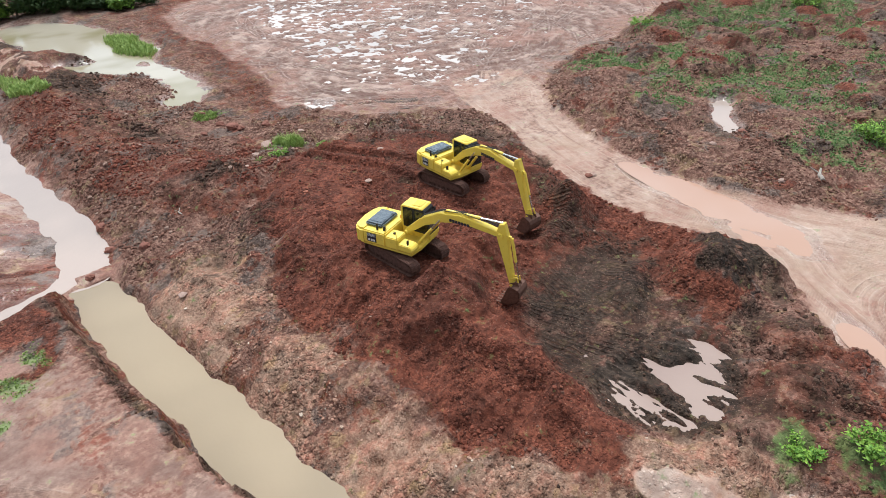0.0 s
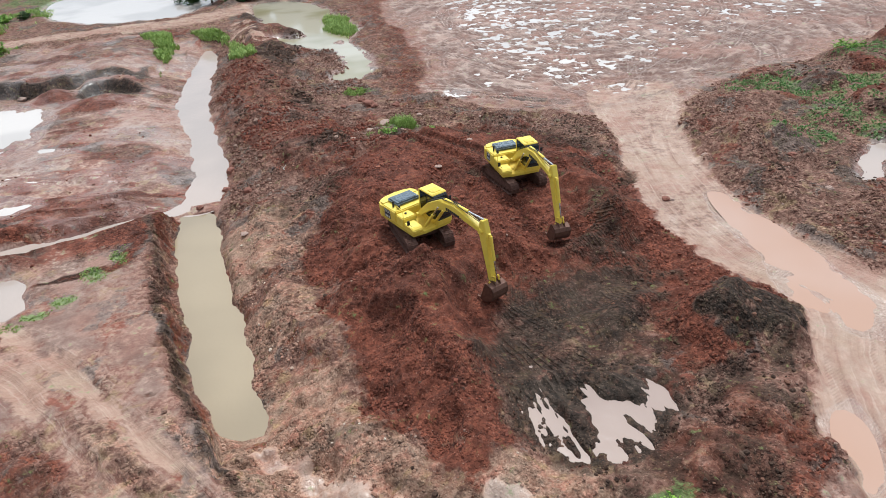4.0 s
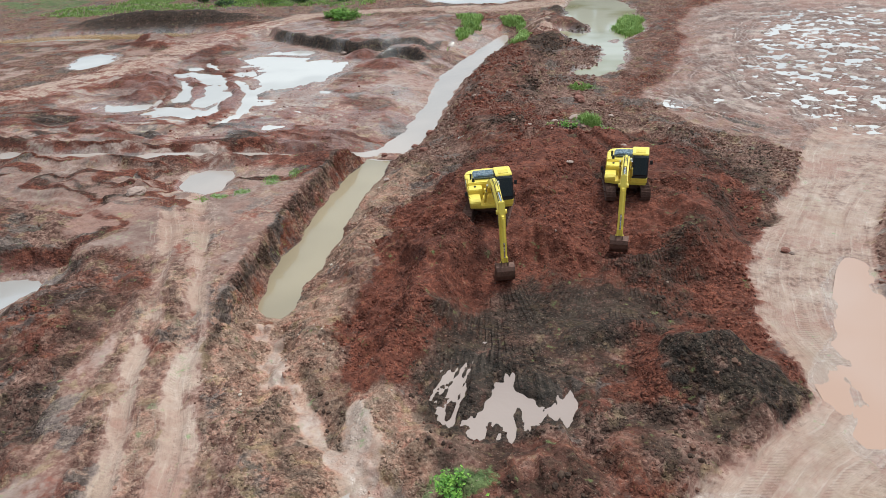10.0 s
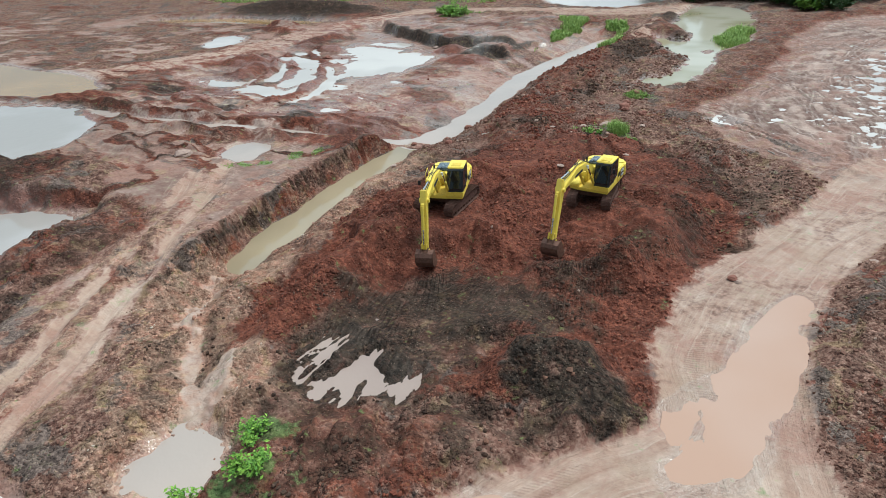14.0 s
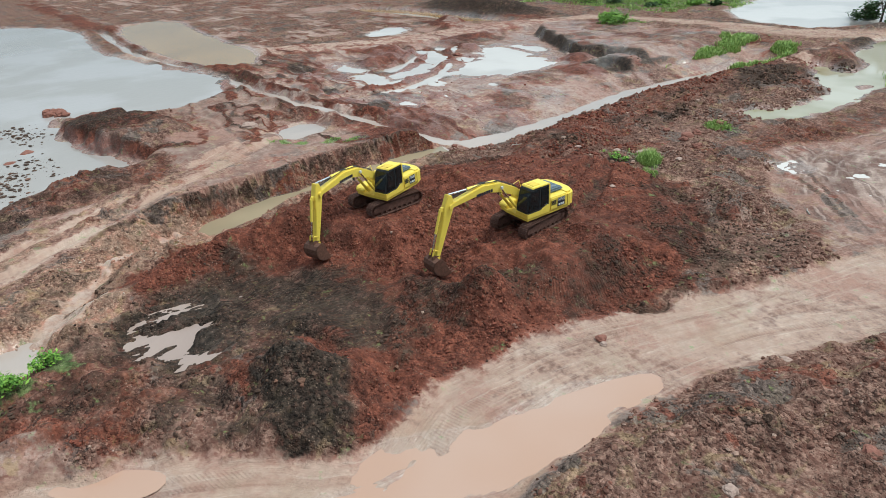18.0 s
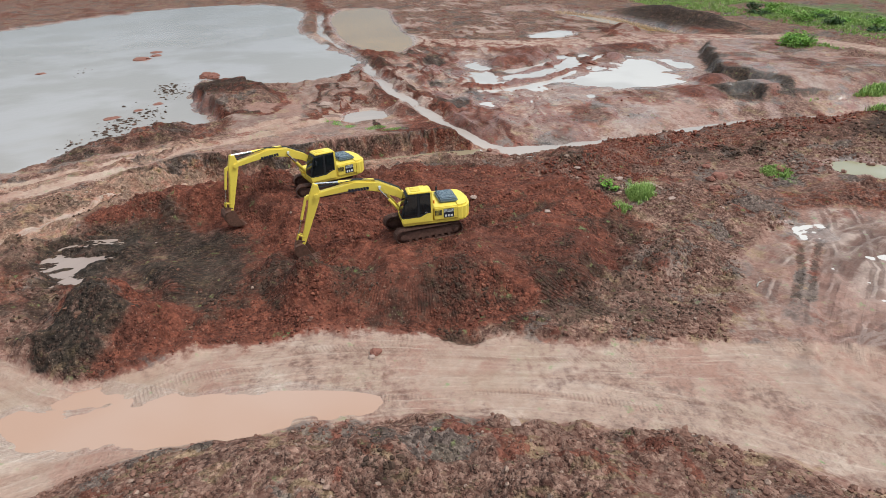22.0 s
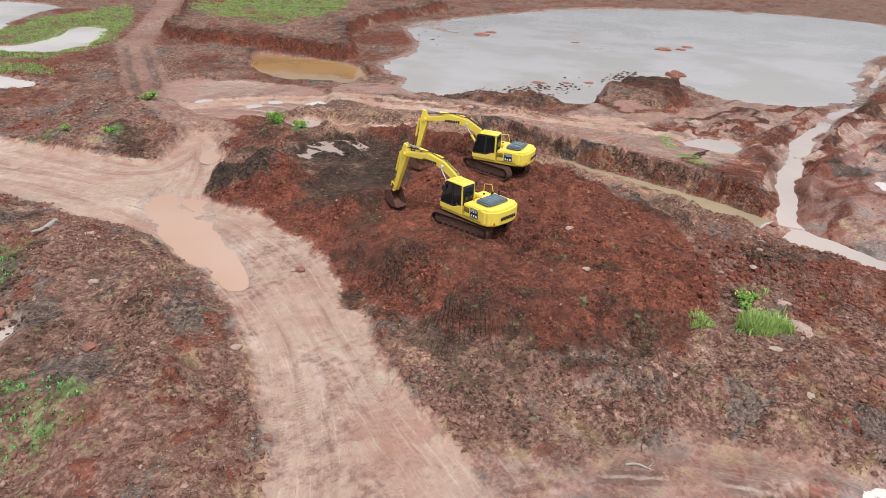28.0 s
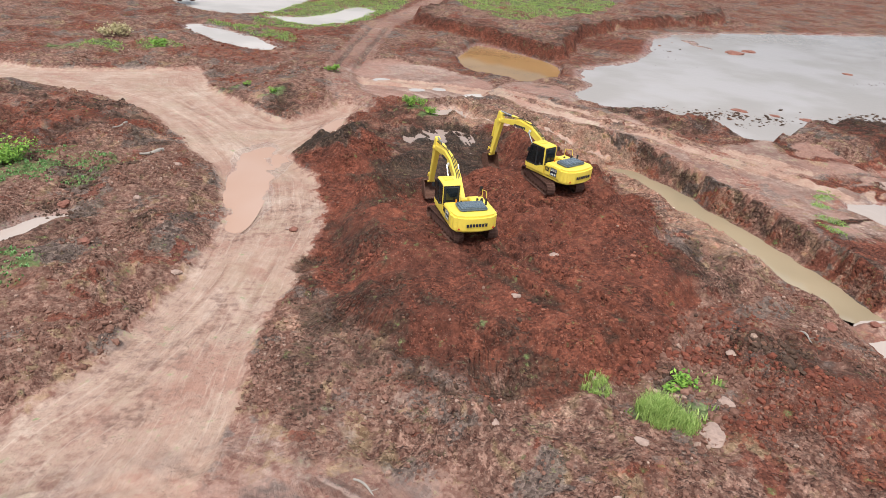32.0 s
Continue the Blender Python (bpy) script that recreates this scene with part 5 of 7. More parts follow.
    m["along"] = np.where(in_yard, np.where(pick > 0, np.arctan2(y - 78, x - 62) * 20, np.hypot(x - 43, y - 36)), y)
    m["lane_on"] = np.clip(np.maximum(np.maximum(f_road, 1.0 * f_yard), 0.75 * plat * ss(3.6, 1.6, dt) * (1 - m["grass"])), 0, 1)
    m["lane_on"] = np.where(in_yard, m["lane_on"] * ss(0.02, 0.14, np.abs(pick)), m["lane_on"])
    m["lane_on"] = m["lane_on"] * ss(0.04, 0.3, np.abs(f_yard * ss(46, 50, y) - 0.5))
    m["none"] = np.ones(x.shape)
    # pit wall and hole: pale and red tones held off the painted shade
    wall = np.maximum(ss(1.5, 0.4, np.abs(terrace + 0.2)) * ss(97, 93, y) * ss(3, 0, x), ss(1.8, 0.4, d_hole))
    brim = ss(-0.75, -0.35, d_plat + 0.3 * noise1) * ss(0.1, -0.05, d_plat) * (x < 12) * (x > 1) * (y < 43) * ss(6, 12, y)
    wall = np.maximum(wall, 0.85 * brim)
    cover = np.clip(np.maximum(np.maximum(wall, 0.9 * ring_ridge), np.maximum(churn * ss(0.22, 0.5, ridge), 0.8 * rubble)), 0, 1)
    face = ss(0.9, 0.4, d_hump) * ss(-2.0, -1.0, d_hump) * (y < 22)
    cover = np.maximum(cover, face)
    m["dark"] = np.maximum(m["dark"], 0.5 * face * ss(-0.3, 0.3, fbm(x * 1.5, y * 0.4, 1.5, 3, 123)))
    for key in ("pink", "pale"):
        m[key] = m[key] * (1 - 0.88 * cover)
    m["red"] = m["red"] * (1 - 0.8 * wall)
    m["pale"] = np.maximum(m["pale"], 0.62 * ruts)
    silt = np.maximum(ss(0.85, 0.3, dg + 0.5 * fbm(x, y, 1.4, 3, 121)) * ss(15.5, 14.5, y), ss(0.65, 0.25, beside(GULLY_ARM, x, y)[0] + 0.4 * fbm(x, y, 1.2, 3, 122)))
    m["pale"] = np.maximum(m["pale"], 0.62 * silt)
    m["wet"] = np.maximum(m["wet"], 0.75 * silt)
    m["d_mound"], m["east"], m["berm"], m["d_pile"], m["plat"], m["slope_e"] = d_mound, east, berm, d_pile, plat, slope_e
    return z, m


def axis(lo, hi, fine_lo, fine_hi, far):
    """Grid lines: fine between fine_lo and fine_hi, coarser to lo and hi, then wider and wider."""
    mid = list(np.arange(lo, fine_lo, 0.2)) + list(np.arange(fine_lo, fine_hi, 0.115)) + list(np.arange(fine_hi, hi, 0.2))
    left, right, s = [], [], 0.2
    a, b = mid[0], mid[-1]
    while a > -far or b < far:
        s *= 1.012 if s < 0.72 else 1.05
        a, b = a - s, b + s
        left.append(a)
        right.append(b)
    return np.array(left[::-1] + mid + right)


def sheet_mesh(name, xs, ys, z):
    nx, ny = len(xs), len(ys)
    gx, gy = np.meshgrid(xs, ys)
    co = np.stack([gx.ravel(), gy.ravel(), z.ravel()], 1)
    i = (np.arange(ny - 1)[:, None] * nx + np.arange(nx - 1)[None, :]).ravel()
    quads = np.stack([i, i + 1, i + 1 + nx, i + nx], 1)
    return raw_mesh(name, co, quads)


def raw_mesh(name, co, faces):
    """A mesh from arrays, all faces with the same number of corners."""
    k = faces.shape[1]
    me = bpy.data.meshes.new(name)
    me.vertices.add(len(co))
    me.vertices.foreach_set("co", np.ascontiguousarray(co, np.float32).ravel())
    me.loops.add(faces.size)
    me.loops.foreach_set("vertex_index", np.ascontiguousarray(faces, np.int32).ravel())
    me.polygons.add(len(faces))
    me.polygons.foreach_set("loop_start", np.arange(0, faces.size, k, dtype=np.int32))
    me.polygons.foreach_set("loop_total", np.full(len(faces), k, np.int32))
    me.update(calc_edges=True)
    me.polygons.foreach_set("use_smooth", np.zeros(len(faces), bool))
    return me


GX, GY = axis(-12, 60, 10, 47, 700), axis(-5, 62, 2, 50, 700)
_x, _y = np.meshgrid(GX, GY)
GZ, SOIL = land(_x.ravel(), _y.ravel())
ground_me = sheet_mesh("ground", GX, GY, GZ)
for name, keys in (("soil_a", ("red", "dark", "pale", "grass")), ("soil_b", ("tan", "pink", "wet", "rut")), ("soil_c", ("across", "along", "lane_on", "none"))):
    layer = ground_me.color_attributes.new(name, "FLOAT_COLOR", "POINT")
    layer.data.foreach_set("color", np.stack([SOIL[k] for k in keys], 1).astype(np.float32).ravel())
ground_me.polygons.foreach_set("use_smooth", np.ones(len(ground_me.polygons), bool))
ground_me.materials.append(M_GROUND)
tagged(new("ground", ground_me), "churned red laterite earth of an excavation site", "ground", kind="structure")
GZ2 = GZ.reshape(len(GY), len(GX))


def height(x, y):
    """Height of the ground sheet, between its corners."""
    x, y = np.atleast_1d(np.asarray(x, float)), np.atleast_1d(np.asarray(y, float))
    i, j = np.clip(np.searchsorted(GX, x) - 1, 0, len(GX) - 2), np.clip(np.searchsorted(GY, y) - 1, 0, len(GY) - 2)
    u, v = (x - GX[i]) / (GX[i + 1] - GX[i]), (y - GY[j]) / (GY[j + 1] - GY[j])
    return (GZ2[j, i] * (1 - u) + GZ2[j, i + 1] * u) * (1 - v) + (GZ2[j + 1, i] * (1 - u) + GZ2[j + 1, i + 1] * u) * v


def soil(key, x, y):
    i, j = np.clip(np.searchsorted(GX, x), 0, len(GX) - 1), np.clip(np.searchsorted(GY, y), 0, len(GY) - 1)
    return SOIL[key].reshape(len(GY), len(GX))[j, i]


def water(name, outline, level, material, label, grow=1.0):
    """A level sheet of water that runs a little way under its shores."""
    pts = rounded(outline, 2)
    cx, cy = sum(p[0] for p in pts) / len(pts), sum(p[1] for p in pts) / len(pts)
    area = sum(a[0] * b[1] - b[0] * a[1] for a, b in zip(pts, pts[1:] + pts[:1]))
    sign = 1 if area > 0 else -1
    out = []
    for p, q, n in zip(pts[-1:] + pts[:-1], pts, pts[1:] + pts[:1]):
        t = Vector((n[0] - p[0], n[1] - p[1])).normalized()
        out.append((q[0] + sign * t.y * grow, q[1] - sign * t.x * grow, level))
    bm = bmesh.new()
    f = bm.faces.new([bm.verts.new(p) for p in out])
    bmesh.ops.triangulate(bm, faces=[f])
    bmesh.ops.recalc_face_normals(bm, faces=bm.faces)
    if bm.faces[:][0].normal.z < 0:
        bmesh.ops.reverse_faces(bm, faces=bm.faces)
    me = bpy.data.meshes.new(name)
    bm.to_mesh(me)
    bm.free()
    me.materials.append(material)
    return tagged(new(name, me), label, "water", kind="structure")


water("trench_water", [p for p in TRENCH if p[1] < 44], -1.4, M_WATER_TRENCH, "silty ochre water standing in the drainage trench", 0.5)
water("stream_water", [(7.4, 43.4)] + [p for p in TRENCH if p[1] > 44] + [(4.6, 43.9)], -1.39, M_WATER_MUD, "pale muddy stream running past the berm", 0.5)
water("pond_water", BIG_POND, 0.2, M_WATER_POND, "large brown pond reflecting the overcast sky", 1.2)
water("pond_water", SIDE_POND, 0.2, M_WATER_ORANGE, "narrow orange-brown pond behind an earth dyke", 1.2)
water("pond_water", PIT_POND, -0.3, M_WATER_ORANGE, "orange water at the foot of a cut earth wall", 0.8)
water("pond_water", YARD_POND, 0.15, M_WATER_MURKY, "still pond beside the muddy yard", 0.8)
water("puddle_water", SMALL_POND, 0.18, M_WATER_MUD, "small silty pool on the bank", 0.8)
water("puddle_water", SOUTH_POOL, -0.2, M_WATER_MUD, "rain pool at the end of the gully", 0.6)
water("puddle_water", ROAD_POOL, -0.03, M_WATER_PINK, "pink silt puddle across the haul road", 0.4)
water("puddle_water", FORK_POOL, -0.02, M_WATER_PINK, "pink puddle in the road fork", 0.3)
water("pond_water", SCRUB_POND, 0.25, M_WATER_MUD, "narrow pool among scrub heaps", 0.5)
water("pond_water", FAR_POND, 0.2, M_WATER_SKY_PALE, "bright far pond beyond the road", 1.0)
water("pond_water", FIELD_POOL, 0.3, M_WATER_SKY_PALE, "flooded strip in the green field", 0.8)
water("pond_water", FIELD_POOL_B, 0.3, M_WATER_SKY_PALE, "flooded strip in the green field", 0.8)
water("pond_water", FIELD_POOL_C, 0.3, M_WATER_SKY_PALE, "flooded strip in the green field", 0.8)
water("pond_water", FAR_PIT, -0.6, M_WATER_ORANGE, "orange water in a far dug pit", 1.0)
for outline in ([(25.4, -12.2), (24.6, -13.3), (23.2, -13), (23.6, -12.2)], [(22.3, -7.2), (21.6, -8), (20.2, -7.6), (20.6, -6.8)], [(19.2, -6.2), (18.8, -8), (17.6, -8), (18, -6.4)], [(17, -3.9), (15.6, -4.9), (13, -4.6), (14, -3.6)]):
    water("puddle_water", outline, 0.27, M_WATER_SKY_PALE, "small shallow puddle on the red lane", 0.25)
water("puddle_water", MUD, 0.12, M_WATER_SILT, "puddles in churned dark mud", 0.7)
water("puddle_water", YARD_POOL, 0.1, M_WATER_SKY_PALE, "shallow rain puddle at the edge of the yard", 0.3)
water("puddle_water", YARD_SHEET, 0.102, M_WATER_SKY_PALE, "rain puddles in the wheel ruts of the yard", 0.0)
water("puddle_water", FLAT_SHEET, -0.095, M_WATER_SKY_PALE, "rain puddles on the mud flats", 0.0)
water("puddle_water", SOUTH_SHEET, -0.02, M_WATER_PINK, "small pink puddles at the road fork", 0.0)
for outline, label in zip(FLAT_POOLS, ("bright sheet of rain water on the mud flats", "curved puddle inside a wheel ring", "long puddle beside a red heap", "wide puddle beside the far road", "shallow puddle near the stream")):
    water("puddle_water", outline, -0.10 if outline is not FLAT_POOLS[3] else 0.3, M_WATER_SKY_PALE, label, 0.5)
bm = bmesh.new()
rill_line = [Vector(p) for p in RILL]
edges = []
for k, p in enumerate(rill_line):
    t = (rill_line[min(k + 1, len(RILL) - 1)] - rill_line[max(k - 1, 0)]).normalized()
    edges.append([bm.verts.new((p.x - t.y * s * 1.15, p.y + t.x * s * 1.15, float(rill_level(p.x)))) for s in (-1, 1)])
for p, q in zip(edges, edges[1:]):
    bm.faces.new((p[0], p[1], q[1], q[0]))
bmesh.ops.recalc_face_normals(bm, faces=bm.faces)
me = bpy.data.meshes.new("stream_water")
bm.to_mesh(me)
bm.free()
me.materials.append(M_WATER_MUD)
tagged(new("stream_water", me), "thin rill running along the earth dyke into the stream", "water", kind="structure")

# ---- building blocks ----
def part(name, bm, material, parent, label="", m=None, smooth=False):
    """Links a bmesh as one mesh object under a thing or a part."""
    me = bpy.data.meshes.new(name)
    bm.to_mesh(me)
    bm.free()
    if smooth:
        me.polygons.foreach_set("use_smooth", np.ones(len(me.polygons), bool))
    me.materials.append(material)
    ob = new(name, me)
    ob.parent = parent
    if m is not None:
        ob.matrix_local = m
    return tagged(ob, label)


def share(name, me, parent, m):
    ob = new(name, me)
    ob.parent = parent
    ob.matrix_local = m
    return ob


def bevelled(bm, width, segments=2):
    bmesh.ops.bevel(bm, geom=[e for e in bm.edges if e.calc_face_angle(0) > 0.5], offset=width, segments=segments, affect="EDGES", clamp_overlap=True)
    return bm


def box(x0, x1, y0, y1, z0, z1, bevel=0.03, bm=None):
    made = bm or bmesh.new()
    one = bmesh.new()
    bmesh.ops.create_cube(one, size=1, matrix=Matrix.Translation(((x0 + x1) / 2, (y0 + y1) / 2, (z0 + z1) / 2)) @ Matrix.Diagonal((x1 - x0, y1 - y0, z1 - z0, 1)))
    if bevel:
        bevelled(one, bevel)
    me = bpy.data.meshes.new("tmp")
    one.to_mesh(me)
    one.free()
    made.from_mesh(me)
    bpy.data.meshes.remove(me)
    return made


def slab(profile, y0, y1, bevel=0.03, plane="xz", bm=None):
    """A plate with the given outline in x and z (or x and y), from y0 to y1 (or z0 to z1)."""
    one = bmesh.new()
    at = (lambda p, h: (p[0], h, p[1])) if plane == "xz" else (lambda p, h: (p[0], p[1], h))
    a, b = [one.verts.new(at(p, y0)) for p in profile], [one.verts.new(at(p, y1)) for p in profile]
    one.faces.new(a)
    one.faces.new(b[::-1])
    n = len(profile)
    for i in range(n):
        one.faces.new((a[i], b[i], b[(i + 1) % n], a[(i + 1) % n]))
    bmesh.ops.recalc_face_normals(one, faces=one.faces)
    if bevel:
        bevelled(one, bevel)
    if bm is None:
        return one
    me = bpy.data.meshes.new("tmp")
    one.to_mesh(me)
    one.free()
    bm.from_mesh(me)
    bpy.data.meshes.remove(me)
    return bm


def rod(a, b, r, r2=None, sides=12, bm=None, bevel=0.0):
    bm = bm or bmesh.new()
    a, b = Vector(a), Vector(b)
    m = Matrix.Translation((a + b) / 2) @ (b - a).to_track_quat("Z", "Y").to_matrix().to_4x4()
    bmesh.ops.create_cone(bm, cap_ends=True, segments=sides, radius1=r, radius2=r if r2 is None else r2, depth=(b - a).length, matrix=m)
    return bm


def pipe(points, r, sides=6, bm=None):
    bm = bm or bmesh.new()
    for a, b in zip(points, points[1:]):
        rod(a, b, r, sides=sides, bm=bm)
    return bm


# ---- the two excavators ----
SHOE = None


def shoe_mesh():
    global SHOE
    if SHOE is None:
        bm = box(-0.088, 0.088, -0.3, 0.3, -0.015, 0.015, 0)
        box(-0.075, -0.05, -0.3, 0.3, 0.015, 0.045, 0, bm)
        box(0.03, 0.055, -0.3, 0.3, 0.015, 0.045, 0, bm)
        SHOE = bpy.data.meshes.new("track_shoe")
        bm.to_mesh(SHOE)
        bm.free()
        SHOE.materials.append(M_TRACK)
    return SHOE


def bars(bm, start, step, up, count, height, out, gap=0.25):
    """A row of plain upright blocks standing for a maker's mark."""
    start, step, up, out = Vector(start), Vector(step), Vector(up), Vector(out)
    for k in range(count):
        o = start + step * k
        w, h = step * (1 - gap), up * height
        q = [o, o + w, o + w + h, o + h]
        v = [bm.verts.new(p) for p in q] + [bm.verts.new(p + out) for p in q]
        for f in ((0, 1, 2, 3), (7, 6, 5, 4), (0, 4, 5, 1), (1, 5, 6, 2), (2, 6, 7, 3), (3, 7, 4, 0)):
            bm.faces.new([v[i] for i in f])
    bmesh.ops.recalc_face_normals(bm, faces=bm.faces)
    return bm


def offset_line(line, t0, t1):
    """An outline round a bent beam given by its middle line and half depths."""
    upper, lower = [], []
    for k, (p, h) in enumerate(zip(line, t0)):
        a, b = Vector(line[max(0, k - 1)]), Vector(line[min(len(line) - 1, k + 1)])
        d = (b - a).normalized()
        n = Vector((-d.y, d.x))
        upper.append((p[0] + n.x * h, p[1] + n.y * h))
        lower.append((p[0] - n.x * t1[k], p[1] - n.y * t1[k]))
    return upper + lower[::-1]


def excavator(at, track_yaw, swing_yaw, elbow, wrist, curl, label):
    thing = tagged(new("excavator"), label, "excavator", "crawler excavators")
    thing.matrix_world = pose(*at) @ Matrix.Scale(1.08, 4)
    lower, upper = pose(0, 0, 0, 0, 0, track_yaw), pose(0, 0, 0, 0, 0, swing_yaw)
    # undercarriage
    frame_bm = box(-0.75, 0.75, -0.95, 0.95, 0.45, 0.78, 0.06)
    rod((0, 0, 0.75), (0, 0, 1.0), 0.62, sides=24, bm=frame_bm)
    part("undercarriage", frame_bm, M_TRACK, thing, "mud-covered steel undercarriage", lower)
    half, rad = 1.62, 0.40
    for side in (-1, 1):
        y = 1.1 * side
        frame_ob = part("track_frame", slab([(-1.7, 0.3), (-1.4, 0.22), (1.4, 0.22), (1.7, 0.3), (1.7, 0.58), (1.3, 0.68), (-1.3, 0.68), (-1.7, 0.58)], y - 0.19, y + 0.19), M_TRACK, thing, "muddy crawler track frame", lower)
        for wx in (-half, half):
            wheel = rod((wx, y - 0.1, 0.45), (wx, y + 0.1, 0.45), rad - 0.05, sides=20)
            rod((wx, y - 0.22, 0.45), (wx, y + 0.22, 0.45), 0.17, sides=12, bm=wheel)
            part("drive_wheel" if wx < 0 else "idler_wheel", wheel, M_TRACK, frame_ob)
        for k in range(7):
            wx = -1.2 + 0.4 * k
            part("track_roller", rod((wx, y - 0.2, 0.17), (wx, y + 0.2, 0.17), 0.1, sides=10), M_TRACK, frame_ob)
        chain = bmesh.new()
        path = [(half + (rad - 0.04) * math.sin(a), 0.45 - (rad - 0.04) * math.cos(a)) for a in np.linspace(0, math.pi, 9)] + [(-half - (rad - 0.04) * math.sin(a), 0.45 + (rad - 0.04) * math.cos(a)) for a in np.linspace(0, math.pi, 9)]
        inner = [(p[0] * 0.965, 0.45 + (p[1] - 0.45) * 0.84) for p in path]
        for o, i, o2, i2 in zip(path, inner, path[1:] + path[:1], inner[1:] + inner[:1]):
            vs = [chain.verts.new((p[0], y + s, p[1])) for s in (-0.1, 0.1) for p in (o, i, i2, o2)]
            for f in ((0, 1, 2, 3), (7, 6, 5, 4), (0, 3, 7, 4), (1, 5, 6, 2)):
                chain.faces.new([vs[q] for q in f])
        bmesh.ops.recalc_face_normals(chain, faces=chain.faces)
        track = part("track", chain, M_TRACK, thing, "muddy crawler track with ribbed steel shoes", lower)
        run = 4 * half + 2 * math.pi * rad
        count = 47
        for k in range(count):
            s = k * run / count
            if s < 2 * half:
                p, a = (-half + s, 0.45 - rad), 180
            elif s < 2 * half + math.pi * rad:
                t = (s - 2 * half) / rad
                p, a = (half + rad * math.sin(t), 0.45 - rad * math.cos(t)), 180 - math.degrees(t)
            elif s < 4 * half + math.pi * rad:
                p, a = (half - (s - 2 * half - math.pi * rad), 0.45 + rad), 0
            else:
                t = (s - 4 * half - math.pi * rad) / rad
                p, a = (-half - rad * math.sin(t), 0.45 + rad * math.cos(t)), -math.degrees(t)
            share("track_shoe", shoe_mesh(), track, pose(p[0], y, p[1], 0, a, 0))
    # revolving house
    deck = slab([(-2.0, -1.25), (1.2, -1.3), (1.35, -0.5), (1.35, 1.3), (-2.0, 1.25)], 1.0, 1.2, 0.03, "xy")
    part("deck", deck, M_YELLOW_DULL, thing, "yellow deck with dark edge", upper)
    rear = [(-1.75, -1.36), (-2.2, -1.34), (-2.5, -1.15), (-2.68, -0.7), (-2.75, 0), (-2.68, 0.7), (-2.5, 1.15), (-2.2, 1.34), (-1.75, 1.36)]
    cw = slab(rear, 1.05, 2.02, 0.12, "xy")
    cw_ob = part("counterweight", cw, M_YELLOW, thing, "rounded yellow cast counterweight", upper)
    mark = bmesh.new()
    bars(mark, (-2.775, 0.63, 1.43), (0, -0.18, 0), (0, 0, 1), 7, 0.19, (-0.012, 0, 0), 0.24)
    part("maker_mark", mark, M_NAVY, cw_ob, "dark blue lettering bars")
    for y in (-1.0, 1.0):
        tri = slab([(0, 0), (0.16, 0), (0.08, 0.14)], 0, 0.015, 0)
        bmesh.ops.transform(tri, matrix=pose(-2.60, y, 1.22, 0, 0, 90 - 25 * (1 if y > 0 else -1)) @ pose(-0.08, 0, 0), verts=tri.verts)
        part("rear_reflector", tri, M_LAMP_RED, cw_ob, "red triangular reflector")
    eng = box(-1.9, -0.45, -1.33, 1.33, 1.2, 1.98, 0.06)
    eng_ob = part("engine_cover", eng, M_YELLOW, thing, "yellow engine housing", upper)
    hood = box(-2.02, -0.90, -0.86, 0.80, 1.99, 2.20, 0.08)
    hood_ob = part("hood", hood, M_HOOD, thing, "dark slate engine hood panel", upper)
    part("hood_panel", box(-1.86, -1.06, -0.64, 0.58, 2.195, 2.225, 0.012), M_HOOD, hood_ob, "raised slate panel of the hood")
    for y in (-0.5, 0.44):
        part("hood_latch", box(-1.02, -0.94, y - 0.04, y + 0.04, 2.195, 2.225, 0.006), M_BLACK, hood_ob)
    for x in (-1.72, -1.28):
        part("door_seam", box(x, x + 0.015, -1.336, 1.336, 1.3, 1.94, 0), M_YELLOW_DULL, eng_ob)
    for y, s in ((1.335, 1), (-1.335, -1)):
        panel = box(-1.62, -1.02, min(y, y + 0.014 * s), max(y, y + 0.014 * s), 1.32, 1.86, 0.004)
        decal = part("side_decal", panel, M_NAVY, eng_ob, "dark blue decal panel with white stripes")
        stripes = bmesh.new()
        for k in range(4):
            box(-1.60, -1.04, min(y, y + 0.02 * s), max(y, y + 0.02 * s), 1.66 + 0.05 * k, 1.675 + 0.05 * k, 0, stripes)
        box(-1.55, -1.42, min(y, y + 0.02 * s), max(y, y + 0.02 * s), 1.37, 1.5, 0, stripes)
        box(-1.36, -1.26, min(y, y + 0.02 * s), max(y, y + 0.02 * s), 1.37, 1.5, 0, stripes)
        box(-1.20, -1.10, min(y, y + 0.02 * s), max(y, y + 0.02 * s), 1.37, 1.5, 0, stripes)
        part("decal_stripes", stripes, M_WHITE, decal)
    for k in range(6):
        part("vent_slot", box(-0.92 + 0.07 * k, -0.88 + 0.07 * k, 1.33, 1.345, 1.5, 1.8, 0), M_BLACK, eng_ob)
    # right-hand tank and tool box, with steps
    tank = box(-0.45, 0.35, -1.33, -0.42, 1.2, 1.86, 0.05)
    part("fuel_tank", tank, M_YELLOW, thing, "yellow fuel tank", upper)
    tool = slab([(0.35, 1.2), (1.28, 1.2), (1.28, 1.42), (1.1, 1.55), (0.35, 1.6)], -1.33, -0.62, 0.04)
    part("tool_box", tool, M_YELLOW, thing, "yellow tool box", upper)
    part("cap", rod((-0.1, -0.85, 1.86), (-0.1, -0.85, 1.93), 0.07), M_BLACK, thing, "black filler cap", upper)
    # cab
    side = [(-0.35, 1.2), (1.38, 1.2), (1.42, 1.75), (1.10, 2.86), (0.95, 2.95), (-0.3, 2.95), (-0.38, 2.85)]
    cab = slab(side, 0.36, 1.34, 0.05)
    cab_ob = part("cab", cab, M_BLACK, thing, "operator cab with dark glass", upper)
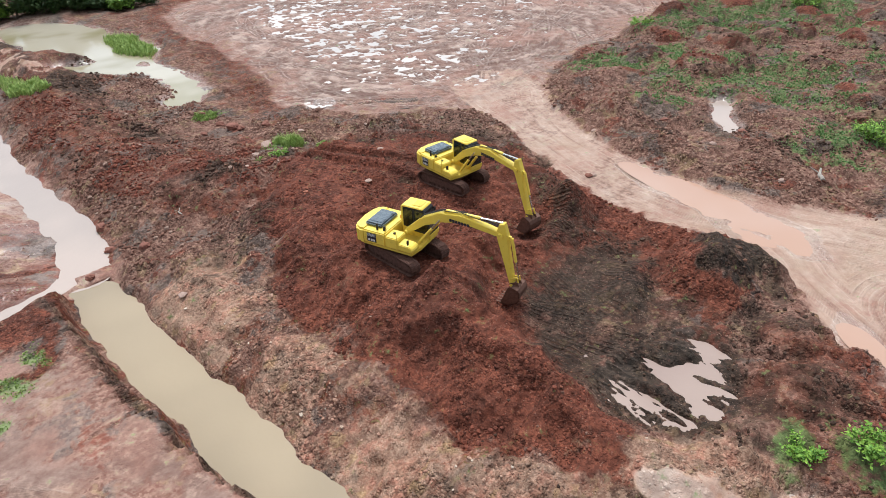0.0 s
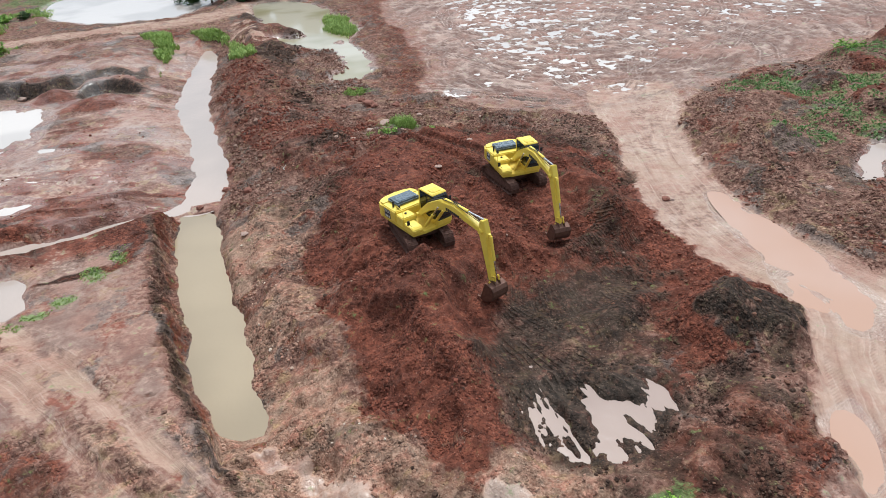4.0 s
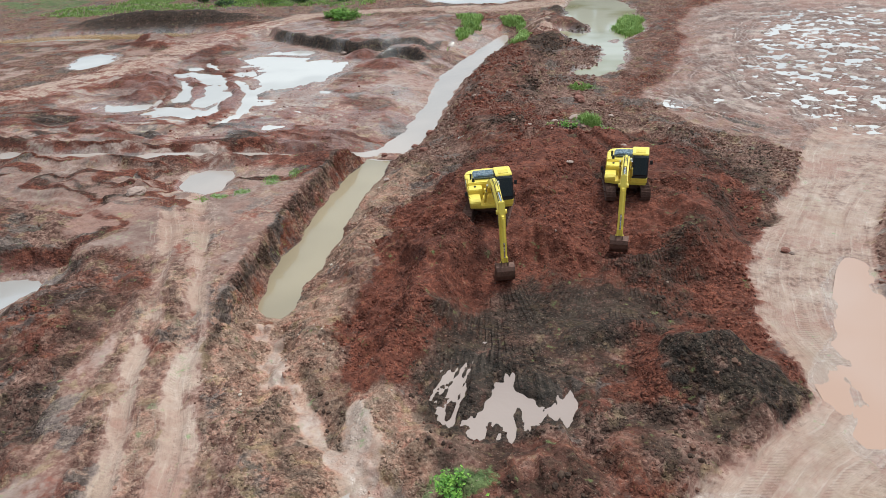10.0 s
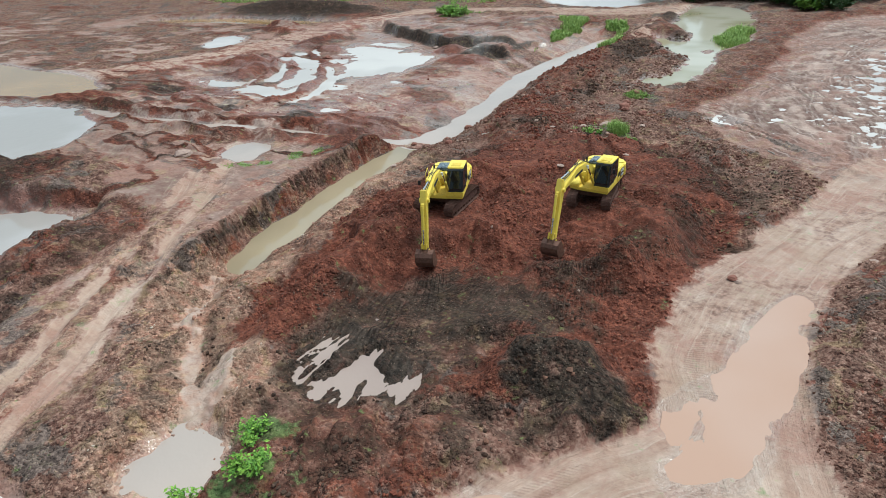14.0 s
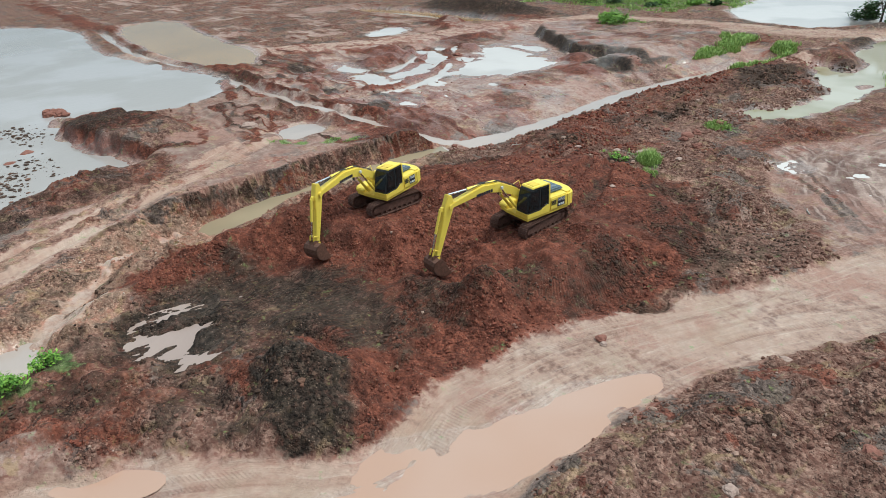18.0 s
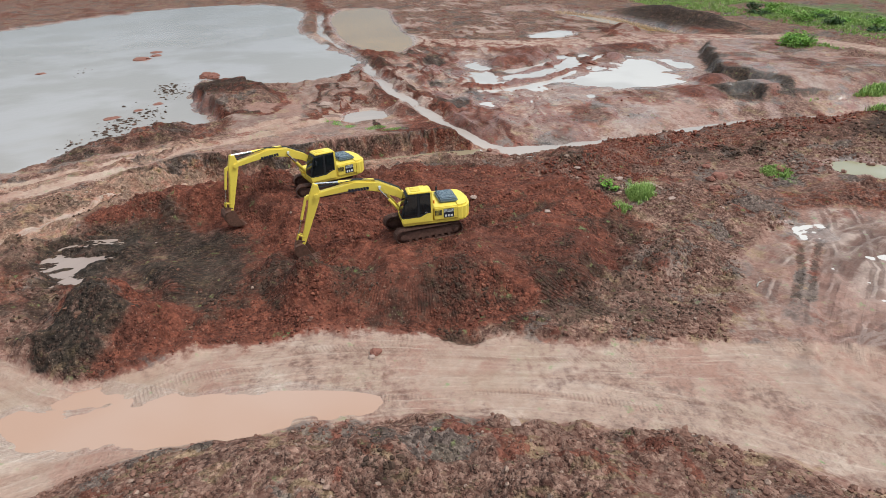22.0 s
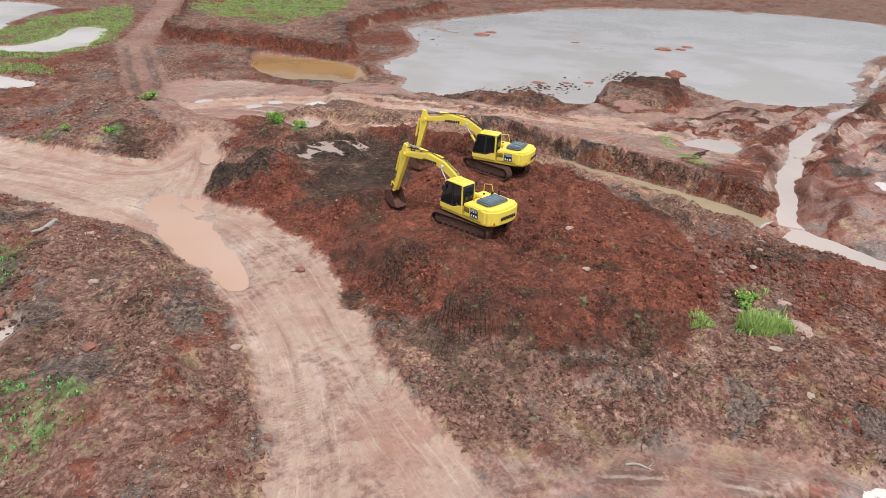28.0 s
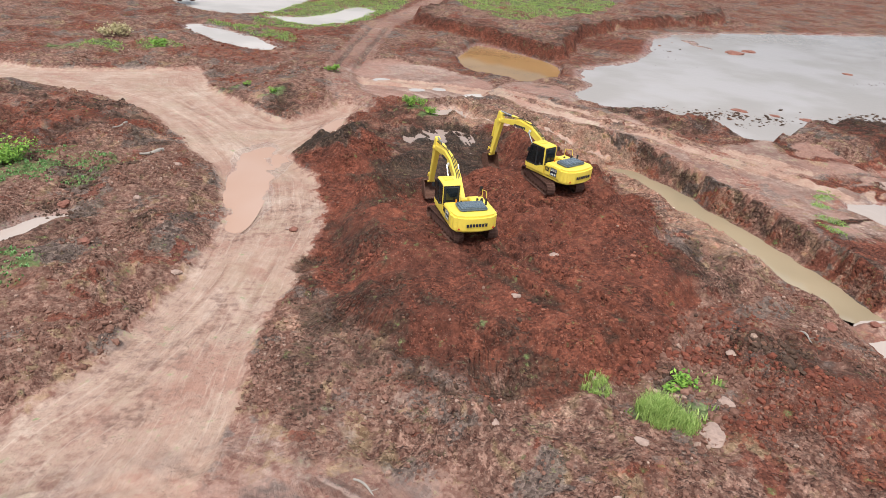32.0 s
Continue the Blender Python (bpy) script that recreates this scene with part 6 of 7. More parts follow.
    part("cab_roof", slab([(-0.4, 2.93), (1.02, 2.93), (0.95, 3.02), (-0.32, 3.02)], 0.34, 1.36, 0.03), M_YELLOW, cab_ob, "yellow cab roof")
    part("roof_hatch", box(0.25, 0.8, 0.55, 1.15, 3.02, 3.05, 0.01), M_YELLOW_DULL, cab_ob)
    low = slab([(-0.37, 1.19), (1.40, 1.19), (1.44, 1.5), (0.35, 1.52), (-0.05, 1.72), (-0.39, 1.74)], 0.35, 1.355, 0.02)
    part("cab_base_panel", low, M_YELLOW, cab_ob, "yellow lower cab panels")
    for y0, y1 in ((0.335, 0.365), (1.335, 1.365)):
        post = slab([(-0.4, 1.7), (-0.28, 1.7), (-0.26, 2.95), (-0.38, 2.95)], y0, y1, 0.01)
        part("cab_pillar", post, M_YELLOW, cab_ob)
        post = slab([(0.42, 1.5), (0.5, 1.5), (0.46, 2.95), (0.38, 2.95)], y0, y1, 0.01)
        part("cab_pillar", post, M_BLACK, cab_ob)
        part("side_window", slab([(0.52, 1.62), (1.36, 1.6), (1.08, 2.8), (0.5, 2.84)], y0, y1 + (0.004 if y1 > 1 else 0), 0.01), M_GLASS, cab_ob, "dark tinted side window")
        part("side_window", slab([(-0.24, 1.8), (0.36, 1.66), (0.34, 2.84), (-0.24, 2.84)], y0, y1 + (0.004 if y1 > 1 else 0), 0.01), M_GLASS, cab_ob, "dark tinted side window")
    part("windscreen", slab([(1.385, 1.55), (1.43, 1.75), (1.125, 2.83), (1.09, 2.83), (1.37, 1.75)], 0.44, 1.26, 0.01), M_GLASS, cab_ob, "dark tinted windscreen")
    part("rear_window", box(-0.405, -0.375, 0.5, 1.2, 2.05, 2.8, 0.01), M_GLASS, cab_ob, "dark rear window")
    part("door_handle", box(-0.1, 0.08, 1.36, 1.39, 1.75, 1.79, 0.008), M_STEEL, cab_ob)
    part("rear_beacon", rod((-0.6, 0.62, 1.98), (-0.6, 0.62, 2.16), 0.05), M_AMBER, thing, "amber warning beacon", upper)
    part("exhaust", rod((-1.1, -1.02, 1.98), (-1.1, -1.02, 2.36), 0.06), M_BLACK, thing, "black exhaust stack", upper)
    part("air_intake", rod((-0.7, -0.9, 1.98), (-0.7, -0.9, 2.2), 0.10, 0.07), M_BLACK, thing, "black air pre-cleaner", upper)
    rail = pipe([(0.3, -1.28, 1.6), (0.3, -1.28, 2.3), (-0.3, -1.28, 2.45), (-0.45, -1.28, 2.0)], 0.02)
    part("handrail", rail, M_YELLOW, thing, "yellow handrail", upper)
    for p in ((1.05, 1.42, 2.5), (1.15, -1.4, 2.0)):
        q = (p[0] + 0.02, p[1] + 0.12 * (1 if p[1] > 0 else -1), p[2])
        arm_bm = pipe([(p[0] - 0.05, p[1] - 0.12 * (1 if p[1] > 0 else -1), p[2] - 0.35), q], 0.014)
        mir = part("mirror_arm", arm_bm, M_BLACK, thing, "", upper)
        part("mirror", box(q[0] - 0.03, q[0] + 0.03, q[1] - 0.09, q[1] + 0.09, q[2] - 0.14, q[2] + 0.14, 0.02), M_BLACK, mir)
    # boom, arm and bucket in the plane of the swing
    foot, bend = (0.25, 1.75), (2.45, 3.15)
    P1, P2 = Vector(elbow), Vector(wrist)
    line = [foot, (1.3, 2.62), bend, (3.7, 3.34 + 0.45 * (P1.y - 2.95)), tuple(P1)]
    boom_bm = slab(offset_line(line, (0.15, 0.21, 0.27, 0.22, 0.13), (0.15, 0.24, 0.28, 0.22, 0.13)), -0.20, 0.20, 0.025)
    rod((foot[0], -0.33, foot[1]), (foot[0], 0.33, foot[1]), 0.12, bm=boom_bm)
    rod((P1.x, -0.29, P1.y), (P1.x, 0.29, P1.y), 0.13, bm=boom_bm)
    boom = part("boom", boom_bm, M_YELLOW, thing, "yellow box-section boom", upper)
    u = (P1 - Vector(bend)).normalized()
    n = Vector((-u.y, u.x))
    for s in (-1, 1):
        mk = bmesh.new()
        o = Vector(bend) + u * (0.55 if s < 0 else 1.75) - n * 0.05
        bars(mk, (o.x, 0.202 * s, o.y), (u.x * 0.17 * -s, 0, u.y * 0.17 * -s), (n.x, 0, n.y), 7, 0.17, (0, 0.01 * s, 0), 0.16)
        part("maker_mark", mk, M_NAVY, boom, "dark blue lettering bars")
    d = (P2 - P1).normalized()
    back = Vector((-d.y, d.x)) if Vector((-d.y, d.x)).y > 0 else Vector((d.y, -d.x))
    heel = P1 - d * 0.62 + back * 0.22
    arm_prof = [heel + back * 0.12, heel - back * 0.16, P1 - d * 0.1 - back * 0.24, P1 + d * 0.5 - back * 0.22, P2 - d * 0.1 - back * 0.12, P2 + d * 0.14, P2 - d * 0.05 + back * 0.13, P1 + d * 0.9 + back * 0.26, P1 + d * 0.15 + back * 0.38]
    arm_bm = slab([tuple(p) for p in arm_prof], -0.17, 0.17, 0.025)
    rod((P2.x, -0.24, P2.y), (P2.x, 0.24, P2.y), 0.09, bm=arm_bm)
    arm = part("arm", arm_bm, M_YELLOW, thing, "yellow dipper arm", upper)

    def ram(name, a, b, y, r, owner, share_out=0.55):
        a, b = Vector((a[0], y, a[1])), Vector((b[0], y, b[1]))
        mid = a + (b - a) * share_out
        body = part(name, rod(a, mid, r, sides=14), M_YELLOW, owner, "yellow hydraulic cylinder", upper if owner is thing else None)
        part("piston_rod", rod(mid, b, r * 0.55, sides=12), M_STEEL, body, "bright steel piston rod")

    for y in (-0.36, 0.36):
        ram("boom_cylinder", (1.12, 1.35), (bend[0] + 0.05, bend[1] - 0.05), y, 0.085, thing, 0.62)
    top = Vector(bend) + u * 0.35 + n * 0.42
    ram("arm_cylinder", tuple(top), tuple(heel), 0, 0.095, thing, 0.6)
    part("cylinder_lug", slab([tuple(top + n * 0.06 - u * 0.1), tuple(top + n * 0.06 + u * 0.1), tuple(top - n * 0.2 + u * 0.25), tuple(top - n * 0.2 - u * 0.25)], -0.07, 0.07, 0.01), M_YELLOW, boom)
    link = P2 - d * 0.42 + back * 0.40
    start = P1 + d * 0.25 + back * 0.52
    ram("bucket_cylinder", tuple(start), tuple(link), 0, 0.08, thing, 0.6)
    part("cylinder_lug", slab([tuple(start + d * 0.08), tuple(start - d * 0.1), tuple(start - back * 0.25 - d * 0.2), tuple(start - back * 0.25 + d * 0.2)], -0.07, 0.07, 0.01), M_YELLOW, arm)
    c, s = math.cos(radians(curl)), math.sin(radians(curl))

    def bk(p):
        return (P2.x + c * p[0] - s * p[1], P2.y + s * p[0] + c * p[1])

    shell = [(0.10, 0.10), (0.48, 0.06), (0.62, -0.12), (0.66, -0.42), (0.55, -0.75), (0.32, -1.0), (0.0, -1.12), (-0.35, -1.16)]
    inner = [(-0.33, -1.11), (0.0, -1.07), (0.28, -0.95), (0.5, -0.72), (0.60, -0.42), (0.56, -0.15), (0.44, 0.01), (0.08, 0.05)]
    bucket_bm = slab([bk(p) for p in shell + inner], -0.52, 0.52, 0)
    cheek = [(0.0, 0.10), (0.48, 0.06), (0.62, -0.12), (0.66, -0.42), (0.55, -0.75), (0.32, -1.0), (0.0, -1.12), (-0.35, -1.16), (-0.2, -0.6), (-0.12, -0.15)]
    for y in (-0.52, 0.49):
        slab([bk(p) for p in cheek], y, y + 0.03, 0, bm=bucket_bm)
    for y in (-0.2, 0.16):
        slab([bk(p) for p in ((-0.1, 0.1), (0.3, 0.32), (0.45, 0.05), (0.0, -0.1))], y, y + 0.04, 0, bm=bucket_bm)
    bucket = part("bucket", bucket_bm, M_BUCKET, thing, "mud-caked digging bucket", upper)
    for k in range(5):
        y = -0.44 + 0.22 * k
        part("bucket_tooth", slab([bk(p) for p in ((-0.3, -1.18), (-0.3, -1.1), (-0.62, -1.13))], y - 0.05, y + 0.05, 0.006), M_BUCKET, bucket, "worn steel tooth")
    hinge = bk((0.3, 0.28))
    for y in (-0.13, 0.13):
        part("bucket_link", rod((link.x, y, link.y), (hinge[0], y, hinge[1]), 0.05), M_YELLOW_DULL, thing, "yellow bucket link", upper)
        part("guide_link", rod((link.x, y, link.y), (P2.x - d.x * 0.35, y, P2.y - d.y * 0.35), 0.05), M_YELLOW_DULL, thing, "yellow guide link", upper)
    for y in (-0.09, 0.0, 0.09):
        pts = [(0.45, y * 2, 1.75)] + [(p[0], y, p[1] + h) for p, h in zip(line[1:], (0.34, 0.38, 0.34, 0.42))]
        part("hydraulic_hose", pipe(pts, 0.022), M_BLACK, thing, "black hydraulic hose", upper)
    part("work_lamp", box(bend[0] - 0.1, bend[0] + 0.05, 0.23, 0.36, bend[1] - 0.05, bend[1] + 0.1, 0.02), M_LAMP, boom, "work lamp")
    return thing


def yaw_of(x, y):
    return math.degrees(math.atan2(y, x))


excavator((20.3, 26.3, 1.93), yaw_of(0.02, -1), yaw_of(0.30, -0.954), (5.9, 2.95), (6.55, 0.1), -8, "yellow crawler excavator digging beside the trench edge of the mound")
excavator((29.4, 31.6, 1.66), yaw_of(0.10, -1), yaw_of(-0.04, -1.0), (6.0, 3.0), (7.0, 0.2), -14, "yellow crawler excavator digging on the mound beside the road")
excavator((48.6, -72.5, 0.9), yaw_of(0.3, -1), yaw_of(0.35, -0.94), (5.9, 2.95), (6.6, 0.3), -10, "yellow crawler excavator far off beside the flooded field")

# ---- loose earth ----
ICO = np.array([(0, 0, 1)] + [(0.894 * math.cos(a), 0.894 * math.sin(a), 0.447) for a in np.arange(5) * 1.2566] + [(0.894 * math.cos(a + 0.628), 0.894 * math.sin(a + 0.628), -0.447) for a in np.arange(5) * 1.2566] + [(0, 0, -1)])
ICO_F = np.array([(0, 1 + k, 1 + (k + 1) % 5) for k in range(5)] + [(1 + k, 6 + k, 1 + (k + 1) % 5) for k in range(5)] + [(1 + (k + 1) % 5, 6 + k, 6 + (k + 1) % 5) for k in range(5)] + [(11, 6 + (k + 1) % 5, 6 + k) for k in range(5)])
rng = np.random.default_rng(7)


OCT = np.array([(1, 0, 0), (0, 1, 0), (-1, 0, 0), (0, -1, 0), (0, 0, 1), (0, 0, -1)], float)
OCT_F = np.array([(0, 1, 4), (1, 2, 4), (2, 3, 4), (3, 0, 4), (1, 0, 5), (2, 1, 5), (3, 2, 5), (0, 3, 5)])


def lumps_mesh(name, x, y, z, r, flat=0.75):
    big = r > 0.055
    a, b = lumps_of(x[big], y[big], z[big], r[big], ICO, ICO_F, flat), lumps_of(x[~big], y[~big], z[~big], r[~big], OCT, OCT_F, flat)
    return raw_mesh(name, np.concatenate([a[0], b[0]]), np.concatenate([a[1], b[1] + len(a[0])]))


def lumps_of(x, y, z, r, shape, shape_f, flat):
    n, k = len(x), len(shape)
    v = shape[None] * rng.uniform(0.62, 1.25, (n, k, 1)) * np.stack([rng.uniform(0.7, 1.35, n), rng.uniform(0.7, 1.35, n), rng.uniform(0.75, 1.15, n) * flat / 0.75], 1)[:, None, :]
    a = rng.uniform(0, 6.283, n)
    c, s = np.cos(a)[:, None], np.sin(a)[:, None]
    v = np.stack([v[..., 0] * c - v[..., 1] * s, v[..., 0] * s + v[..., 1] * c, v[..., 2]], 2)
    co = v * r[:, None, None] + np.stack([x, y, z + 0.25 * r], 1)[:, None, :]
    faces = shape_f[None] + (np.arange(n) * k)[:, None, None]
    return co.reshape(-1, 3), faces.reshape(-1, 3)


def scatter(count, x0, x1, y0, y1, small, large, power):
    x, y = rng.uniform(x0, x1, count), rng.uniform(y0, y1, count)
    r = small + (large - small) * rng.uniform(0, 1, count) ** power
    ok = (soil("rough", x, y) * rng.uniform(0.5, 1.5, count) > 0.42) & (soil("pale", x, y) < 0.5) & ((soil("plat", x, y) < 0.5) | (rng.uniform(0, 1, count) < 0.15) | (soil("red", x, y) > 0.5)) & (soil("grass", x, y) < 0.7)
    ok &= (soil("pink", x, y) < 0.45) | (rng.uniform(0, 1, count) < 0.12)
    ok &= (soil("tan", x, y) < 0.5) | (rng.uniform(0, 1, count) < 0.3)
    ok &= fbm(x, y, 3.4, 4, 131, 0.65) + 0.15 + rng.normal(0, 0.22, count) > 0
    ok &= (inside(DARK_DIG, x, y, 3.0) > -0.5) | (rng.uniform(0, 1, count) < 0.15)
    x, y, r = x[ok], y[ok], r[ok]
    r = r * (1 + 0.55 * fbm(x, y, 3.0, 2, 133))
    z = height(x, y)
    ok = ~((inside(TRENCH, x, y) < 0.1) | ((inside(ROAD, x, y) < 0.1) & (rng.uniform(0, 1, len(x)) > 0.1)))
    return x[ok], y[ok], z[ok], r[ok]


sets = [scatter(150000, 8, 58, -4, 58, 0.028, 0.135, 8.0), scatter(30000, 9, 26, 44, 96, 0.03, 0.2, 7.0), scatter(7000, -40, 9, 10, 90, 0.03, 0.15, 7.0), scatter(14000, 56, 100, -10, 60, 0.04, 0.22, 6.0), scatter(16000, 20, 60, -45, -3, 0.035, 0.2, 6.0)]
cx, cy, cz, cr = (np.concatenate([s[k] for s in sets]) for k in range(4))
pile = inside(DARK_PILE, cx, cy)
cr = cr * np.where((pile < 0.5) | ((inside(MOUND, cx, cy) < 0.6) & (cx > 31)), 0.75, 0.9)
c_red, c_dark, c_tan = soil("red", cx, cy), soil("dark", cx, cy), soil("tan", cx, cy)
kind = np.where(c_dark > 0.36, 2, np.where(c_red > 0.45, 1, np.where(c_tan > 0.45, 3, 0)))
swap = rng.uniform(0, 1, len(cx))
kind = np.where(swap < 0.04, 0, np.where((swap > 0.99) & (kind == 1), 2, kind))
for k, (name, mat, label) in enumerate((("soil_clods", M_CLOD_BROWN, "loose brown clods and stones on the spoil"), ("soil_clods", M_CLOD_RED, "freshly dug red clods on the mound"),
                                        ("soil_clods", M_CLOD_DARK, "dark clay clods on the pile"), ("soil_clods", M_CLOD_TAN, "pale tan clods and stones along the trench"))):
    sel = kind == k
    me = lumps_mesh(name, cx[sel], cy[sel], cz[sel], cr[sel])
    me.materials.append(mat)
    tagged(new(name, me), label, "soil", kind="stuff")


# ---- single stones, timber ----
def stone(at, size, material, label, seed=0, flat=0.7):
    r = random.Random(seed)
    bm = bmesh.new()
    bmesh.ops.create_icosphere(bm, subdivisions=3, radius=1)
    for v in bm.verts:
        n = noise.fractal(v.co * 1.1 + Vector((seed * 3.7, 0, 0)), 1.0, 2.0, 4)
        v.co *= 1 + 0.38 * n
        v.co.x, v.co.y = round(v.co.x * 3.2) / 3.2 * 0.35 + v.co.x * 0.65, round(v.co.y * 3.2) / 3.2 * 0.35 + v.co.y * 0.65
    bmesh.ops.scale(bm, vec=(size * r.uniform(0.9, 1.3), size * r.uniform(0.8, 1.1), size * flat), verts=bm.verts)
    me = bpy.data.meshes.new("boulder")
    bm.to_mesh(me)
    bm.free()
    me.materials.append(material)
    ob = tagged(new("boulder", me), label, "stone")
    ob.matrix_world = pose(at[0], at[1], float(height(*at[:2])[0]) + size * flat * 0.3 if len(at) < 3 else at[2], 0, 0, r.uniform(0, 360))
    return ob


for k, (x, y, s) in enumerate(((-38.2, 14.4, 0.8), (-37.0, 15.0, 0.7), (-39.4, 14.0, 0.65), (-38.6, 15.3, 0.6), (-37.7, 13.7, 0.55), (-36.2, 15.6, 0.5))):
    stone((x, y, 0.35), s, M_STONE_RED, "reddish boulder standing in the brown pond", 3 + k)
for k, (x, y, s) in enumerate(((24.6, 57.4, 0.55), (24.3, 59.4, 0.40), (24.9, 56.3, 0.32), (24.2, 63.4, 0.35), (21.9, 58.0, 0.3), (27.0, 55.2, 0.38), (9.3, 50.6, 0.42), (8.7, 47.0, 0.36), (10.4, 44.2, 0.4), (6.3, 44.0, 0.3))):
    stone((x, y), s, M_STONE_RED, "red laterite block on churned earth", 20 + k)
for k, (x, y, s) in enumerate(((25.1, 36.5, 0.3), (24.6, 50.9, 0.62), (28.1, 50.7, 0.28), (30.7, 53.0, 0.25), (22.7, 49.4, 0.34), (9.5, 35.5, 0.3), (20.4, 46.8, 0.26), (29.3, 40.3, 0.22), (33.5, 47.9, 0.2))):
    stone((x, y), s, M_STONE_PALE, "pale flat stone lying on red earth", 40 + k, 0.3)
for k, (x, y, s) in enumerate(((49.5, 21.6, 0.26), (52.0, 27.4, 0.35), (47.2, 14.9, 0.3), (50.6, 10.2, 0.25), (46.8, 31.4, 0.28), (41.5 * 0.953, 28 * 0.953, 0.3), (39.9, 26.4, 0.2), (54.1, 21.2, 0.4), (-11.3, 29.4, 0.7), (-27, 72, 0.6), (-13.5, 83.5, 0.5))):
    stone((x, y), s, M_STONE_RED if k % 2 else M_STONE_PALE, "weathered stone on the spoil heap", 60 + k, 0.55)
for k, (x, y, s) in enumerate(((-60, 2, 1.6), (-63, 4, 1.0), (-67, 3.5, 1.1), (-52, -12, 0.7), (-43, -28, 1.5), (-47, -29, 1.2), (-16.4, 4.6, 0.8), (-19.5, 7.2, 0.6), (-22.3, 9.1, 0.7))):
    stone((x, y, 0.18), s, M_STONE_RED, "low mud bar breaking the pond surface", 80 + k, 0.22)


dx, dy, dr = [], [], []
for bx, by, sx, sy, n in ((-29, 9.6, 2.5, 0.8, 160), (-12, 6.2, 2.2, 0.6, 140), (-30.7, 10.9, 3.5, 1.2, 90), (-16, 8.4, 3.0, 1.0, 80), (-14.2, 7.2, 1.4, 0.5, 50), (-9, 5.0, 3.0, 0.7, 60), (-3.6, 3.0, 2.0, 0.6, 50), (-51, -6, 3.0, 0.6, 25), (-28, -31, 3.0, 5.0, 70), (-16.5, 10.0, 3.0, 0.5, 40)):
    t = rng.normal(0, 1, n)
    dx.append(bx + sx * t + rng.normal(0, 0.25, n))
    dy.append(by + sy * t * 0.6 + sy * rng.normal(0, 1, n))
    dr.append(0.04 + 0.26 * rng.uniform(0, 1, n) ** 4)
dx, dy, dr = np.concatenate(dx), np.concatenate(dy), np.concatenate(dr)
me = lumps_mesh("mud_flecks", dx, dy, np.full(len(dx), 0.19), dr, 0.22)
me.materials.append(M_CLOD_DARK)
tagged(new("mud_flecks", me), "dark mud flecks and debris breaking the pond surface", "mud", kind="stuff")


def timber(at, yaw, length, r, label):
    bm = bmesh.new()
    n = 9
    for k in range(n):
        t = k / (n - 1)
        ring = bmesh.ops.create_circle(bm, segments=9, radius=r * (1 - 0.45 * t) * (1 + 0.12 * math.sin(5 * t)), cap_ends=k in (0, n - 1))["verts"]
        bmesh.ops.transform(bm, matrix=Matrix.Translation((length * t, 0.12 * math.sin(4 * t), 0.05 * math.sin(7 * t))) @ pose(0, 0, 0, 0, 90, 0), verts=ring)
    bm.verts.ensure_lookup_table()
    for k in range(n - 1):
        for j in range(9):
            bm.faces.new((bm.verts[k * 9 + j], bm.verts[k * 9 + (j + 1) % 9], bm.verts[(k + 1) * 9 + (j + 1) % 9], bm.verts[(k + 1) * 9 + j]))
    rod((length * 0.6, 0.1, 0), (length * 0.72, 0.1 + r * 4, r * 2), r * 0.35, r * 0.2, 7, bm)
    bmesh.ops.recalc_face_normals(bm, faces=bm.faces)
    me = bpy.data.meshes.new("log")
    bm.to_mesh(me)
    bm.free()
    me.materials.append(M_BARK_GREY)
    ob = tagged(new("log", me), label, "log")
    ob.matrix_world = pose(at[0], at[1], float(height(*at)[0]) + r * 0.9, 0, 0, yaw)


M_BARK_GREY = plain("weathered_grey_timber", (0.34, 0.30, 0.26), 0.9)
timber((48.2, 12.5), 28, 1.9, 0.17, "weathered grey log on the spoil heap")
timber((39.8, 48.9), 120, 1.5, 0.05, "thin broken branch on wet earth")
timber((13.8, 45.0), 80, 1.1, 0.06, "short grey stick on the berm")
timber((51.5, 5.5), 60, 1.8, 0.10, "weathered grey log on the spoil heap")


# ---- plants ----
def leaves_bm(points, size, droop=0.5, seed=1):
    r = random.Random(seed)
    bm = bmesh.new()
    for p in points:
        yaw, tip = r.uniform(0, 360), r.uniform(-50, 50)
        s = size * r.uniform(0.6, 1.4)
        m = Matrix.Translation(p) @ pose(0, 0, 0, tip * droop, r.uniform(-40, 40), yaw)
        vs = [bm.verts.new(m @ Vector(q)) for q in ((-0.5 * s, 0, 0), (0, -0.24 * s, 0.03 * s), (0.5 * s, 0, -0.08 * s), (0, 0.24 * s, 0.03 * s))]
        bm.faces.new(vs)
    return bm


def bush(at, radius, tall, material, label, seed, count=420, leaf=0.2):
    r = random.Random(seed)
    thing = tagged(new("bush"), label, "bush")
    thing.matrix_world = pose(at[0], at[1], float(height(*at)[0]) - 0.03)
    stems, pts = bmesh.new(), []
    for k in range(max(6, int(radius * 9))):
        a, d = r.uniform(0, 6.283), radius * math.sqrt(r.random())
        top = Vector((d * math.cos(a), d * math.sin(a), tall * r.uniform(0.5, 1.0) * (1 - 0.45 * (d / radius) ** 2)))
        rod((top.x * 0.25, top.y * 0.25, 0), top, 0.03, 0.012, 5, stems)
        for _ in range(int(count / max(6, int(radius * 9)))):
            t = r.uniform(0.35, 1.05)
            pts.append(Vector((top.x * (0.25 + 0.75 * t), top.y * (0.25 + 0.75 * t), top.z * t)) + Vector((r.gauss(0, 0.16), r.gauss(0, 0.16), r.gauss(0, 0.1))) * (0.6 + 0.5 * radius))
    part("stems", stems, M_BARK, thing, "thin woody stems")
    part("leaves", leaves_bm([p for p in pts if p.z > 0.02], leaf, 1.0, seed), material, thing, "bright green leaves")


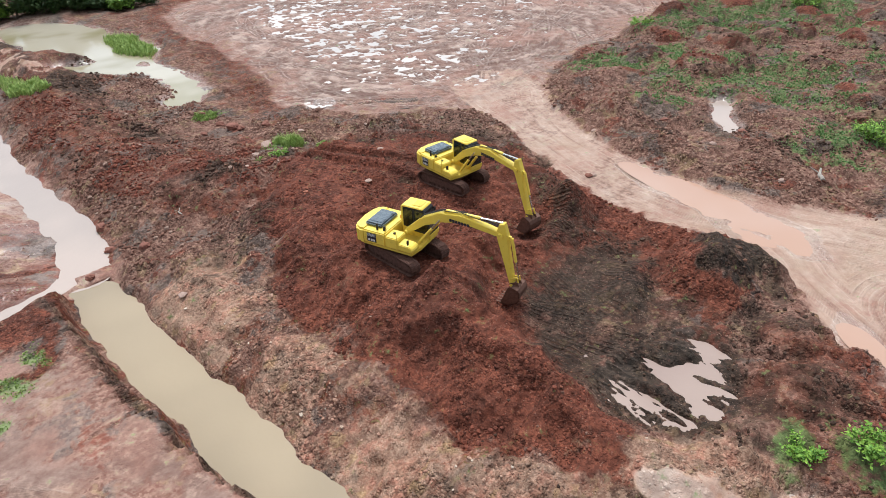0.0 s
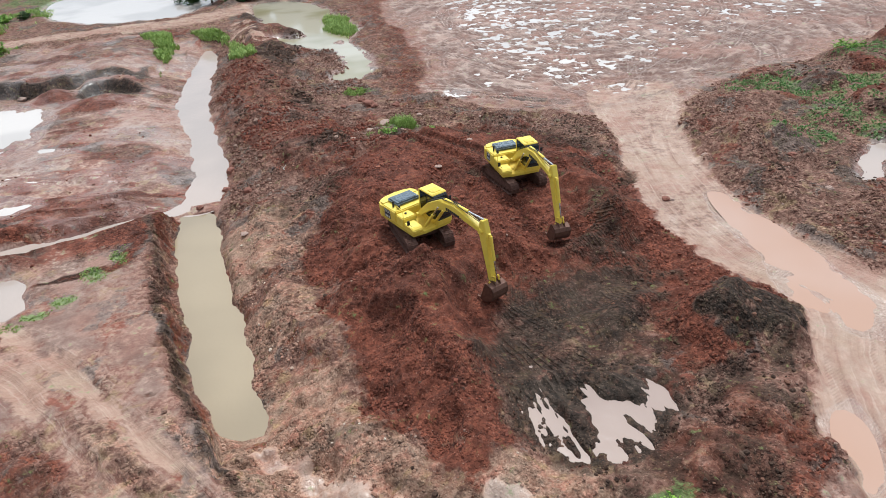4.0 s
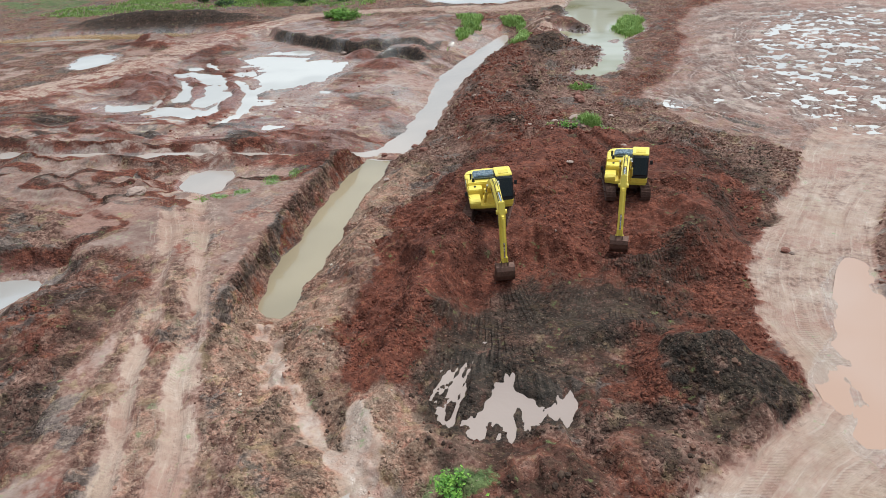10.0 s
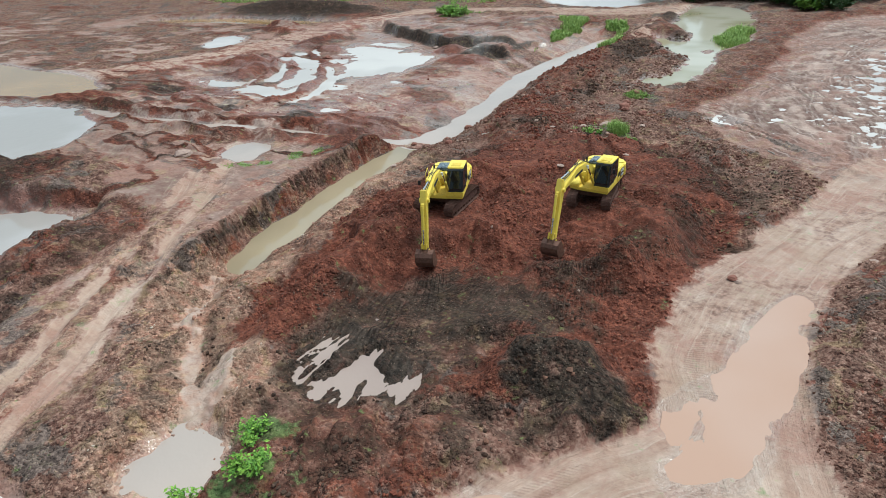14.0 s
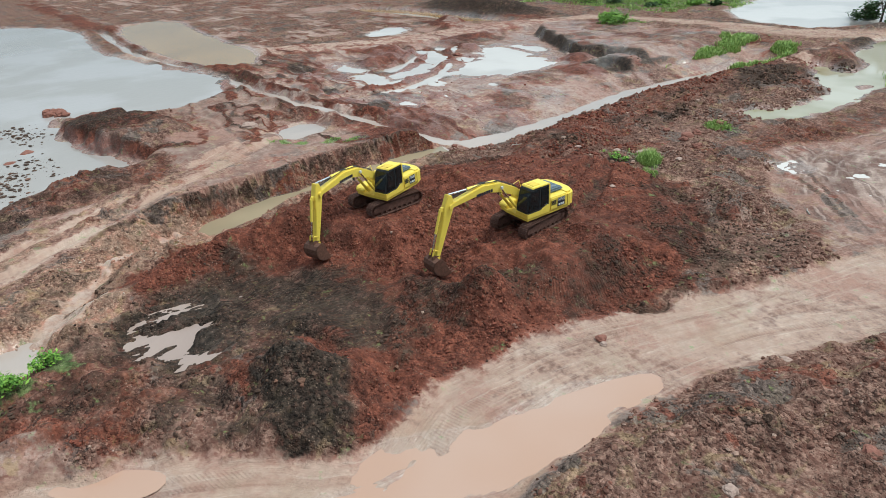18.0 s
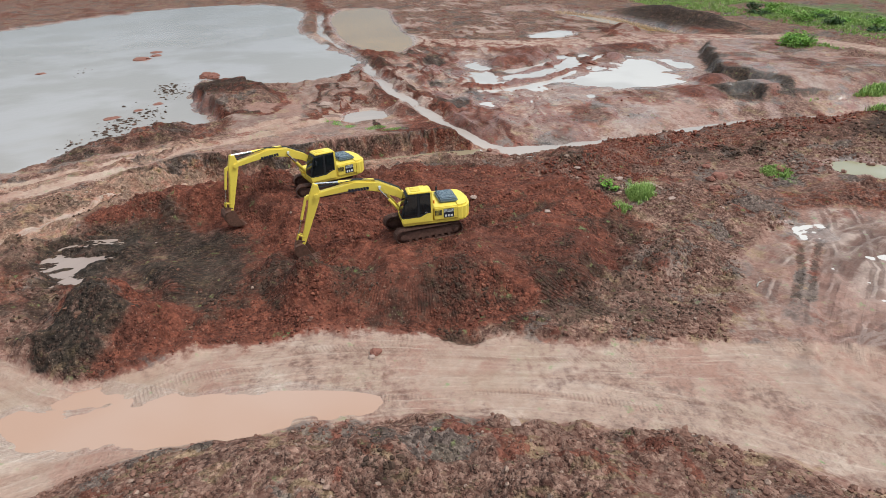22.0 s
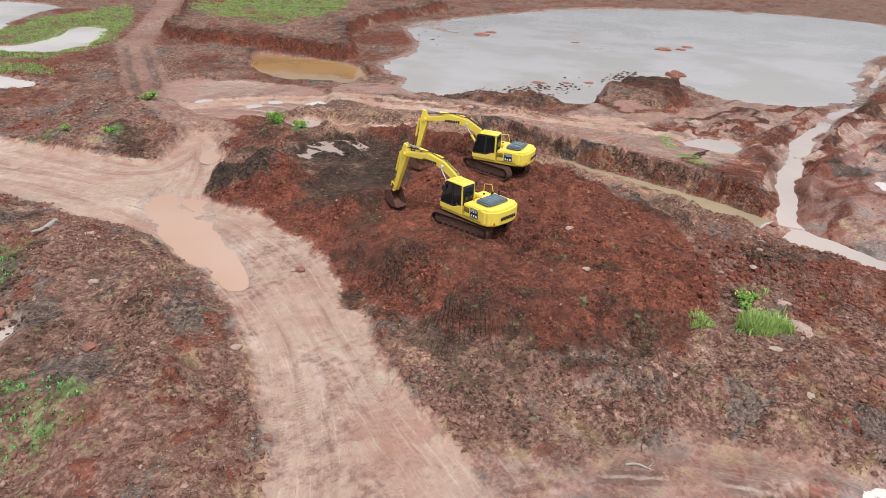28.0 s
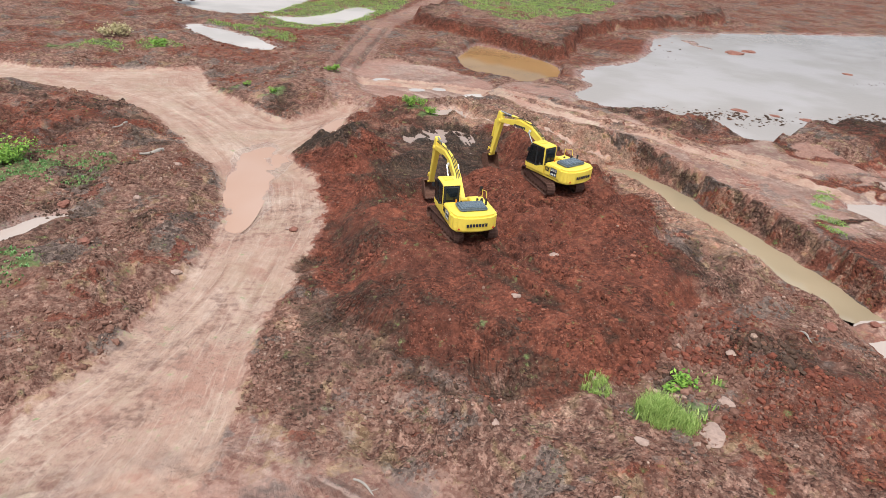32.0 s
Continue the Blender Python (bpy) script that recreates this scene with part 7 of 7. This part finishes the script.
def blades_mesh(name, x, y, z, h, w, per=5, spread=0.5):
    n = len(x) * per
    bx = np.repeat(x, per) + rng.normal(0, 0.5 * spread, n) * np.repeat(h, per) * 0.4
    by = np.repeat(y, per) + rng.normal(0, 0.5 * spread, n) * np.repeat(h, per) * 0.4
    hh, ww = np.repeat(h, per) * rng.uniform(0.6, 1.15, n), np.repeat(w, per)
    a, lean = rng.uniform(0, 6.283, n), rng.uniform(0.1, 0.75, n) * hh
    dx, dy = np.cos(a), np.sin(a)
    zz = np.repeat(z, per)
    base0 = np.stack([bx - dy * ww, by + dx * ww, zz - 0.03], 1)
    base1 = np.stack([bx + dy * ww, by - dx * ww, zz - 0.03], 1)
    mid0 = np.stack([bx - dy * ww * 0.7 + dx * lean * 0.35, by + dx * ww * 0.7 + dy * lean * 0.35, zz + hh * 0.6], 1)
    mid1 = np.stack([bx + dy * ww * 0.7 + dx * lean * 0.35, by - dx * ww * 0.7 + dy * lean * 0.35, zz + hh * 0.6], 1)
    tip = np.stack([bx + dx * lean, by + dy * lean, zz + hh * 0.92], 1)
    co = np.stack([base0, base1, mid0, mid1, tip], 1).reshape(-1, 3)
    f = np.array([(0, 1, 3), (0, 3, 2), (2, 3, 4)])[None] + (np.arange(n) * 5)[:, None, None]
    return raw_mesh(name, co, f.reshape(-1, 3))


def tuft(at, radius, tall, label, count=70, material=None):
    a, d = rng.uniform(0, 6.283, count), radius * np.sqrt(rng.uniform(0, 1, count))
    x, y = at[0] + d * np.cos(a), at[1] + d * np.sin(a)
    zz = height(x, y)
    z0 = float(height(*at)[0])
    me = blades_mesh("grass_tuft", x - at[0], y - at[1], zz - z0, tall * rng.uniform(0.45, 1.15, count) * (1.1 - 0.65 * (d / radius) ** 2), np.full(count, 0.012), 16, 1.1)
    me.materials.append(material or M_BLADE)
    ob = tagged(new("grass_tuft", me), label, "grass")
    ob.matrix_world = pose(at[0], at[1], z0)


def meadow(name, count, x0, x1, y0, y1, tall, wide, material, label, limit=0.45):
    x, y = rng.uniform(x0, x1, count), rng.uniform(y0, y1, count)
    ok = soil("grass", x, y) + rng.uniform(-0.3, 0.3, count) > limit
    x, y = x[ok], y[ok]
    n = len(x)
    me = blades_mesh(name, x, y, height(x, y), tall * rng.uniform(0.5, 1.3, n), np.full(n, wide), 5, 1.2)
    me.materials.append(material)
    tagged(new(name, me), label, "grass", kind="stuff")


tuft((26.2, 49.2), 1.0, 0.9, "tall feathery green grass tuft beside the mound", 150)
tuft((25.5, 50.2), 0.6, 0.7, "tall feathery green grass tuft beside the mound", 60)
bush((24.2, 47.9), 0.75, 0.8, M_LEAF, "leafy green bush at the foot of the mound", 5, 300, 0.22)
tuft((27.9, 46.8), 0.7, 0.45, "low green weeds at the foot of the mound", 60)
tuft((24.4, 62.9), 1.3, 0.45, "bright green grass patch by the yard pond", 150)
bush((22.7, -0.3), 0.55, 1.2, M_LEAF, "young green shrub beside the rain pool", 8, 220, 0.2)
bush((23.0, 3.7), 0.75, 0.9, M_LEAF, "leafy green shrub at the gully", 9, 500, 0.2)
bush((24.6, 1.8), 0.95, 1.2, M_LEAF, "leafy green shrub at the gully", 10, 600, 0.22)
bush((30.3, -12.9), 0.9, 1.2, M_LEAF, "green shrub on the spoil beside wheel tracks", 11, 300, 0.25)
bush((56.5, -36.0), 2.6, 1.6, M_LEAF_DRY, "dry straw-coloured bush on the spoil", 18, 900, 0.34)
bush((51.0, -31.0), 1.6, 0.9, M_LEAF, "low green bush beside a dry one", 19, 400, 0.3)
bush((40.6, -7.2), 0.7, 0.5, M_LEAF, "small weeds on the spoil heap", 21, 160, 0.18)
bush((38.3, -3.9), 0.6, 0.6, M_LEAF, "small weeds on the spoil heap", 12, 160, 0.18)
bush((58.8, 12.2), 2.0, 2.0, M_LEAF, "bright yellow-green leafy bush in the scrub", 13, 1100, 0.26)
bush((79.5, 47.4), 1.6, 1.2, M_LEAF, "green bush in the scrub", 14, 500, 0.3)
bush((100.5, 34.5), 2.6, 2.2, M_LEAF, "green bush in the scrub", 15, 900, 0.34)
bush((-21.4, 104.6), 3.0, 2.4, M_LEAF, "large round green bush beside the far road", 16, 1500, 0.42)
bush((-24.5, 107.0), 2.0, 1.5, M_LEAF, "green bush beside the far road", 17, 700, 0.4)
for k in range(16):
    x, y = -72 + 3.4 * k + rng.uniform(-2, 2), 133 + rng.uniform(-5, 8)
    bush((x, y), rng.uniform(1.2, 3.0), rng.uniform(1.0, 2.4), M_LEAF if k % 3 else M_LEAF_DARK, "green bush in the far meadow", 100 + k, 420, 0.5)
meadow("scrub_grass", 45000, 52, 108, -12, 66, 0.16, 0.045, M_BLADE_DRY, "green scrub grass between earth hummocks", 0.5)
meadow("meadow_grass", 16000, -110, -18, 98, 150, 0.45, 0.07, M_BLADE, "bright green meadow beyond the far road", 0.5)
meadow("meadow_grass", 70000, -50, 60, -100, -28, 0.2, 0.035, M_BLADE, "bright green field beyond the pits", 0.5)
meadow("bank_grass", 14000, -1, 17, 82, 110, 0.6, 0.06, M_BLADE, "bright green grass mounds beside the stream", 0.5)
meadow("bank_grass", 5000, -7, 4, 27, 38, 0.11, 0.02, M_BLADE, "thin grass along the top of the bank", 0.6)
meadow("bank_grass", 5000, 26.5, 33, 88, 109, 0.7, 0.035, M_BLADE, "tall green grass standing in the pond", 0.35)
meadow("bank_grass", 9000, 3, 36, 40, 108, 0.4, 0.045, M_BLADE, "grass strips along the stream and pond banks", 0.5)


def tree(at, tall, spread, seed):
    r = random.Random(seed)
    thing = tagged(new("tree"), "dark green broadleaf tree at the edge of the site", "tree", "trees behind the pond")
    thing.matrix_world = pose(at[0], at[1], float(height(*at)[0]) - 0.1)
    wood, pts = bmesh.new(), []
    rod((0, 0, 0), (0.15, 0.1, tall * 0.55), 0.2, 0.11, 8, wood)
    for k in range(11):
        a, d = r.uniform(0, 6.283), spread * r.uniform(0.3, 1.0)
        end = Vector((d * math.cos(a), d * math.sin(a), tall * r.uniform(0.12, 1.0)))
        rod((0.1, 0.05, tall * r.uniform(0.2, 0.5)), end, 0.07, 0.02, 5, wood)
        for _ in range(150):
            pts.append(end + Vector((r.gauss(0, 0.45), r.gauss(0, 0.45), r.gauss(0, 0.35))) * spread * 0.45)
    part("trunk", wood, M_BARK, thing, "brown trunk and limbs")
    part("crown", leaves_bm([p for p in pts if p.z > 0.2], 0.55, 1.0, seed), M_LEAF_DARK, thing, "dense dark green crown")


for k, (x, y) in enumerate(((12, 134), (16, 131), (20, 135), (24, 132), (28, 130), (32, 133), (36, 131), (40, 135), (44, 133), (22, 140), (31, 139), (48, 137), (54, 136), (8, 138), (38, 141), (60, 138))):
    tree((x, y), rng.uniform(5.5, 8.5), rng.uniform(2.4, 3.6), 200 + k)

for k in range(15):
    t = k / 14
    x, y = 15 + 27 * t + rng.uniform(-1, 1), 138.5 - 15 * t + rng.uniform(-1, 2.5)
    bush((x, y), rng.uniform(2.2, 3.4), rng.uniform(3.2, 5.5), M_LEAF_DARK if k % 4 else M_LEAF, "dense dark green thicket behind the pond", 300 + k, 1500, 0.55)
